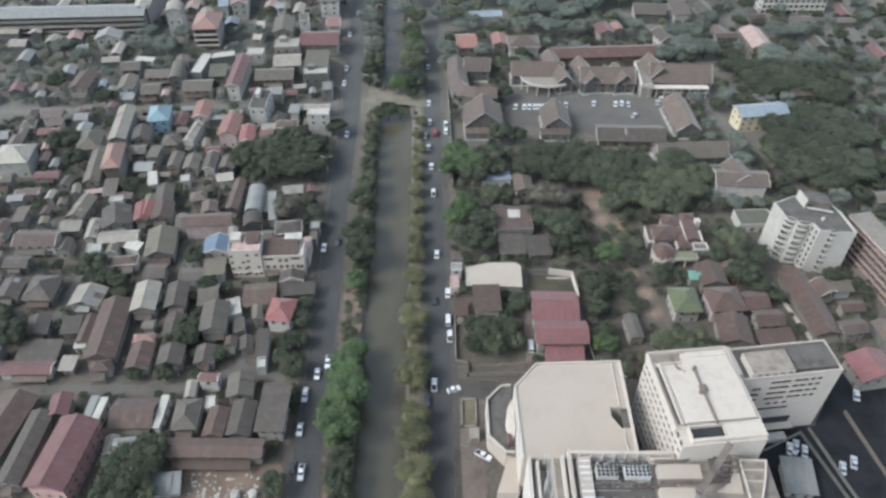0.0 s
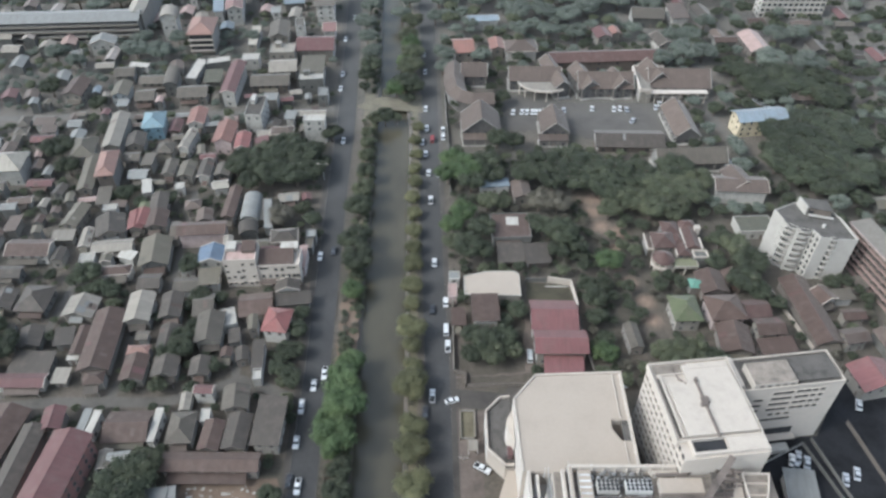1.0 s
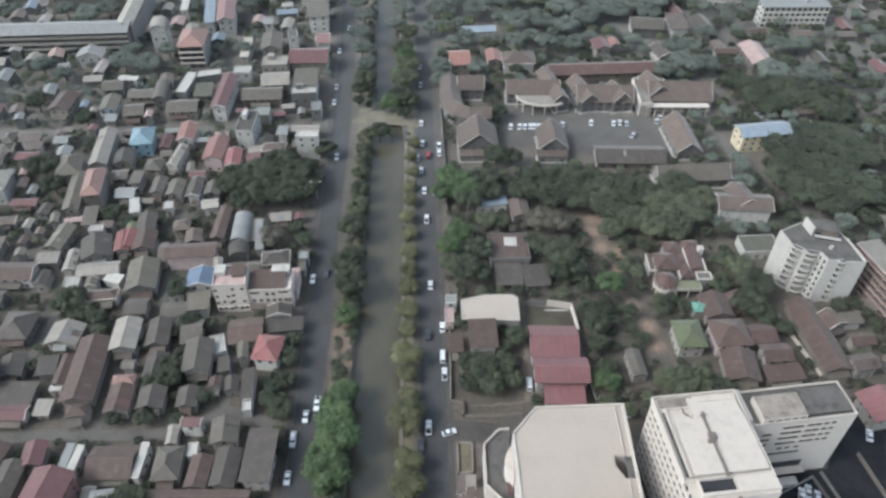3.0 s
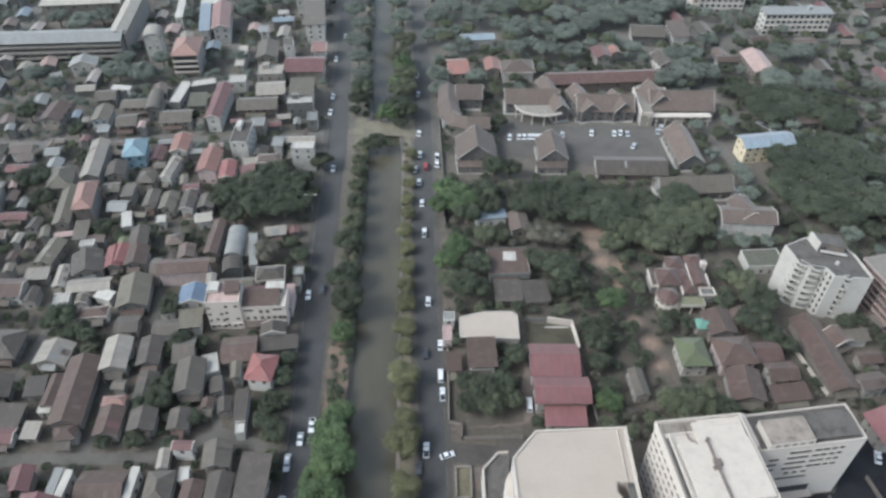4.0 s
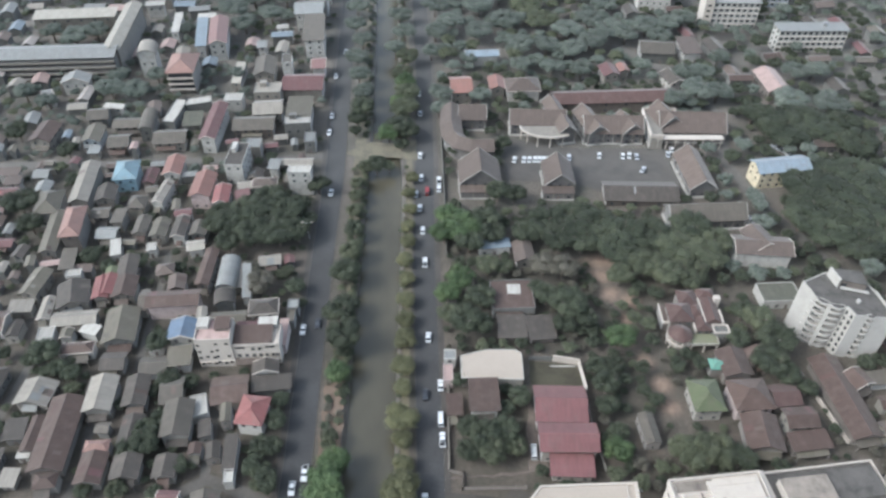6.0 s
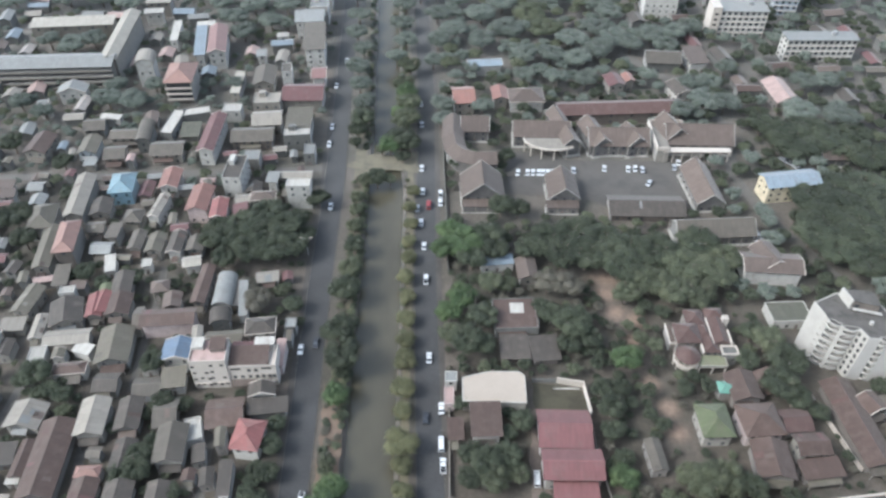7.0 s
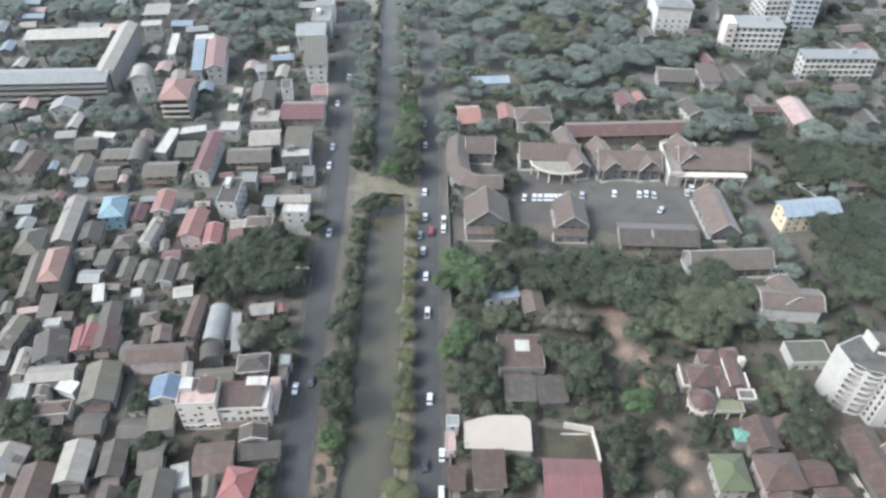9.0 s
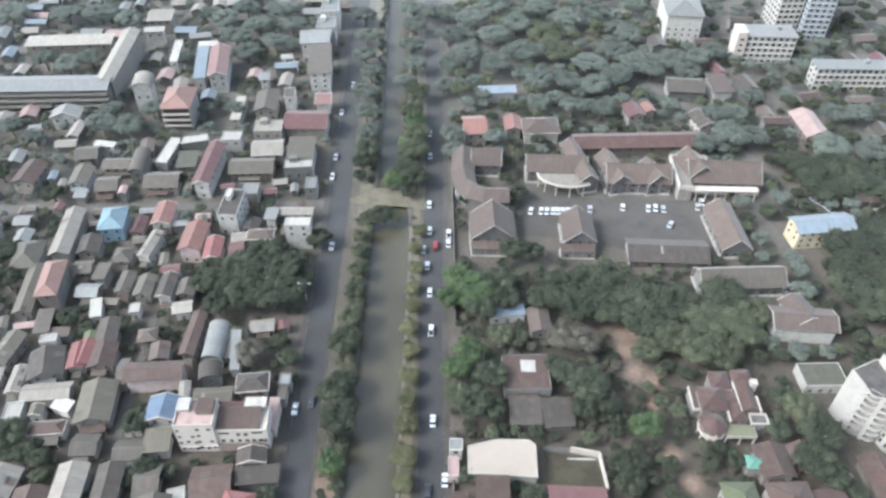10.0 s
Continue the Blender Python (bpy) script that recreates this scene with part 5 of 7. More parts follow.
tree(-21.9, 326.1, 5.8, 11.6, "bright")
tree(-25.5, 325.9, 3.4, 6.7, "olive")
tree(-16.1, 319.5, 3.8, 7.6, "dark")
tree(-16.4, 368.9, 5.9, 11.8, "bright")
tree(-18.1, 352.9, 5.2, 10.3, "bright")


# ---- vehicles ----
def wheel_mesh():
    bm = tube(bmesh.new(), (0, -0.1, 0), (0, 0.1, 0), 0.33, 0.33, 14)
    me = bpy.data.meshes.new("wheel")
    bm.to_mesh(me)
    bm.free()
    me.materials.append(TYRE)
    return me


WHEEL = wheel_mesh()


def loft(bm, profile, half_low, half_high, zmax):
    """A body from a side profile of (x, z), narrowing towards its top."""
    rings = []
    for s in (-1, 1):
        rings.append([bm.verts.new((x, s * (half_low + (half_high - half_low) * max(0, z - 0.8) / max(zmax - 0.8, 0.1)), z)) for x, z in profile])
    bm.faces.new(rings[0])
    bm.faces.new(rings[1][::-1])
    k = len(profile)
    for i in range(k):
        bm.faces.new((rings[0][i], rings[0][(i + 1) % k], rings[1][(i + 1) % k], rings[1][i]))
    return bm


def vehicle(kind, paint):
    length = dict(car=4.4, pickup=5.2, van=5.4)[kind]
    L = length / 2
    body = dict(car=[(-L, 0.3), (L, 0.3), (L, 0.72), (L - 0.2, 0.85), (0.95, 0.95), (-1.6, 1.0), (-L + 0.1, 0.95), (-L, 0.75)],
                pickup=[(-L, 0.45), (L, 0.45), (L, 0.9), (L - 0.2, 1.02), (1.2, 1.12), (-L, 1.1)],
                van=[(-L, 0.35), (L, 0.35), (L, 0.85), (L - 0.15, 1.0), (1.9, 1.15), (-L, 1.2)])[kind]
    cabin = dict(car=[(0.95, 0.95), (0.25, 1.45), (-1.1, 1.47), (-1.75, 1.0)], pickup=[(1.2, 1.12), (0.55, 1.7), (-0.75, 1.72), (-0.95, 1.1)], van=[(1.9, 1.15), (1.15, 1.95), (-L + 0.1, 2.0), (-L, 1.2)])[kind]
    roof = dict(car=(-1.1, 0.25, 1.46), pickup=(-0.75, 0.55, 1.71), van=(-L + 0.12, 1.1, 1.97))[kind]
    root = new({"car": "car", "pickup": "pickup_truck", "van": "van"}[kind])
    tagged(root, "%s %s standing on asphalt" % (paint, {"car": "saloon car", "pickup": "pickup truck with an open bed", "van": "passenger van"}[kind]), {"car": "car", "pickup": "pickup truck", "van": "van"}[kind])
    part("body", loft(bmesh.new(), body, 0.88, 0.86, 1.2), PAINTS[paint], root)
    part("window_band", loft(bmesh.new(), cabin, 0.82, 0.66, 1.9), GLASS, root, "dark tinted windows")
    part("roof", boxes((roof[0], -0.68, roof[2] - 0.05, roof[1], 0.68, roof[2] + 0.05)), PAINTS[paint], root)
    if kind == "pickup":
        part("bed", boxes((-L + 0.12, -0.7, 1.06, -1.0, 0.7, 1.115)), DARK, root, "dark load bed")
    for s in (-1, 1):
        part("headlight", boxes((L - 0.06, s * 0.6 - 0.16, 0.62, L + 0.02, s * 0.6 + 0.16, 0.76)), STEEL, root)
        for u in (-L + 0.9, L - 0.85):
            share("wheel", WHEEL, root, pose(u, s * 0.8, 0.33))
    return root


FLEET = {}


def park(kind, paint, x, y, rot, z=0.055):
    """A vehicle of that kind, heading rot degrees from +x."""
    key = kind, paint
    if key not in FLEET:
        FLEET[key] = vehicle(kind, paint)
        FLEET[key].matrix_basis = pose(x, y, z, 0, 0, rot)
    else:
        copy_thing(FLEET[key], pose(x, y, z, 0, 0, rot))


park("car", "white", -2.3, 209.1, 90)
park("car", "white", 2.0, 188.8, 91)
park("van", "white", 2.1, 175.8, 91)
park("pickup", "white", 2.7, 168.4, 91)
park("pickup", "white", -2.3, 148.0, 90)
park("pickup", "white", -4.2, 246.0, 90)
park("car", "white", -5.4, 264.5, 90)
park("car", "silver", -6.9, 278.4, 90)
park("car", "silver", -8.7, 287.4, 90)
park("car", "white", -6.8, 298.6, 90)
park("car", "white", -7.6, 314.9, 90)
park("car", "silver", -8.5, 349.1, 90)
park("car", "white", -9.5, 366.9, 90)
park("car", "black", -2.9, 185.1, 90)
park("car", "black", -4.5, 141.9, 90)
park("pickup", "white", 0.8, 296.6, 92)
park("car", "white", 0.8, 291.2, 92)
park("car", "white", 4.0, 146.3, 20)
park("car", "white", -45.8, 212.2, -90)
park("pickup", "white", -37.7, 156.8, -90)
park("car", "white", -40.7, 152.0, -90)
park("car", "silver", -43.5, 143.3, -90)
park("car", "white", -44.5, 288.0, -90)
park("car", "white", -50.2, 332.5, -90)
park("car", "silver", -50.5, 346.6, -90)
park("car", "white", -52.5, 383.3, -90)
park("car", "white", -49.8, 408.9, -90)
park("car", "black", -41.1, 215.1, -90)
park("car", "white", -43.3, 130.9, -90)
park("pickup", "white", -40.8, 116.2, -90)
park("car", "black", -43.7, 118.0, 90)
park("car", "white", -43.5, 144.4, -88)
park("pickup", "white", 12.7, 122.4, -30)
park("van", "white", 30.2, 164.4, 88)
park("car", "white", 30.2, 164.0, 90)
park("car", "white", 34.3, 312.3, 80)
park("car", "white", 38.5, 312.4, 80)
park("car", "white", 40.9, 312.4, 80)
park("car", "white", 43.4, 312.5, 80)
park("car", "white", 45.3, 312.5, 80)
park("car", "white", 47.3, 312.5, 80)
park("car", "white", 49.5, 312.6, 80)
park("car", "white", 51.5, 312.6, 80)
park("car", "white", 72.5, 315.8, 80)
park("car", "white", 86.0, 316.0, 80)
park("car", "white", 83.0, 315.5, 80)
park("car", "silver", 89.1, 315.2, 85)
park("car", "silver", 90.2, 305.6, 60)
park("car", "silver", 58.8, 314.3, 85)
park("car", "silver", 103.5, 317.1, 80)
park("car", "white", 106.0, 320.4, 85)
park("car", "white", 157.7, 317.1, 120)
park("car", "silver", 155.4, 321.2, 120)
park("car", "silver", 153.6, 323.3, 120)
park("car", "silver", 126.4, 273.9, 120)
park("car", "white", 124.3, 270.5, 120)
park("car", "white", 127.0, 272.2, 120)
park("car", "silver", 105.9, 124.2, 70)
park("car", "silver", 107.4, 126.7, 70)
park("car", "silver", 109.4, 124.8, 70)
park("car", "white", 105.2, 125.7, 70)
park("car", "white", 133.1, 145.5, 70)
park("car", "silver", 118.8, 119.3, 70)
park("car", "silver", 122.8, 121.2, 70)
park("car", "white", 59.0, 152.8, 70)
park("car", "silver", 60.5, 153.9, 70)
park("van", "red", -4.1, 289.5, 91)
park("car", "silver", -1.1, 263.8, 91)


# ---- the white hall, the tower blocks and the plant roof ----
def hall():
    root = tagged(new("hall"), "large cream flat-roofed hall with chamfered corners and a low porch", "building")
    out = [(22.2, 110.3), (54.0, 110.3), (54.0, 143.8), (28.3, 142.6), (21.3, 133.9)]
    notch = [(54.0, 120.3), (50.6, 120.3), (48.4, 124.2), (48.6, 126.9), (54.0, 126.9)]
    body = out[:2] + notch + out[2:]
    part("wall", prism(bmesh.new(), body, 0, 19.0), CREAM, root)
    deck = [(22.7, 110.6), (51.2, 110.6), (51.2, 120.0), (50.4, 120.0), (47.9, 124.0), (48.2, 127.2), (51.2, 127.2), (51.2, 143.1), (28.6, 142.0), (21.9, 133.7)]
    part("roof", prism(bmesh.new(), deck, 18.9, 19.3), CREAM, root)
    part("gutter", boxes((51.3, 110.5, 18.4, 53.2, 143.2, 18.85)), DECK, root)
    bm = bmesh.new()
    for a, b in zip(out[2:], out[3:] + out[:1]):
        d = (Vector(b) - Vector(a)).normalized()
        n = Vector((-d.y, d.x)) * 0.45
        prism(bm, [a, b, tuple(Vector(b) + n), tuple(Vector(a) + n)], 18.4, 19.7)
    box(bm, 53.2, 110.5, 18.0, 54.05, 143.4, 19.3)
    box(bm, 51.0, 110.5, 18.9, 51.25, 119.8, 19.5)
    box(bm, 51.0, 127.2, 18.9, 51.25, 143.0, 19.5)
    part("parapet", bm, WHITE, root)
    part("light_well", prism(bmesh.new(), [(50.4, 120.6), (53.1, 120.6), (53.1, 126.6), (48.9, 126.6), (48.7, 124.4)], 8.0, 8.2), DECK, root)
    part("walkway", boxes((54.05, 112, 9.6, 56.4, 142, 10.0), (54.05, 118, 13.2, 55.4, 121, 13.5), (54.05, 129, 13.2, 55.4, 133, 13.5)), DECK_TAN, root)
    part("walkway_rail", boxes((56.3, 112, 10.0, 56.42, 142, 11.0)), STEEL, root)
    # curved stair shell on the west wall
    bm = bmesh.new()
    arc = [(21.4 - 2.2 * math.sin(math.pi * i / 10), 133.5 - 10.5 * i / 10) for i in range(11)]
    prism(bm, arc, 0, 14.5)
    part("stair_shell", bm, WHITE, root)
    # porch with a chamfered parapet
    porch = [(21.5, 119.2), (21.5, 143.2), (18.4, 142.8), (13.8, 137.7), (13.9, 124.6), (18.9, 119.2)]
    part("porch", prism(bmesh.new(), porch, 0, 7.0), CREAM, root)
    part("porch_roof", prism(bmesh.new(), [(21.4, 119.6), (21.4, 142.8), (18.6, 142.4), (14.3, 137.5), (14.3, 124.8), (19.0, 119.6)], 6.9, 7.2), DECK, root)
    bm = bmesh.new()
    for a, b in zip(porch[1:], porch[2:] + porch[:1]):
        d = (Vector(b) - Vector(a)).normalized()
        n = Vector((-d.y, d.x)) * 0.45
        prism(bm, [a, b, tuple(Vector(b) + n), tuple(Vector(a) + n)], 6.2, 8.2)
    part("porch_parapet", bm, WHITE, root)
    part("porch_step", prism(bmesh.new(), [(16.0, 108), (22.2, 108), (22.2, 119), (19.6, 119)], 0, 5.2), CREAM, root)
    part("sign", boxes((19.6, 121.5, 7.2, 21.2, 124.5, 9.4)), ROOFS["maroon"], root, "dark red box on the porch roof")
    return root


def west_block():
    """The white block with the deep grid of fins on its west face."""
    root = tagged(new("tower_block"), "white ten-storey block with a deep grid of fins on one face", "building")
    root.matrix_basis = pose(58.9, 138.5, 0, 0, 0, 6.5) @ pose(-59.7, -138.6, 0)
    x0, x1, y0, y1, z = 60.4, 83.2, 108.0, 138.6, 29.0
    part("wall", boxes((x0, y0, 0, x1, y1, z)), WHITE, root)
    part("roof", boxes((x0 + 0.4, y0 + 6.5, z, x1 - 0.4, y1 - 0.4, z + 0.25)), WHITE, root)
    part("parapet", rim(bmesh.new(), [(x0 - 0.75, y0 + 5), (x1, y0 + 5), (x1, y1), (x0 - 0.75, y1)], z - 1.0, z + 1.1, 0.35), WHITE, root)
    part("upper_deck", boxes((x0 + 2.6, y0 + 6.2, z + 0.2, x1 - 0.8, y1 - 7.5, z + 1.3)), WHITE, root)
    part("upper_deck", boxes((x0 + 8.5, y1 - 7.5, z + 0.2, x1 - 1.2, y1 - 1.6, z + 1.1)), WHITE, root)
    # flat dark sheet in place of the shade down an open roof well
    part("well", boxes((x0 + 2.8, y0 + 1.6, z, x0 + 12, y0 + 5.0, z + 0.05)), DARK, root)
    part("rear_wall", boxes((x0 + 2.4, y0 + 0.6, z - 2, x1, y0 + 1.4, z + 1.2), (x0 + 12.2, y0 + 1.4, z - 2, x1, y0 + 5.0, z + 0.9), (x0 + 2.4, y0 + 1.4, z - 2, x0 + 2.9, y0 + 5, z + 1.2)), WHITE, root)
    floors = 9
    for f in range(floors):
        zz = 1.6 + f * 3.05
        part("floor_slab", boxes((x0 - 0.34, y0, zz, x0, y1, zz + 1.6)), WHITE, root)
    bays = 13
    fin = part("fin", boxes((-0.3, -0.2, 0, 0, 0.2, z)), WHITE, root)
    fin.matrix_basis = pose(x0, y0 + 0.3, 0)
    for i in range(1, bays):
        share("fin", fin.data, root, pose(x0, y0 + 0.3 + i * (y1 - y0 - 0.6) / (bays - 1), 0))
    pane = part("glazing", boxes((-0.05, -0.62, 0.08, 0.02, 0.62, 1.53)), DARK, root)
    pane.matrix_basis = pose(x0 - 0.02, y0 + 1.6, 3.12)
    for f in range(floors):
        for i in range(bays - 1):
            if f or i:
                share("glazing", pane.data, root, pose(x0 - 0.02, y0 + 1.6 + i * (y1 - y0 - 0.6) / (bays - 1), 3.12 + f * 3.05))
    part("roof_gutter", boxes((x0 + 0.5, y0 + 6.5, z + 0.26, x0 + 1.3, y1 - 5.0, z + 0.3)), DECK, root)
    part("roof_curb", boxes((x0 + 1.4, y0 + 6.2, z + 0.26, x0 + 1.9, y1 - 4.4, z + 1.0), (x0 + 1.4, y1 - 4.4, z + 0.26, x0 + 10.5, y1 - 4.0, z + 0.9), (x0 + 10.5, y1 - 3.2, z + 0.26, x1 - 1.2, y1 - 2.8, z + 1.3)), WHITE, root)
    # tan strip painted where the rear parapet throws its shade on the roof
    part("rear_gutter", boxes((x0 + 0.6, y1 - 3.6, z + 0.26, x0 + 10.3, y1 - 0.6, z + 0.3)), DECK_TAN, root)
    # ducts and pipes on the roof
    part("duct", boxes((70.7, 113, z + 1.3, 71.3, 131, z + 1.75), (69.6, 122.6, z + 1.3, 71.6, 123.6, z + 2.0), (70.2, 123.6, z + 1.3, 72.2, 125.4, z + 2.0)), BROWN, root)
    bm = bmesh.new()
    tube(bm, (66.6, 136.5, z + 0.6), (66.8, 132.8, z + 0.6), 0.25, 0.25)
    tube(bm, (66.8, 132.8, z + 0.6), (68.2, 130.4, z + 1.2), 0.3, 0.3)
    part("vent_stack", tube(bmesh.new(), (70.9, 131, z + 1.3), (70.9, 131, z + 2.6), 0.5, 0.5), BROWN, root)
    part("pipe", bm, BROWN, root)
    return root


def east_block():
    root = tagged(new("tower_block"), "white eight-storey block with rows of dark windows", "building")
    root.matrix_basis = pose(99.4, 138.4, 0, 0, 0, 7.5)
    w, d, z = 14.9, 5.6, 27.0
    part("wall", boxes((-w, -d, 0, w, d, z)), WHITE, root)
    part("roof", boxes((-w + 0.4, -d + 0.4, z, w - 0.4, d - 0.4, z + 0.06)), DECK, root)
    part("parapet", rim(bmesh.new(), [(-w, -d), (w, -d), (w, d), (-w, d)], z - 0.3, z + 0.7, 0.35), WHITE, root)
    part("plant_room", boxes((-w + 2.4, -d + 0.2, z, -w + 15, d - 3.4, z + 2.5)), WHITE, root)
    part("plant_roof", boxes((-w + 2.5, -d + 0.3, z + 2.5, -w + 14.9, d - 3.5, z + 2.62)), DECK_TAN, root)
    part("canopy", sheet(bmesh.new(), [(-w + 15.3, -d + 1.2, z + 1.0), (w - 1.0, -d + 1.2, z + 1.0), (w - 1.4, d - 2.2, z + 1.5), (-w + 15.3, d - 2.2, z + 1.5)], [(0, 1, 2, 3)], 0.2), DECK, root)
    for width, places in ((2.7, [(-9.6, 1), (-9.6, 2), (-9.6, 3), (-9.6, 4)]), (2.9, [(u, f) for f in range(4) for u in (-4.3, -1.2)] + [(u, 5) for u in (-4.6, -1.5, 1.6)]),
                          (1.9, [(u, f) for f in range(4) for u in (2.3, 4.5)]), (1.4, [(u, f) for f in range(4) for u in (6.9, 9.0)] + [(u, 4) for u in (-3.6, -1.2, 1.4)])):
        pane = ledge = None
        for u, f in places:
            zz = 24.2 - f * 2.6
            if pane is None:
                pane = part("window", boxes((-width / 2, -0.05, 0, width / 2, 0.06, 1.05)), DARK, root)
                ledge = part("ledge", boxes((-width / 2 - 0.15, -0.14, 0, width / 2 + 0.15, 0.0, 0.12)), WHITE, root)
                pane.matrix_basis, ledge.matrix_basis = pose(u, -d - 0.02, zz), pose(u, -d, zz + 1.1)
            else:
                share("window", pane.data, root, pose(u, -d - 0.02, zz))
                share("ledge", ledge.data, root, pose(u, -d, zz + 1.1))
    for i in range(5):
        part("vent", boxes((-11.0 + i * 2.3, -d + 0.14, z + 1.2, -9.6 + i * 2.3, -d + 0.19, z + 1.7)), DARK, root)
    # no hollow here: a dark sheet paints the shade of the loading bay
    part("loading_recess", boxes((-6, -d - 0.04, 3.4, 6, -d + 0.02, 6.6)), DARK, root)
    part("loading_canopy", boxes((-7, -d - 2.0, 2.7, 7, -d, 3.0)), WHITE, root)
    part("loading_canopy", boxes((-9, -d - 5.0, 0.2, 4, -d - 2.6, 2.2)), CONCRETE, root)
    part("link", boxes((-w - 2.0, -d + 1.2, 0, -w, d, z + 1.6)), WHITE, root)
    part("tank", tube(bmesh.new(), (w + 1.2, d + 2, 0), (w + 1.2, d + 2, 16), 1.0, 1.0, 12), CONCRETE, root)
    return root


def plant_roof():
    """The low front wing with cooling plant, screens and ducts on its roof."""
    root = tagged(new("plant_building"), "cream service wing with cooling plant and ducts on its stained roof", "building")
    root.matrix_basis = pose(0, 4.3, 0)
    part("wall", boxes((30, 66, 0, 62, 106.2, 19.5), (62, 66, 0, 87, 104.0, 21.5)), CREAM, root)
    part("roof", boxes((30.4, 66.4, 19.5, 61.8, 105.8, 19.7), (62.2, 66.2, 21.5, 86.8, 103.8, 21.7)), DECK_TAN, root)
    part("plant_floor", boxes((40.0, 78, 19.7, 56, 105.0, 19.75)), DECK, root)
    part("rear_screen", boxes((34.0, 105.8, 19.5, 63, 106.6, 22.6), (56, 104.4, 19.5, 63, 105.4, 21.6)), WHITE, root)
    part("side_screen", boxes((34.0, 84, 19.5, 34.8, 105.8, 22.6), (36.4, 80, 19.5, 39.8, 105.4, 21.6)), CREAM, root)
    part("stair_wall", boxes((23.4, 84, 0, 24.2, 105.8, 20.6), (25.6, 84, 0, 26.3, 105.0, 20.0), (32.2, 84, 0, 33.0, 105.8, 21.4)), WHITE, root)
    part("deck", boxes((57.2, 98.1, 19.7, 68.4, 102.9, 22.2), (56.6, 88.0, 19.7, 65.5, 96.2, 22.2)), CREAM, root)
    run = [(56.6, 103.6), (65.0, 104.0), (67.6, 105.7), (75.0, 105.9)]
    pipes = bmesh.new()
    for (xa, ya), (xb, yb) in zip(run, run[1:]):
        tube(pipes, (xa, ya, 22.4), (xb, yb, 22.4), 0.5, 0.5, 8)
    for k in range(3):
        tube(pipes, (38.2, 96.8 + k * 0.55, 20.6 + k * 0.15), (56.4, 97.0 + k * 0.55, 20.6 + k * 0.15), 0.2, 0.2, 6)
        tube(pipes, (56.4, 97.0 + k * 0.55, 22.5), (75.2, 97.6 + k * 0.45, 22.5), 0.2, 0.2, 6)
    part("duct_run", pipes, BROWN, root)
    part("dark_deck", prism(bmesh.new(), [(70.4, 97.9), (75.2, 97.9), (78.2, 102.0), (78.0, 106.0), (71.4, 106.0)], 21.7, 21.9), DECK, root)
    scrap, rnd = bmesh.new(), random.Random(17)
    for k in range(70):
        cx, cy, w = rnd.uniform(71.2, 77.4), rnd.uniform(98.4, 105.8), rnd.uniform(0.15, 0.8)
        box(scrap, cx, cy, 21.9, cx + w * rnd.choice((1, 1, 3)), cy + w, 21.9 + rnd.uniform(0.2, 1.3))
    part("scrap", scrap, BROWN, root)
    part("white_deck", prism(bmesh.new(), [(71.0, 95.0), (77.8, 94.8), (78.3, 101.6), (78.0, 105.6), (75.4, 98.0)], 21.7, 22.4), CREAM, root)
    edge = [(78.6, 92.0), (81.6, 92.0), (84.4, 98.4), (86.2, 103.8), (78.9, 103.8)]
    part("east_terrace", prism(bmesh.new(), edge, 21.7, 22.7), DECK_TAN, root)
    part("terrace_parapet", rim(bmesh.new(), edge, 22.5, 23.5, 0.3), WHITE, root)
    part("terrace_step", boxes((78.9, 100.8, 22.7, 85.0, 101.1, 23.3), (78.8, 97.6, 22.7, 83.8, 97.9, 23.2)), CREAM, root)
    for bx, by, nx in ((41.0, 99.2, 5), (48.4, 99.2, 6), (43.4, 89.4, 5), (50.4, 89.4, 6), (41.0, 80.4, 5), (48.4, 80.4, 6)):
        unit = tagged(new("cooling_unit"), "galvanised cooling unit with rows of round fans", "cooling unit", "cooling units on the plant roof")
        unit.matrix_basis = pose(bx, by + 4.3, 19.7)
        part("casing", boxes((0, 0, 0.5, nx * 1.12, 3.3, 2.4)), CONCRETE if nx == 5 else STEEL, unit)
        part("stand", boxes((0.1, 0.1, 0, nx * 1.12 - 0.1, 0.3, 0.5), (0.1, 3.0, 0, nx * 1.12 - 0.1, 3.2, 0.5)), DARK, unit)
        fan = None
        for i in range(nx):
            for j in range(3):
                m = pose(0.56 + i * 1.12, 0.55 + j * 1.1, 2.4)
                if fan is None:
                    fan = part("fan", tube(bmesh.new(), (0, 0, 0), (0, 0, 0.16), 0.47, 0.47, 10), DARK, unit, "dark round fan")
                    fan.matrix_basis = m
                else:
                    share("fan", fan.data, unit, m)
        rack = bmesh.new()
        for i in range(5):
            tube(rack, (0.4 + i * nx * 0.25, -0.8, 0), (0.4 + i * nx * 0.25, -0.8, 1.2), 0.07, 0.07, 5)
        tube(rack, (0.2, -0.8, 0.8), (nx * 1.12, -0.8, 0.8), 0.12, 0.12, 6)
        part("pipe_rack", rack, METAL, unit)
    clutter = bmesh.new()
    rnd = random.Random(5)
    for i in range(46):
        cx, cy = rnd.uniform(40, 57), rnd.uniform(102.9, 105.4)
        s = rnd.uniform(0.15, 0.5)
        box(clutter, cx, cy, 19.7, cx + s * 1.6, cy + s, 19.7 + rnd.uniform(0.3, 1.4))
    for i in range(150):
        row = rnd.choice((78.6, 88.0, 93.4, 97.8))
        cx, cy = rnd.uniform(40, 56), row + rnd.uniform(-0.6, 0.9)
        s = rnd.uniform(0.12, 0.4)
        box(clutter, cx, cy, 19.7, cx + s * rnd.choice((1, 1, 5)), cy + s, 19.7 + rnd.uniform(0.2, 1.1))
    for i in range(9):
        y = rnd.uniform(82, 104)
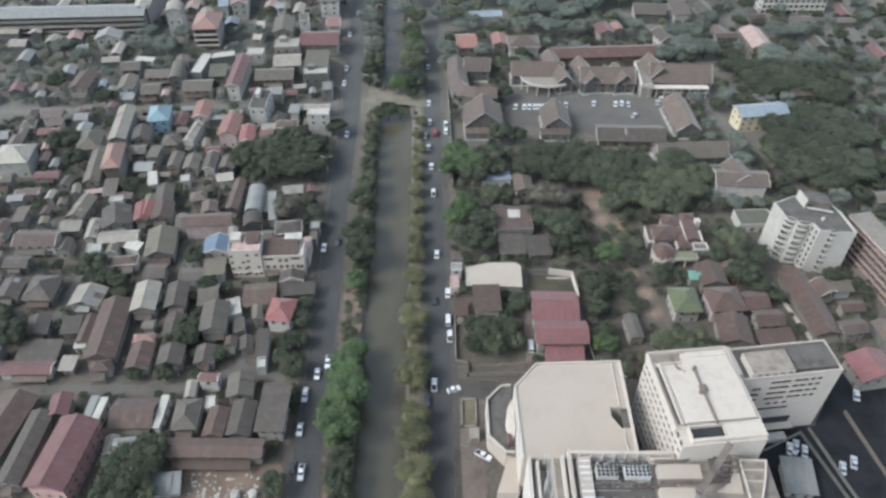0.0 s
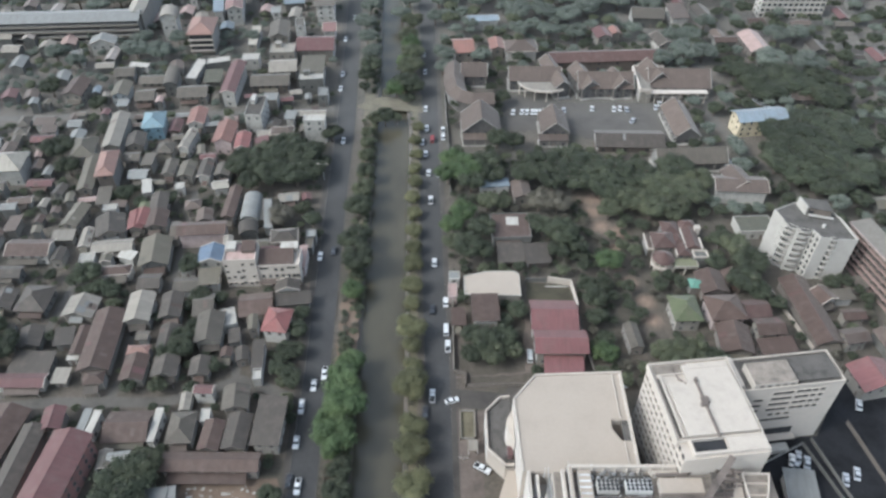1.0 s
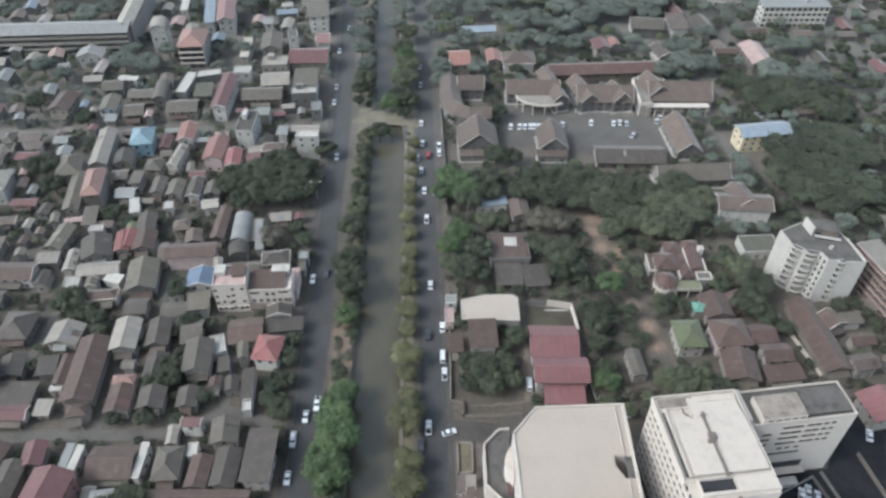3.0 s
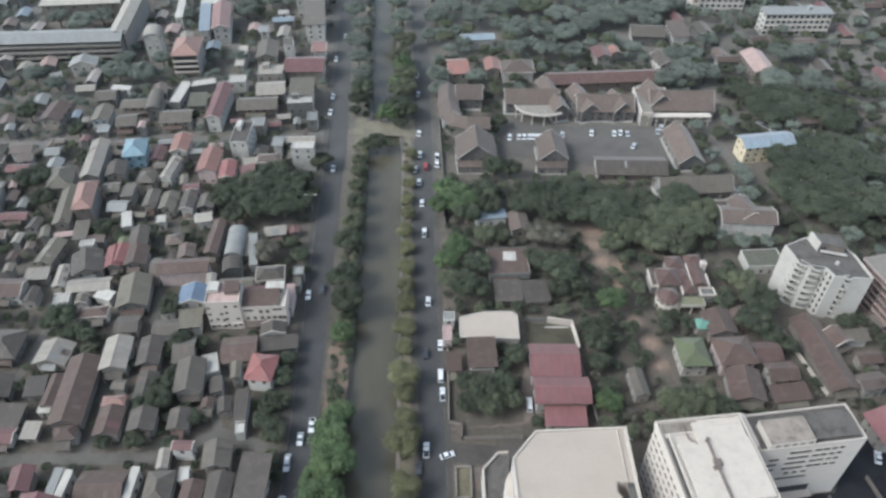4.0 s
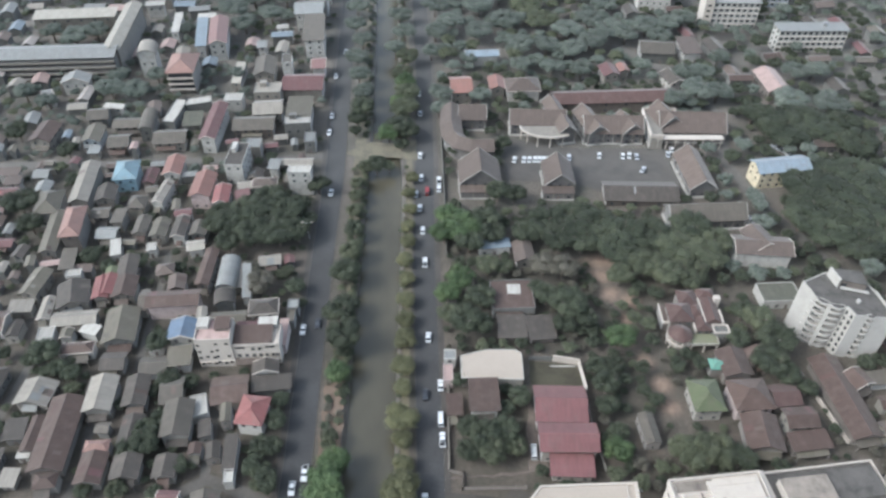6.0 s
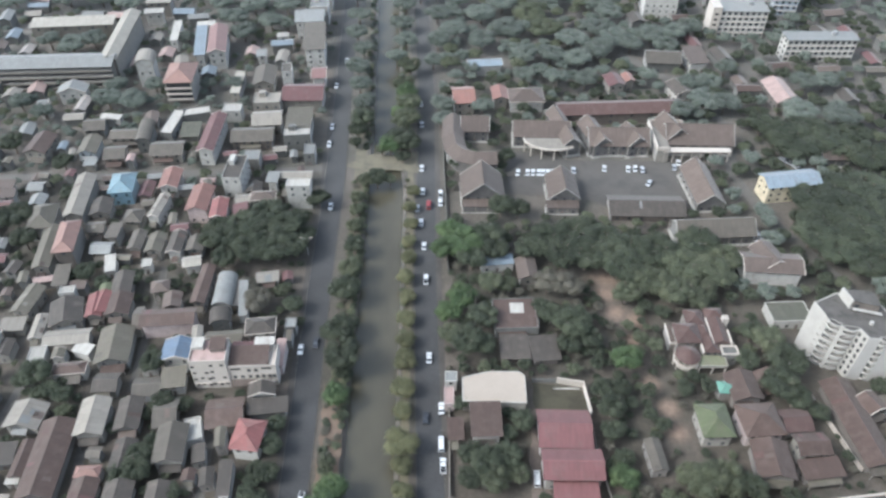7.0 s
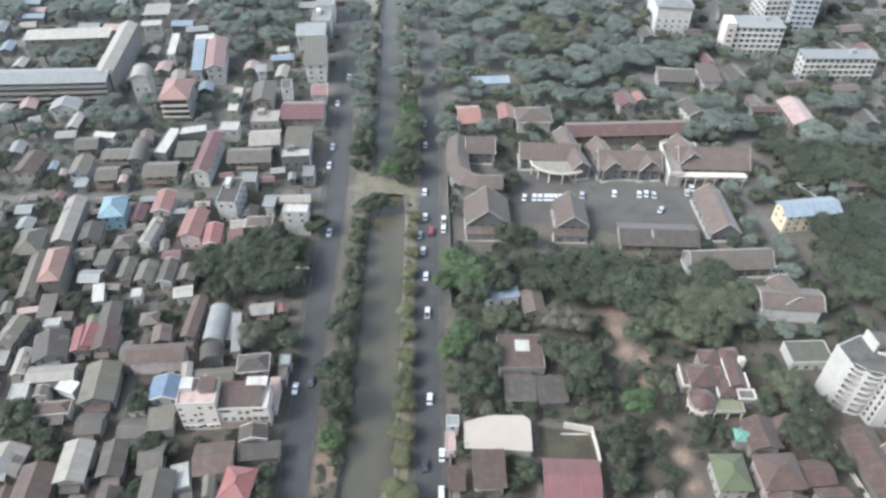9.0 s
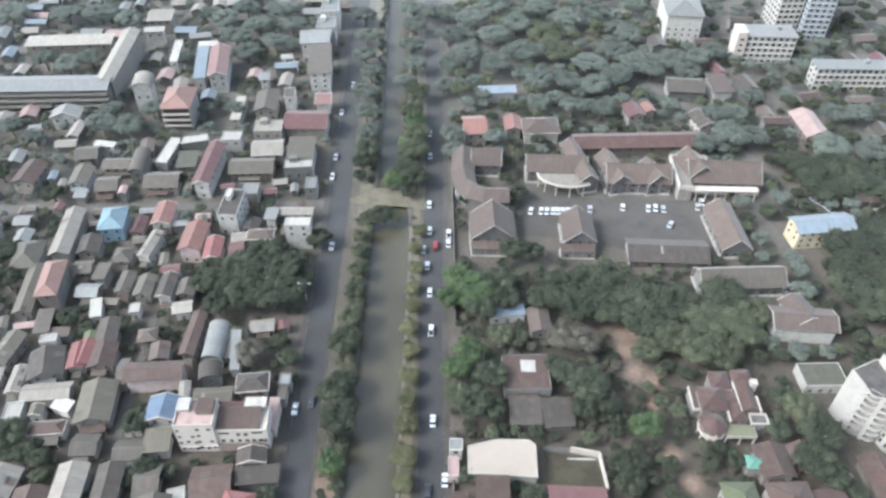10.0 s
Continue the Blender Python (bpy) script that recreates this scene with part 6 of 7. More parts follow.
        tube(clutter, (40.2, y, 20.1), (rnd.uniform(48, 56), y, 20.1), 0.12, 0.12, 5)
    part("pipework", clutter, METAL, root)
    for i in range(14):
        part("grating", boxes((36.6, 81.0 + i * 1.75, 21.6, 39.6, 81.5 + i * 1.75, 21.75)), STEEL, root)
    for i in range(9):
        part("screen_post", boxes((37.0 + i * 3.1, 105.2, 19.6, 37.25 + i * 3.1, 105.7, 22.3)), WHITE, root)
    for x, y, zz in ((33.8, 105.9, 5.0), (40.0, 105.9, 4.2), (27.6, 104.0, 4.5)):
        part("antenna", tube(bmesh.new(), (x, y, 20.0), (x, y, 20.6 + zz), 0.12, 0.03, 5), STEEL, root)
    for o in (0, 2.0):
        part("stair_frame", sheet(bmesh.new(), [(25.0 + o, 88, 15.0), (25.5 + o, 88, 15.0), (28.2 + o, 99.5, 20.0), (27.7 + o, 99.5, 20.0)], [(0, 1, 2, 3)], 0.5), WHITE, root)
    ramp_ob = tagged(new("conveyor"), "brown sloping gantry duct across the service roof", "duct")
    bm = bmesh.new()
    a, b = Vector((64.4, 96.0, 27.0)), Vector((74.6, 108.2, 30.0))
    d = (b - a).normalized()
    s = Vector((-d.y, d.x, 0)).normalized() * 0.85
    up = Vector((0, 0, 1.1))
    v = [bm.verts.new(p) for p in (a - s, a + s, a + s + up, a - s + up, b - s, b + s, b + s + up, b - s + up)]
    for f in ((0, 1, 2, 3), (4, 7, 6, 5), (0, 4, 5, 1), (1, 5, 6, 2), (2, 6, 7, 3), (3, 7, 4, 0)):
        bm.faces.new([v[i] for i in f])
    part("duct", bm, BROWN, ramp_ob)
    part("post", boxes((63.4, 94.8, 19.7, 64.2, 95.6, 27.6), (69.2, 101.6, 19.7, 69.9, 102.3, 29.4)), METAL, ramp_ob)
    mast = tagged(new("lattice_mast"), "thin leaning steel lattice mast beside the roof", "mast")
    mast.matrix_basis = pose(0, 4.3, 0)
    bm = bmesh.new()
    for o in (-1.2, 1.2):
        tube(bm, (29 + o, 92, 14), (28.2, 104, 25.5), 0.09, 0.05, 5)
    tube(bm, (29, 90, 14), (28.2, 104, 25.5), 0.09, 0.05, 5)
    for i in range(8):
        f = i / 8
        tube(bm, (29 - 1.2 * (1 - f) - 0.8 * f, 92 + 12 * f, 14 + 11.5 * f), (29 + 1.2 * (1 - f) - 0.8 * f, 92 + 12 * (f + 0.1), 14 + 11.5 * (f + 0.1)), 0.05, 0.05, 5)
    part("mast", bm, STEEL, mast)
    part("platform", boxes((26.3, 84, 0, 32.0, 105.6, 14.0)), CONCRETE, root)
    return root


def bay(root, a, b, deep, bulge, floors, storey, z0):
    """A balcony bay between two plan points: the wall set back, a bowed slab with a parapet and a dark opening on each floor."""
    a, b = Vector(a), Vector(b)
    d = (b - a).normalized()
    out = Vector((d.y, -d.x))
    k = 9
    front = [a.lerp(b, i / k) + out * bulge * math.sin(math.pi * i / k) ** 0.8 for i in range(k + 1)]
    inner = [p - out * 0.16 for p in front]
    slab = bmesh.new()
    prism(slab, [tuple(p) for p in front] + [tuple(b - out * deep), tuple(a - out * deep)], 0, 0.18)
    prism(slab, [tuple(p) for p in front] + [tuple(p) for p in inner[::-1]], 0.18, 1.02)
    first = part("balcony", slab, PALE, root)
    first.matrix_basis = pose(0, 0, z0)
    gap = bmesh.new()
    p, q = a.lerp(b, 0.08) - out * (deep - 0.06), a.lerp(b, 0.62) - out * (deep - 0.06)
    prism(gap, [tuple(p), tuple(q), tuple(q - out * 0.05), tuple(p - out * 0.05)], 0.2, 2.2)
    void = part("window", gap, GLASS, root)
    void.matrix_basis = pose(0, 0, z0)
    for f in range(1, floors):
        share("balcony", first.data, root, pose(0, 0, z0 + f * storey))
        share("window", void.data, root, pose(0, 0, z0 + f * storey))
    cap = bmesh.new()
    prism(cap, [tuple(p) for p in front] + [tuple(p - out * 0.1) for p in inner[::-1]], z0 + floors * storey - 0.5, z0 + floors * storey + 0.3)
    part("parapet", cap, PALE, root)
    part("roof_edge", prism(bmesh.new(), [tuple(p) for p in inner] + [tuple(b - out * deep), tuple(a - out * deep)], z0 + floors * storey - 0.4, z0 + floors * storey - 0.2), DECK, root)


def round_tower():
    """The white apartment block with bowed balconies in set-back bays between blank piers."""
    root = tagged(new("apartment_building"), "white seven-storey apartment block with bowed balconies and a brown-grey roof deck", "building")
    FOOT.append((135.0, 211.0, 13.0, 11.0, 0.0))
    z, n = 20.0, 7
    storey = 2.75
    z0 = z - n * storey
    plan = [(122.9, 217.4), (124.5, 211.2), (125.2, 209.9), (126.3, 211.0), (129.05, 208.45), (128.0, 207.4), (128.9, 206.6), (129.27, 208.16), (133.4, 207.2), (133.2, 206.0),
            (134.6, 202.2), (138.6, 201.9), (138.7, 203.2), (140.7, 203.0), (140.7, 201.5), (147.4, 201.0), (145.7, 212.9), (143.0, 220.0), (131.8, 221.8)]
    part("wall", prism(bmesh.new(), plan, 0, z), PALE, root)
    part("roof", prism(bmesh.new(), [(p[0] * 0.97 + 135 * 0.03, p[1] * 0.97 + 211 * 0.03) for p in plan], z, z + 0.1), DECK, root)
    for k in (0, 1, 5, 9, 10, 14, 15, 16, 17, 18):
        a, b = Vector(plan[k]), Vector(plan[(k + 1) % len(plan)])
        d = (b - a).normalized()
        e = Vector((-d.y, d.x)) * 0.3
        part("parapet", prism(bmesh.new(), [tuple(a), tuple(b), tuple(b + e), tuple(a + e)], z - 0.02, z + (1.0 if k in (0, 9, 15) else 0.6)), PALE, root)
    bay(root, (125.2, 209.9), (128.0, 207.4), 1.5, 0.8, n, storey, z0)
    bay(root, (128.9, 206.6), (133.2, 206.0), 1.6, 1.0, n, storey, z0)
    bay(root, (138.6, 201.9), (140.7, 201.5), 1.4, 0.6, n, storey, z0)
    for a, b, sz in (((124.3, 211.9), (125.2, 209.9), 0.45), ((133.2, 206.0), (133.9, 204.2), 0.4), ((133.9, 204.2), (134.6, 202.2), 0.45)):
        a, b = Vector(a), Vector(b)
        d = (b - a).normalized()
        out = Vector((d.y, -d.x))
        c = a.lerp(b, 0.5)
        bm = bmesh.new()
        p, q = c - d * sz, c + d * sz
        prism(bm, [tuple(p + out * 0.04), tuple(q + out * 0.04), tuple(q - out * 0.05), tuple(p - out * 0.05)], 0, 1.5)
        hole = part("window", bm, DARK, root)
        hole.matrix_basis = pose(0, 0, z0 + 0.9)
        bm = bmesh.new()
        p, q = c - d * (sz + 0.15), c + d * (sz + 0.15)
        prism(bm, [tuple(p + out * 0.5), tuple(q + out * 0.5), tuple(q), tuple(p)], 0, 0.1)
        hood = part("window_hood", bm, PALE, root)
        hood.matrix_basis = pose(0, 0, z0 + 0.7)
        for f in range(1, n):
            share("window", hole.data, root, pose(0, 0, z0 + 0.9 + f * storey))
            share("window_hood", hood.data, root, pose(0, 0, z0 + 0.7 + f * storey))
    stair = [(133.6, 220.7), (134.4, 215.4), (141.7, 213.1), (142.2, 219.2)]
    part("stair_house", prism(bmesh.new(), stair, z, z + 3.3), WALLS["tan"], root)
    part("stair_wall", prism(bmesh.new(), [(132.4, 221.1), (133.5, 215.1), (134.0, 215.2), (133.0, 221.0)], z, z + 3.9), PALE, root)
    part("stair_roof", prism(bmesh.new(), [(133.0, 220.7), (134.0, 215.3), (141.9, 212.8), (142.1, 219.3)], z + 3.3, z + 3.6), DECK, root)
    part("stair_opening", boxes((134.4, 214.5, z + 0.2, 136.0, 214.9, z + 2.3)), DARK, root)
    part("roof_slab", prism(bmesh.new(), [(134.0, 213.6), (142.4, 211.2), (142.6, 212.3), (134.2, 214.7)], z + 1.0, z + 1.25), PALE, root)
    part("water_tank", tube(bmesh.new(), (138, 208.4, z), (138, 208.4, z + 1.3), 0.6, 0.6, 10), CONCRETE, root)
    return root


def brown_flats():
    root = tagged(new("apartment_building"), "tan flat-roofed apartment block with brown balcony bands", "building")
    root.matrix_basis = pose(151.6, 214.5, 0, 0, 0, -76.7)
    FOOT.append((159.6, 198.9, 18.0, 6.0, radians(-76.7)))
    L, D, z = 34.0, 8.4, 16.6
    part("wall", boxes((0, 1.2, 0, L, D, z)), WALLS["tan"], root)
    part("roof", boxes((-0.3, -0.3, z, L, D + 0.3, z + 0.4)), ROOFS["beige"], root)
    part("roof_edge", boxes((-0.4, -0.45, z - 0.2, L, -0.3, z + 0.55), (-0.45, -0.3, z - 0.2, -0.3, D + 0.3, z + 0.55)), WALLS["pink"], root)
    for f in range(6):
        zz = 0.2 + f * 2.75
        part("balcony_band", boxes((0, 0, zz, L, 0.15, zz + 0.95), (0, 0.15, zz, L, 1.2, zz + 0.16)), ROOFS["pink"], root)
        # shade at the back of the gallery, painted as a dark sheet
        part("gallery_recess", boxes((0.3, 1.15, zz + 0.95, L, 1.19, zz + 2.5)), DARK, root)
        for i in range(9):
            part("partition", boxes((i * 3.7, 0.16, zz + 0.16, i * 3.7 + 0.18, 1.14, zz + 2.7)), WALLS["tan"], root)
    part("annex", boxes((14, -9, 0, 20, -0.5, 3.4)), WALLS["tan"], root)
    return root


def hip(root, x0, y0, x1, y1, z, rise, tone, wall):
    """A wing with a hipped roof over its plan box, and its walls."""
    part("wall", boxes((x0 + 0.5, y0 + 0.5, 0, x1 - 0.5, y1 - 0.5, z + 0.1)), WALLS[wall], root)
    w, d = x1 - x0, y1 - y0
    r = min(w, d) / 2 * 0.92
    top = [(x0 + r, (y0 + y1) / 2, z + rise), (x1 - r, (y0 + y1) / 2, z + rise)] if w >= d else [((x0 + x1) / 2, y0 + r, z + rise), ((x0 + x1) / 2, y1 - r, z + rise)]
    faces = [(0, 1, 5, 4), (1, 2, 5), (2, 3, 4, 5), (3, 0, 4)] if w >= d else [(0, 1, 4), (1, 2, 5, 4), (2, 3, 5), (3, 0, 4, 5)]
    part("roof", sheet(bmesh.new(), [(x0, y0, z), (x1, y0, z), (x1, y1, z), (x0, y1, z)] + top, faces, 0.16), ROOFS[tone], root)


def slab_block(x, y, w, d, floors, rot, wall, label, stair=0.0):
    """A flat-roofed block with a row of dark windows on each floor, a projecting roof slab and, where it has one, a white stair tower."""
    root = tagged(new("apartment_building"), label, "building")
    root.matrix_basis = pose(x, y, 0, 0, 0, rot)
    FOOT.append((x, y, w / 2 + 1, d / 2 + 1, radians(rot)))
    A, B, z = w / 2, d / 2, floors * 3.1
    part("wall", boxes((-A, -B, 0, A, B, z)), wall, root)
    part("roof", boxes((-A - 0.5, -B - 0.8, z, A + 0.5, B + 0.5, z + 0.35)), ROOFS["silver"], root)
    count = max(3, int(w / 2.9))
    pane = None
    for side, length, off, ang in ((0, A, B, 0), (1, B, A, -90)):
        n = count if side == 0 else max(2, int(d / 3.6))
        for f in range(floors):
            for i in range(n):
                m = pose(0, 0, 0, 0, 0, ang) @ pose(-length + (i + 0.5) * 2 * length / n, -off - 0.02, f * 3.1 + 1.0)
                if pane is None:
                    pane = part("window", boxes((-0.85, -0.04, 0, 0.85, 0.05, 1.4)), GLASS, root)
                    pane.matrix_basis = m
                else:
                    share("window", pane.data, root, m)
    for f in range(1, floors + 1):
        part("floor_band", boxes((-A, -B - 0.45, f * 3.1 - 0.35, A, -B, f * 3.1 - 0.1)), WHITE, root)
    if stair:
        part("stair_tower", boxes((-A - stair, -B - 1.2, 0, -A, B * 0.4, z + 2.6)), WHITE, root)
        for f in range(floors):
            part("stair_opening", boxes((-A - stair * 0.7, -B - 1.25, f * 3.1 + 1.2, -A - stair * 0.3, -B - 1.19, f * 3.1 + 2.3)), DARK, root)
    part("roof_tank", tube(bmesh.new(), (A * 0.4, B * 0.2, z + 0.35), (A * 0.4, B * 0.2, z + 2.4), 1.2, 1.2, 12), METAL, root)
    return root


def far_blocks():
    slab_block(166.0, 446.0, 26.0, 13.0, 5, -1, WALLS["white"], "five-storey grey-roofed block with a white stair tower", 5.0)
    slab_block(185.1, 481.8, 13.0, 18.0, 11, 4, WALLS["white"], "tall white apartment tower with a grid of small windows")
    slab_block(200.6, 480.5, 14.0, 26.2, 9, -4, WALLS["bluewall"], "tall blue-grey apartment tower with a grid of windows")
    slab_block(200.0, 417.5, 37.0, 9.0, 4, 1, WALLS["white"], "long white four-storey block with rows of windows")


def villa():
    root = tagged(new("villa"), "rambling villa with brown hipped roofs, white parapets and round bay", "house")
    FOOT.append((89, 215.5, 11.5, 12.5, 0.0))
    hip(root, 80.2, 211.6, 88.8, 220.4, 6.6, 2.7, "brownred", "tan")
    hip(root, 85.2, 219.6, 91.8, 226.8, 6.4, 1.9, "brownred", "tan")
    hip(root, 92.2, 222.0, 98.8, 227.8, 6.4, 1.8, "brownred", "tan")
    hip(root, 88.4, 214.2, 92.4, 220.0, 6.2, 1.5, "brownred", "tan")
    part("wall", boxes((92.6, 211.6, 0, 98.0, 222.4, 6.4)), WALLS["tan"], root)
    part("roof", sheet(bmesh.new(), [(92.6, 211.4, 6.5), (98.0, 211.4, 6.5), (98.0, 222.6, 6.5), (92.6, 222.6, 6.5), (95.3, 211.6, 8.1), (95.3, 222.4, 8.1)], [(0, 1, 4), (1, 2, 5, 4), (2, 3, 5), (3, 0, 4, 5)], 0.16), ROOFS["brownred"], root)
    part("parapet", boxes((92.15, 211.2, 6.0, 92.45, 222.6, 7.1), (98.1, 211.2, 6.0, 98.5, 217.0, 7.2)), WHITE, root)
    part("wall", boxes((88.9, 208.6, 0, 93.8, 214.0, 5.6)), WALLS["tan"], root)
    part("roof", sheet(bmesh.new(), [(88.7, 208.2, 5.7), (94.2, 208.2, 5.7), (94.2, 214.1, 5.7), (88.7, 214.1, 5.7), (91.4, 210.2, 7.3), (91.4, 214.1, 7.3)], [(0, 1, 4), (1, 2, 5, 4), (2, 3, 5), (3, 0, 4, 5)], 0.16), ROOFS["brownred"], root)
    part("parapet", boxes((88.3, 208.0, 5.2, 88.6, 212.6, 6.3)), WHITE, root)
    part("terrace", boxes((94.6, 207.4, 0, 99.8, 211.1, 5.4)), WALLS["grey"], root)
    part("parapet", rim(bmesh.new(), [(94.5, 207.3), (99.9, 207.3), (99.9, 211.1), (94.5, 211.1)], 5.4, 6.2, 0.3), WHITE, root)
    part("wing", boxes((78.8, 213.4, 0, 80.6, 221.6, 4.2)), WALLS["tan"], root)
    part("wing_roof", boxes((79.0, 213.6, 4.2, 80.6, 221.4, 4.3)), ROOFS["tan"], root)
    part("parapet", boxes((78.5, 213.1, 3.8, 78.8, 221.8, 4.9), (78.8, 213.1, 3.8, 82.8, 213.4, 4.9)), WHITE, root)
    # round bay with an arcade
    cx, cy, r = 83.2, 207.6, 4.2
    ring = [(cx + r * math.cos(math.tau * i / 12), cy + r * math.sin(math.tau * i / 12)) for i in range(12)]
    part("bay_wall", prism(bmesh.new(), [(cx + (p - cx) * 0.72, cy + (q - cy) * 0.72) for p, q in ring], 0, 5.3), WALLS["cream"], root)
    part("bay_roof", sheet(bmesh.new(), [(p, q, 5.3) for p, q in ring] + [(cx, cy, 8.0)], [(i, (i + 1) % 12, 12) for i in range(12)], 0.16), ROOFS["brownred"], root)
    part("bay_floor", prism(bmesh.new(), [(cx + (p - cx) * 1.05, cy + (q - cy) * 1.05) for p, q in ring], 2.5, 2.8), WHITE, root)
    part("balustrade", rim(bmesh.new(), [(cx + (p - cx) * 1.05, cy + (q - cy) * 1.05) for p, q in ring], 2.8, 3.7, 0.15), WHITE, root)
    for i in range(6, 12):
        p, q = cx + (ring[i][0] - cx) * 0.97, cy + (ring[i][1] - cy) * 0.97
        part("column", tube(bmesh.new(), (p, q, 0), (p, q, 5.2), 0.2, 0.2, 8), WHITE, root)
    # car porch with a flat terrace over it
    part("porch_roof", boxes((86.6, 203.8, 3.9, 95.4, 208.2, 4.25)), ROOFS["olivegreen"], root)
    part("porch_parapet", boxes((86.4, 203.5, 3.5, 95.6, 203.8, 4.6), (95.4, 203.8, 3.5, 95.7, 207.2, 4.6)), ROOFS["cream"], root)
    # added dark sheet that paints the shade under the car porch
    part("porch_back", boxes((87, 207.8, 0, 95, 208.0, 3.5)), DARK, root)
    for x in (86.6, 91.0, 95.2):
        part("column", boxes((x - 0.2, 203.6, 0, x + 0.2, 204.0, 3.5)), WHITE, root)
    # plain white box standing for the tall white chimney; holds no stair
    part("stair_tower", boxes((97.4, 220.4, 0, 99.4, 222.4, 8.6)), WHITE, root)
    for x, y, zz, a in ((84, 212.07, 4.4, 0), (87, 212.07, 4.4, 0), (79.29, 217, 1.2, -90), (80.67, 216, 4.6, -90), (96, 207.37, 2.6, 0), (98.4, 207.37, 2.6, 0), (90.2, 208.57, 4.0, 0), (92.4, 208.57, 4.0, 0)):
        add_window(root, pose(x, y, zz, 0, 0, a))
    return root


def flat_store():
    """The single-storey store under a cream flat roof with a cut corner."""
    root = tagged(new("store"), "single-storey store with a dusty cream flat roof and a cut corner", "building")
    plan = [(8.6, 188.5), (28.7, 187.9), (28.7, 198.6), (26.8, 200.3), (17.1, 200.2), (8.4, 197.6)]
    FOOT.append((18.6, 193.8, 10.4, 6.4, 0.0))
    part("wall", prism(bmesh.new(), [(p * 0.97 + 18.6 * 0.03, q * 0.97 + 193.8 * 0.03) for p, q in plan], 0, 4.8), WALLS["cream"], root)
    part("roof", prism(bmesh.new(), plan, 4.8, 5.05), CREAM, root)
    part("roof_edge", rim(bmesh.new(), plan, 4.7, 5.2, 0.22), WALLS["white"], root)
    for i in range(4):
        x = 12.4 + i * 4.2
        part("shutter", boxes((x - 1.5, 188.6, 0.1, x + 1.3, 188.85, 3.2)), WALLS["grey"], root)
    return root


def shophouse():
    """Two joined white shophouses: the taller one under a patchwork of flat roofs, the other under a brown sheet roof."""
    root = tagged(new("shophouse"), "pair of white shophouses with small dark windows and brown sheet roofs", "building")
    root.matrix_basis = pose(-64.5, 201.5, 0, 0, 0, 3)
    FOOT.append((-64.5, 201.5, 13.6, 5.6, radians(3)))
    d, hi, lo = 4.6, 13.0, 9.6
    part("wall", boxes((-13, -d, 0, -1.6, d, hi)), WHITE, root)
    part("wall", boxes((-1.6, -d + 0.5, 0, 13.6, d, lo)), WHITE, root)
    part("roof", boxes((-12.7, -d + 0.3, hi, -1.9, d - 0.3, hi + 0.06)), ROOFS["pink"], root)
    part("parapet", rim(bmesh.new(), [(-13, -d), (-1.6, -d), (-1.6, d), (-13, d)], hi - 0.2, hi + 0.7, 0.25), WHITE, root)
    part("stair_room", boxes((-6.8, -0.6, hi, -2.4, 3.8, hi + 1.6)), WALLS["tan"], root)
    part("stair_roof", sheet(bmesh.new(), [(-7.0, -0.9, hi + 1.6), (-2.0, -0.9, hi + 1.6), (-2.0, 4.0, hi + 2.3), (-7.0, 4.0, hi + 2.3)], [(0, 1, 2, 3)], 0.12), ROOFS["brown"], root)
    part("roof_room", boxes((-12.6, 0.4, hi, -9.2, 4.2, hi + 1.6)), WALLS["white"], root)
    part("roof_room_roof", boxes((-12.8, 0.1, hi + 1.6, -9.0, 4.4, hi + 1.75)), ROOFS["white"], root)
    part("sheet_roof", sheet(bmesh.new(), [(-1.2, -d + 0.9, lo + 0.5), (11.4, -d + 0.9, lo + 0.5), (11.4, d - 1.6, lo + 2.2), (-1.2, d - 1.6, lo + 2.2)], [(0, 1, 2, 3)], 0.16), ROOFS["brown"], root)
    part("roof_storey", boxes((-1.0, -d + 1.3, lo, 11.2, d - 1.8, lo + 0.6)), WALLS["white"], root)
    part("parapet", boxes((-1.6, -d + 0.3, lo - 0.2, 13.6, -d + 0.55, lo + 0.7), (13.35, -d + 0.55, lo - 0.2, 13.6, d, lo + 0.7)), WHITE, root)
    part("roof_box", boxes((6.4, 3.1, lo, 12.4, 6.2, lo + 2.0)), WALLS["white"], root)
    part("roof_box_top", boxes((6.2, 2.9, lo + 2.0, 12.6, 6.4, lo + 2.15)), ROOFS["white"], root)
    part("side_roof", sheet(bmesh.new(), [(-1.2, d - 1.4, lo + 1.0), (6.0, d - 1.4, lo + 1.0), (6.0, d + 1.6, lo + 0.4), (-1.2, d + 1.6, lo + 0.4)], [(0, 1, 2, 3)], 0.14), ROOFS["maroon"], root)
    hole = part("window", boxes((-0.55, -0.05, 0, 0.55, 0.05, 0.9)), DARK, root)
    hole.matrix_basis = pose(-12.0, -d - 0.02, 1.2)
    rnd = random.Random(31)
    for f in range(4):
        for i, u in enumerate((-12.0, -9.9, -8.0, -6.4, -4.6, -2.8)):
            if (f, i) != (0, 0) and rnd.random() < 0.75:
                share("window", hole.data, root, pose(u + rnd.uniform(-0.3, 0.3), -d - 0.02, 1.2 + f * 3.05 + (0.5 if i % 2 else 0)))
    wide = part("window", boxes((-1.6, -0.05, 0, 1.6, 0.05, 0.8)), DARK, root)
    wide.matrix_basis = pose(0.8, -d + 0.47, lo - 1.5)
    share("window", wide.data, root, pose(10.6, -d + 0.47, lo - 1.4))
    for f in range(3):
        for u in (0.2, 2.6, 5.0, 7.2, 9.2, 11.2, 12.6):
            if f < 2 or u in (5.0, 7.2):
                add_window(root, pose(u, -d + 0.47, 1.0 + f * 3.1))
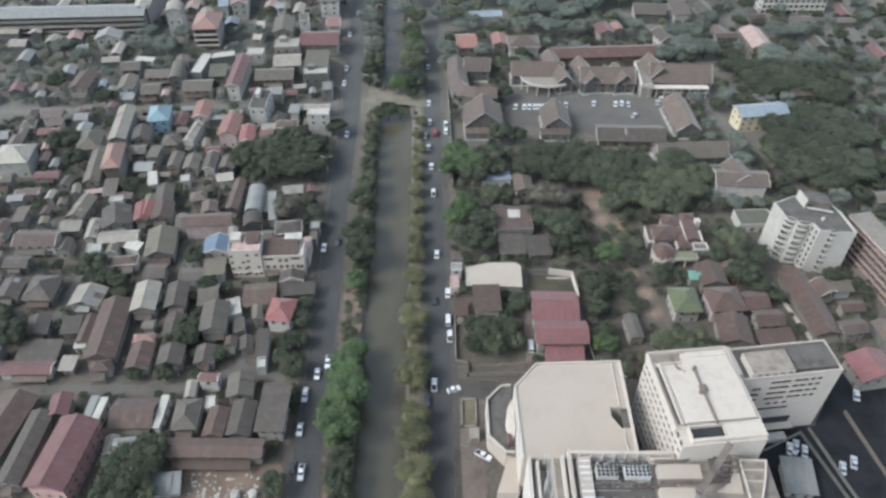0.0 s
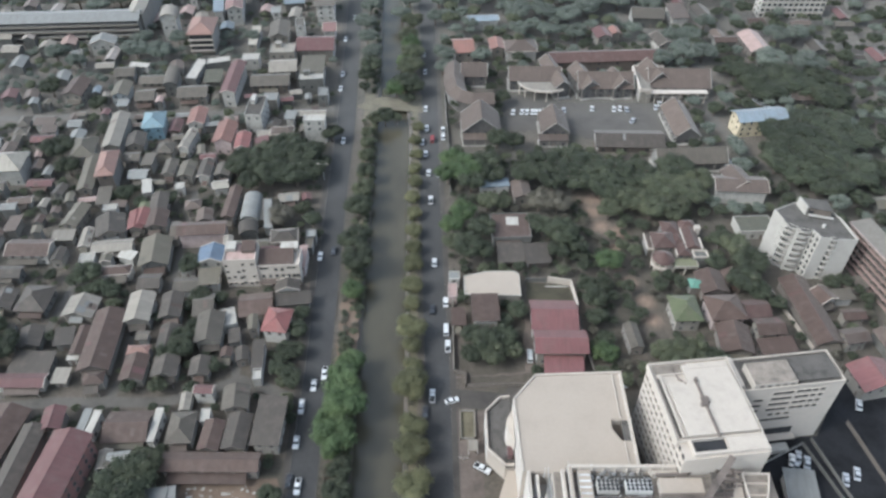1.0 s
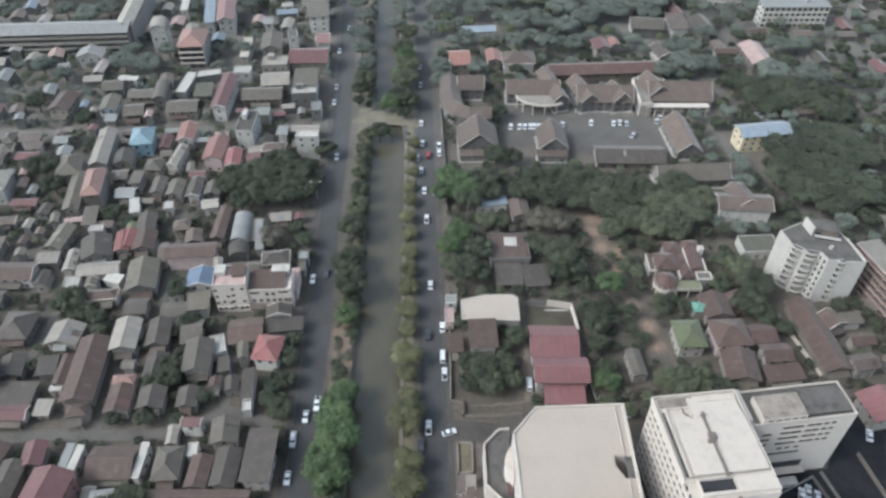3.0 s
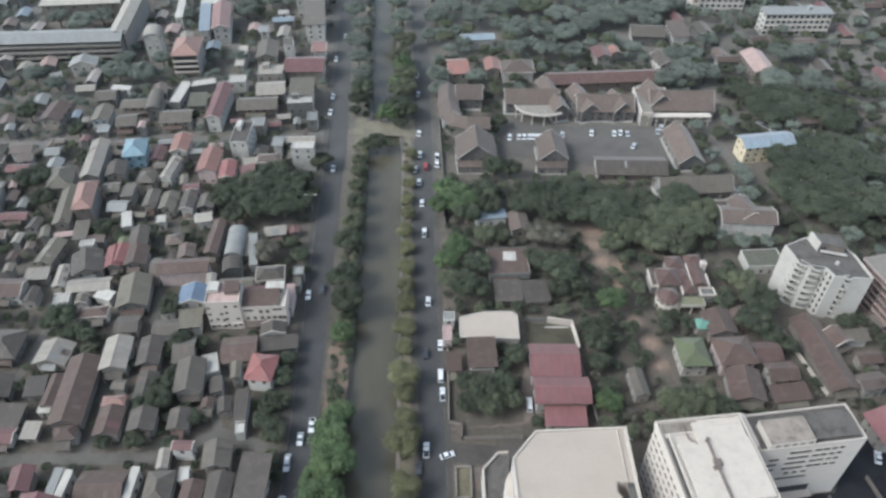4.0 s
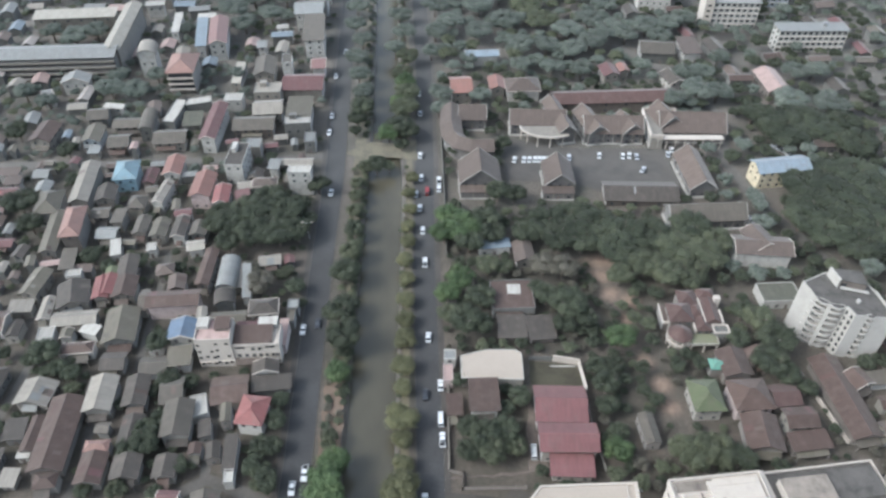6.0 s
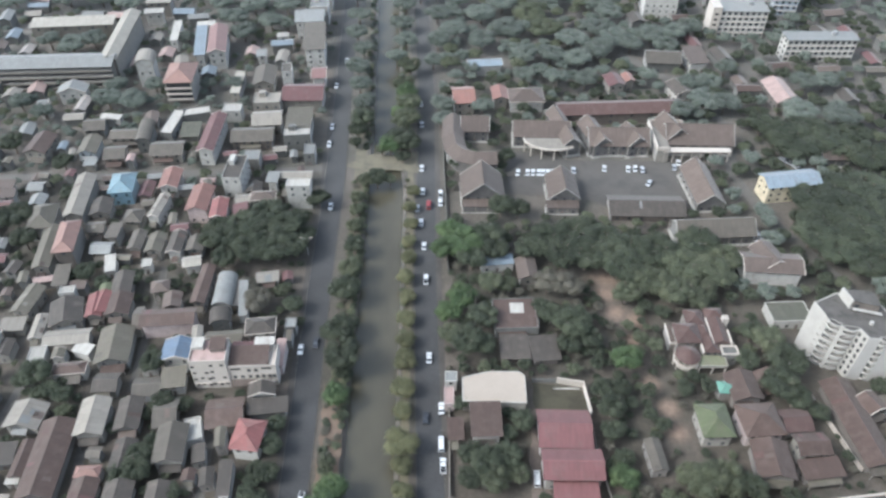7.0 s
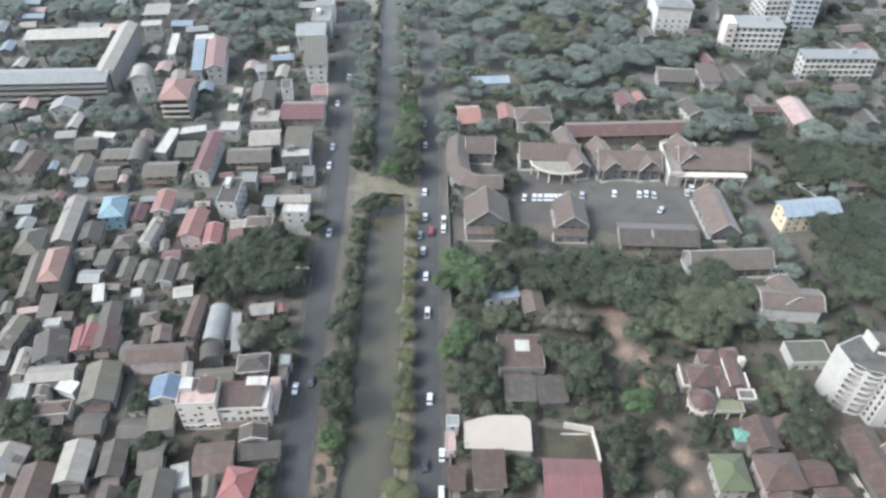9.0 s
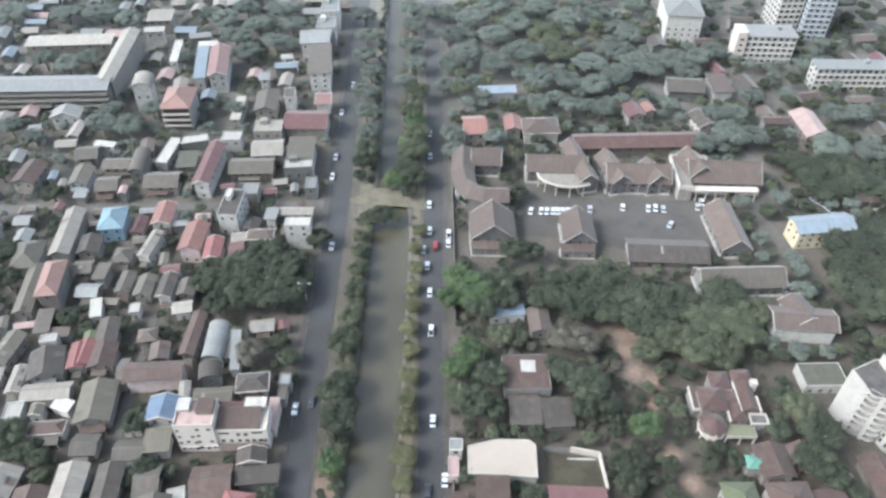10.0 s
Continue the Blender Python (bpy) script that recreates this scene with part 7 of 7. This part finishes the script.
    part("ledge", boxes((-13, -d - 0.45, 2.7, -7.4, -d, 2.82), (-5.6, -d - 0.45, 3.0, -1.6, -d, 3.12)), WHITE, root)
    part("shop_awning", sheet(bmesh.new(), [(-1.0, -d - 1.6, 2.6), (11.8, -d - 1.6, 2.6), (11.8, -d + 0.5, 3.3), (-1.0, -d + 0.5, 3.3)], [(0, 1, 2, 3)], 0.08), ROOFS["tan"], root)
    return root


def school_block():
    root = tagged(new("school_building"), "long grey four-storey block with open gallery bands", "building")
    root.matrix_basis = pose(-207, 384, 0, 0, 0, 4)
    L, D, z = 44, 5.5, 12.4
    part("wall", boxes((-L, -D, 0, L, D, z)), WALLS["grey"], root)
    part("roof", sheet(bmesh.new(), [(-L - 1, -D - 2.2, z + 0.2), (L + 1, -D - 2.2, z + 0.2), (L + 1, 0, z + 2.2), (-L - 1, 0, z + 2.2), (L + 1, D + 1, z + 0.4), (-L - 1, D + 1, z + 0.4)], [(0, 1, 2, 3), (3, 2, 4, 5)], 0.2), ROOFS["silver"], root)
    for f in range(4):
        part("gallery_band", boxes((-L, -D - 2.0, 0.2 + f * 3.1, L, -D, 1.3 + f * 3.1)), WALLS["cream"], root)
        # dark sheet before the wall instead of real gallery shade
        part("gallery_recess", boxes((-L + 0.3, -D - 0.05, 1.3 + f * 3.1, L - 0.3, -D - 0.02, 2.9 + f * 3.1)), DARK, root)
    return root


def swept_roof(line, half, h, rise):
    """A gabled wing that bends along a line, with its walls and white eaves."""
    root = tagged(new("pavilion"), "tan-roofed pavilion with a wing that bends round a corner", "building")
    pts = [Vector(p) for p in line]
    rows, walls = [], []
    for i, p in enumerate(pts):
        d = (pts[min(i + 1, len(pts) - 1)] - pts[max(i - 1, 0)]).normalized()
        n = Vector((-d.y, d.x))
        rows.append([(*(p + n * half), h), (*p, h + rise), (*(p - n * half), h)])
        walls.append((p + n * (half - 1), p - n * (half - 1)))
    tops = [q for r in rows for q in r]
    faces = [f for i in range(len(rows) - 1) for f in ((3 * i, 3 * i + 3, 3 * i + 4, 3 * i + 1), (3 * i + 1, 3 * i + 4, 3 * i + 5, 3 * i + 2))]
    part("roof", sheet(bmesh.new(), tops, faces, 0.2), ROOFS["tan"], root)
    bm = bmesh.new()
    outline = [tuple(a) for a, b in walls] + [tuple(b) for a, b in reversed(walls)]
    prism(bm, outline, 0, h)
    part("wall", bm, WALLS["timber"], root)
    return root


def canopy():
    ob = new("canopy")
    tagged(ob, "curved white canopy on columns before the pavilion", "canopy")
    arc = [(51.0 + 13 * math.cos(math.pi + math.pi * i / 14), 331.0 + 9 * math.sin(math.pi + math.pi * i / 14)) for i in range(11)]
    part("roof", prism(bmesh.new(), arc + [(arc[-1][0], 331.0)], 5.6, 5.9), ROOFS["beige"], ob)
    bm = bmesh.new()
    for a, b in zip(arc, arc[1:]):
        n = (Vector(a) - Vector((51.0, 331.0))).normalized() * 0.5
        m = (Vector(b) - Vector((51.0, 331.0))).normalized() * 0.5
        prism(bm, [a, b, tuple(Vector(b) + m), tuple(Vector(a) + n)], 5.4, 6.3)
    bmesh.ops.remove_doubles(bm, verts=bm.verts, dist=0.01)
    part("fascia", bm, WHITE, ob)
    for i in range(1, 10, 2):
        x, y = arc[i]
        part("column", tube(bmesh.new(), (x, y + 0.3, 0), (x, y + 0.3, 5.6), 0.28, 0.28), WHITE, ob)
    return ob


def boundary(name, line, h, material, label, piers=0.0):
    """A garden wall along a line, with a coping and piers."""
    root = tagged(new(name), label, "wall")
    bm, cap = bmesh.new(), bmesh.new()
    for a, b in zip(line, line[1:]):
        a, b = Vector(a), Vector(b)
        d = (b - a).normalized()
        n = Vector((-d.y, d.x))
        prism(bm, [tuple(a + n * 0.1), tuple(b + n * 0.1), tuple(b - n * 0.1), tuple(a - n * 0.1)][::-1], 0, h)
        prism(cap, [tuple(a + n * 0.18), tuple(b + n * 0.18), tuple(b - n * 0.18), tuple(a - n * 0.18)][::-1], h, h + 0.12)
        if piers:
            k = max(1, int((b - a).length / piers))
            for i in range(k + 1):
                p = a.lerp(b, i / k)
                part("pier", boxes((p.x - 0.2, p.y - 0.2, 0, p.x + 0.2, p.y + 0.2, h + 0.3)), material, root)
    part("panel", bm, material, root)
    part("coping", cap, material, root)
    return root


school_block()
swept_roof([(6.2, 346), (6.1, 330), (7.2, 321.5), (10, 317), (15, 315), (25, 315.2)], 5.0, 6.2, 3.4)
canopy()
boundary("garden_wall", [(39.4, 199.6), (47.9, 198.0), (49.0, 186.6)], 2.9, WHITE, "tall white wall round the mossy court")
boundary("garden_wall", [(31.4, 199.9), (39.2, 199.7)], 1.9, WALLS["grey"], "low grey wall behind the mossy court")
ledge_ob = tagged(new("kerb"), "pale concrete step along the court wall", "step", kind="structure")
part("step", boxes((38.4, 197.0, 0, 46.9, 197.5, 0.3)), CONCRETE, ledge_ob)
boundary("garden_wall", [(4.6, 205), (4.4, 180), (4.6, 158)], 1.8, WALLS["cream"], "cream roadside boundary wall")
boundary("fence", [(4.6, 158), (8.6, 157), (8.6, 152.2), (27, 152.6)], 1.5, WALLS["tan"], "low brown fence with square piers at the drive", 3.0)
boundary("garden_wall", [(4.0, 250), (3.0, 290), (1.5, 330)], 1.8, WALLS["grey"], "grey roadside boundary wall")
boundary("garden_wall", [(120.2, 196), (126.4, 168)], 1.7, WHITE, "white wall along the long brown roof")
boundary("garden_wall", [(126.7, 139.1), (129.6, 123.1), (133, 106)], 1.6, WALLS["tan"], "weathered tan boundary wall beside the dark yard")
boundary("garden_wall", [(97.2, 125), (110.3, 131.4), (115.7, 113), (121, 95)], 1.2, WALLS["grey"], "low grey wall in the dark yard")
boundary("garden_wall", [(113.4, 133), (118.3, 113), (124, 92)], 1.2, WALLS["grey"], "low grey wall along the dark drive")
boundary("garden_wall", [(48.6, 187), (49.2, 174), (51, 158)], 1.8, WALLS["tan"], "brown garden wall beside the red roof")
porch_ob = tagged(new("veranda"), "long white flat veranda roof on columns before the pavilion", "veranda")
part("roof", boxes((98.4, 321.2, 5.4, 128.6, 324.6, 5.9)), WHITE, porch_ob)
for i in range(8):
    part("column", tube(bmesh.new(), (99.4 + i * 4.05, 321.8, 0), (99.4 + i * 4.05, 321.8, 5.4), 0.25, 0.25), WHITE, porch_ob)
terrace_ob = tagged(new("terrace"), "flat roof terrace behind tall white parapets beside the pavilion", "terrace")
part("wall", boxes((95.9, 321.6, 0, 101.4, 342.2, 7.2), (101.4, 338.0, 0, 110.6, 342.2, 7.2)), WALLS["cream"], terrace_ob)
part("deck", boxes((96.0, 321.7, 7.2, 101.2, 342.1, 7.35), (101.2, 338.1, 7.2, 110.4, 342.1, 7.35)), ROOFS["beige"], terrace_ob)
part("parapet", boxes((95.4, 321.2, 6.4, 95.9, 342.6, 8.8), (95.9, 342.2, 6.4, 111.0, 342.6, 8.8), (110.6, 338.0, 6.4, 111.0, 342.2, 8.6), (95.9, 321.2, 6.4, 101.4, 321.6, 8.2)), WHITE, terrace_ob)
sky_ob = tagged(new("roof_light"), "white square sheet on the flat brown roof", "roof light")
part("sheet", boxes((25.6, 225.6, 5.02, 30.4, 230.4, 5.28)), ROOFS["white"], sky_ob)

def arch_sign():
    """A thin white arched frame on two legs in the roadside garden."""
    root = tagged(new("arch"), "thin white arched frame standing in the roadside garden", "arch")
    pts = [(9.4 + 2.2 * (1 - math.cos(math.pi * i / 8)) / 2 * 2, 234.5, 6.0 + 1.6 * math.sin(math.pi * i / 8)) for i in range(9)]
    bm = bmesh.new()
    tube(bm, (pts[0][0], 234.5, 0), pts[0], 0.16, 0.16, 6)
    for a, b in zip(pts, pts[1:]):
        tube(bm, a, b, 0.22, 0.22, 6)
    tube(bm, pts[-1], (pts[-1][0], 234.5, 0), 0.16, 0.16, 6)
    part("frame", bm, WHITE, root)
    return root


arch_sign()


def street_lamp(x, y):
    root = tagged(new("street_lamp"), "grey steel street lamp with two arms beside the road", "street lamp")
    part("pole", tube(bmesh.new(), (x, y, 0), (x, y, 8.6), 0.14, 0.08, 8), STEEL, root)
    for s in (-1, 1):
        part("arm", tube(bmesh.new(), (x, y, 8.5), (x + s * 1.6, y, 8.9), 0.07, 0.06, 6), STEEL, root)
        part("lamp_head", boxes((x + s * 1.9 - 0.55, y - 0.18, 8.82, x + s * 1.9 + 0.55, y + 0.18, 9.02)), WHITE, root)


street_lamp(-49.8, 259.5)


def kerb_garden():
    """The fenced plot before the hall, with a small open hut."""
    plot = [(6.4, 142.6), (10.9, 142.6), (10.9, 132.6), (6.6, 132.6)]
    patch("planting", plot, 0.12, GRASS, "dry planted plot behind a low fence", "garden", 12)
    boundary("fence", plot + plot[:1], 0.9, WALLS["cream"], "low cream fence round the dry plot", 2.0)
    hut = tagged(new("hut"), "small open hut with a pale sheet roof", "hut")
    part("roof", sheet(bmesh.new(), [(8.6, 127.2, 2.4), (11.6, 127.2, 2.4), (11.6, 130.8, 2.8), (8.6, 130.8, 2.8)], [(0, 1, 2, 3)], 0.08), ROOFS["beige"], hut)
    for x in (8.8, 11.4):
        for y in (127.4, 130.6):
            part("post", boxes((x - 0.06, y - 0.06, 0, x + 0.06, y + 0.06, 2.5)), STEEL, hut)
    part("counter", boxes((8.9, 129.8, 0, 11.3, 130.4, 1.0)), JOINERY, hut)
    for x, y in ((6.2, 126.4), (7.3, 125.9), (8.4, 126.3)):
        pot = tagged(new("planter"), "squat pale concrete planter on the dusty strip", "planter")
        part("tub", tube(bmesh.new(), (x, y, 0.03), (x, y, 0.7), 0.4, 0.5, 10), CONCRETE, pot)
        part("soil", tube(bmesh.new(), (x, y, 0.7), (x, y, 0.74), 0.44, 0.44, 10), BROWN, pot)


kerb_garden()


def lot():
    """Rubble, tanks and sheeting on the bare lot."""
    rnd = random.Random(9)
    bm = bmesh.new()
    for i in range(220):
        x, y, s = rnd.uniform(-73, -48), rnd.uniform(101, 116), rnd.uniform(0.15, 0.7)
        box(bm, x, y, 0.05, x + s * rnd.uniform(0.6, 2), y + s, 0.05 + s * rnd.uniform(0.3, 0.9))
    tagged(part("rubble", bm, CONCRETE), "broken pale concrete and timber on the bare lot", "rubble", kind="stuff")
    for x, y, r in ((-58.6, 108.8, 1.7), (-53.6, 109.0, 1.6)):
        root = tagged(new("water_tank"), "squat concrete water tank on bare earth", "tank")
        part("drum", tube(bmesh.new(), (x, y, 0), (x, y, 2.0), r * 0.75, r * 0.75, 20), CONCRETE, root)
        part("lid", tube(bmesh.new(), (x, y, 2.0), (x, y, 2.25), r * 0.75, r * 0.3, 20), CONCRETE, root)


lot()
hall()
west_block()
east_block()
plant_roof()
round_tower()
brown_flats()
shophouse()
villa()
far_blocks()
flat_store()

# ---- the rest of the quarter: small houses, yard trees and shrubs ----
LANES = [[(-150, 142), (-124, 145), (-87, 146), (-66, 155), (-44, 146)], [(-134, 214), (-134.5, 193), (-140, 166)], [(-230, 304), (-149, 308), (-48, 315)],
         [(-108, 190), (-104, 160)], [(-103, 252), (-98, 195)], [(137, 350), (128, 313), (146, 258), (154, 240)], [(96, 420), (128, 366), (137, 350)], [(71, 199), (74, 188), (77, 166)]]


def drive(x, y):
    """The paved yards, where nothing grows."""
    return (28 < x < 110 and 284 < y < 334) or (3 < x < 28 and 100 < y < 158) or (28 < x < 36 and 158 < y < 190) or (80 < x < 155 and 88 < y < 148) or (-76 < x < -46 and 99 < y < 119) or (58.5 < x < 69 and 224 < y < 252)


def free(x, y, r, gap=0.6, trees=0.75):
    """Whether a circle of radius r stands clear of the houses, trees, roads and lanes."""
    if y < 100 or along(WEST_ROAD, y) - 6.5 - r < x < along(EAST_ROAD, y) + 6.2 + r:
        return False
    if 12 < x < 125 and 60 < y < 150:
        return False
    if drive(x, y):
        return False
    for fx, fy, hw, hd, a in FOOT:
        if abs(fx - x) > 40 or abs(fy - y) > 40:
            continue
        dx, dy = x - fx, y - fy
        u, v = abs(dx * math.cos(a) + dy * math.sin(a)), abs(-dx * math.sin(a) + dy * math.cos(a))
        if math.hypot(max(u - hw, 0), max(v - hd, 0)) < r + gap:
            return False
    for tx, ty, tr in GROWN:
        if math.hypot(tx - x, ty - y) < tr * trees + r:
            return False
    for line in LANES:
        for p, q in zip(line, line[1:]):
            p, q, c = Vector(p), Vector(q), Vector((x, y))
            d = q - p
            k = min(max((c - p).dot(d) / d.length_squared, 0), 1)
            if (p + d * k - c).length < r + 2.0:
                return False
    return True


fill = random.Random(23)


def fill_houses(x0, y0, x1, y1, step, chance, big, single=True):
    """Small houses in the free plots of a stretch of the plan."""
    y = y0
    while y < y1:
        x = x0
        while x < x1:
            px, py = x + fill.uniform(-2.5, 2.5), y + fill.uniform(-2.5, 2.5)
            w, d = fill.uniform(6.5, 11.5) * big, fill.uniform(5, 7.5) * big
            if fill.random() < chance and free(px, py, d * 0.62, 0.2, 0.8) and not (116 < px < 182 and 180 < py < 262):
                rot = fill.choice((5, -84)) + fill.uniform(-7, 7)
                tone = fill.choice(("grey", "grey", "dark", "brown", "brown", "olive", "brown", "tan", "tan", "silver", "beige", "maroon", "dark"))
                # left of the canal beyond y 320, paler tones put haze into the roofs
                tone = tone if single else fill.choice(("grey", "olive", "tan", "olive", "beige", "tan", "silver", "brown", "pink", "maroon", "grey") if py < 320 else ("dark", "brown", "maroon", "brown", "grey", "tan", "dark") if px > 0 else ("silver", "beige", "dustywhite", "tan", "beige", "pink", "silver", "bluegrey"))
                h, shape, wall = fill.choice((3.2, 3.6, 4.2, 5.6)), fill.choice(("gable", "gable", "gable", "hip", "shed")), fill.choice(("grey", "tan", "cream", "white"))
                if single:
                    house(px, py, w, d, h, rot, shape, tone, wall)
                else:
                    quarter.add(px, py, w, d, h, rot, tone)
            x += step
        y += step


class Quarter:
    """Small far houses joined into one mesh of walls and one of roofs for each tone."""

    def __init__(self):
        self.walls, self.roofs = bmesh.new(), {}

    def add(self, x, y, w, d, h, rot, tone):
        FOOT.append((x, y, w / 2, d / 2, radians(rot)))
        m = pose(x, y, 0, 0, 0, rot)
        A, B, t, rise = w / 2, d / 2, 0.14, d * 0.21
        a, b = A - 0.6, B - 0.6
        ends = [[self.walls.verts.new(m @ Vector((s * a, p, q))) for p, q in ((-b, 0), (b, 0), (b, h), (0, h + b * 0.42), (-b, h))] for s in (-1, 1)]
        for f in (ends[0], ends[1][::-1], *[(ends[0][i], ends[0][(i + 1) % 5], ends[1][(i + 1) % 5], ends[1][i]) for i in range(5)]):
            self.walls.faces.new(f)
        tops = [tuple(m @ Vector(p)) for p in ((-A, -B, h + t), (A, -B, h + t), (A, 0, h + t + rise), (-A, 0, h + t + rise), (A, B, h + t), (-A, B, h + t))]
        sheet(self.roofs.setdefault(tone, bmesh.new()), tops, [(0, 1, 2, 3), (3, 2, 4, 5)], t)

    def done(self):
        tagged(part("far_houses", self.walls, WALLS["grey"]), "walls of many small distant houses", "houses", kind="stuff")
        for tone, bm in self.roofs.items():
            tagged(part("far_roofs", bm, ROOFS[tone]), "%s roofs of many small distant houses" % WORDS.get(tone, tone), "roofs", kind="stuff")


quarter, woods = Quarter(), Thicket()


def fill_trees(x0, y0, x1, y1, step, chance, low, high, kinds):
    """Yard and wood trees in what is still free."""
    y = y0
    while y < y1:
        x = x0
        while x < x1:
            px, py, r = x + fill.uniform(-3, 3), y + fill.uniform(-3, 3), fill.uniform(low, high)
            if fill.random() < chance and free(px, py, r * 0.7, 0.1, 0.55):
                h = r * fill.uniform(1.7, 2.3)
                GROWN.append((px, py, r))
                woods.add(px, py, h * 0.58, r * 1.08, h * 0.48, fill.choice(kinds))
            x += step
        y += step



fill_houses(-190, 120, -50, 300, 7.0, 0.85, 0.95)
fill_houses(-150, 112, -50, 236, 4.6, 0.55, 0.6)
fill_houses(-190, 112, -50, 330, 4.2, 0.6, 0.62, False)
fill_houses(-240, 120, -190, 330, 8.0, 0.7, 1.0, False)
fill_houses(-190, 300, -60, 330, 8.0, 0.7, 1.0, False)
fill_houses(-290, 330, -60, 520, 9.0, 0.65, 1.1, False)
fill_houses(130, 150, 260, 250, 10.0, 0.5, 1.1, False)
fill_houses(110, 335, 320, 520, 13.0, 0.4, 1.2, False)
# far woods mostly take the leaf colour with haze in it
fill_trees(6, 390, 112, 530, 6.5, 0.9, 3.2, 5.6, ("hazed", "hazed", "olive"))
fill_trees(112, 240, 330, 530, 8.5, 0.7, 3.2, 5.6, ("dark", "hazed", "hazed"))
fill_trees(44, 152, 112, 218, 4.0, 0.72, 1.7, 3.4, ("dark", "dark", "olive", "dark"))
fill_trees(6, 150, 66, 262, 4.4, 0.8, 1.5, 3.0, ("dark", "dark", "olive", "brown", "dark"))
fill_trees(140, 222, 260, 300, 5.5, 0.9, 2.8, 4.6, ("dark", "dark", "hazed"))
fill_trees(112, 170, 200, 244, 6.0, 0.75, 2.4, 4.4, ("dark", "dark", "dark", "olive"))
fill_trees(66, 150, 112, 390, 5.2, 0.65, 1.6, 3.2, ("dark", "dark", "olive"))
fill_trees(6, 262, 66, 390, 5.2, 0.65, 1.7, 3.4, ("dark", "dark", "olive"))
fill_trees(-300, 300, -48, 530, 4.6, 0.85, 1.5, 3.2, ("hazed", "hazed", "olive"))
fill_trees(-240, 100, -48, 300, 3.4, 0.75, 1.1, 2.4, ("dark", "dark", "olive"))
fill_trees(6, 196, 62, 252, 3.0, 0.85, 1.2, 2.5, ("brown", "dark", "brown", "olive"))
fill_trees(66, 160, 112, 230, 3.2, 0.6, 1.0, 2.0, ("brown", "dark", "olive"))
fill_trees(118, 140, 200, 204, 3.6, 0.7, 1.2, 2.4, ("dark", "brown", "dark"))
fill_trees(0, 345, 130, 400, 4.0, 0.9, 2.4, 4.4, ("hazed", "dark", "hazed"))
fill_trees(112, 250, 300, 480, 5.0, 0.8, 2.0, 4.0, ("dark", "olive", "dark"))
quarter.done()
woods.done("yard_trees", "%s trees and bushes of yards and distant woods", "trees")
scrub = Thicket()


def fill_shrubs(table, shift_x, spread, y0, y1, step, kinds, gaps=()):
    """Low growth along the canal's banks."""
    y = y0
    while y < y1:
        if not any(a < y < b for a, b in gaps):
            scrub.add(along(table, y) + shift_x + fill.uniform(-spread, spread), y, 0.5, fill.uniform(1.2, 2.2), fill.uniform(0.8, 1.6), fill.choice(kinds))
        y += step * fill.uniform(0.6, 1.4)


fill_shrubs(CANAL, -8.8, 1.0, 95, 312, 2.2, ("dark", "olive", "dark", "olive"), ((166, 182),))
fill_shrubs(CANAL, -12.8, 1.1, 95, 312, 3.4, ("dark", "olive", "brown"), ((155, 196), (98, 122)))
fill_shrubs(CANAL, 8.8, 0.6, 95, 312, 6.5, ("olive", "olive", "brown"))
fill_shrubs(CANAL, -8.4, 1.6, 330, 520, 2.4, ("hazed", "dark", "olive"))
fill_shrubs(CANAL, 8.4, 1.6, 330, 520, 2.4, ("hazed", "olive", "olive"))
fill_shrubs(CANAL, -12.2, 2.4, 155, 200, 1.5, ("brown", "olive", "brown", "dark"))
fill_shrubs(CANAL, -14.6, 0.9, 98, 124, 3.0, ("brown", "olive"))
scrub.done("bank_scrub", "low %s scrub along the canal banks", "scrub")
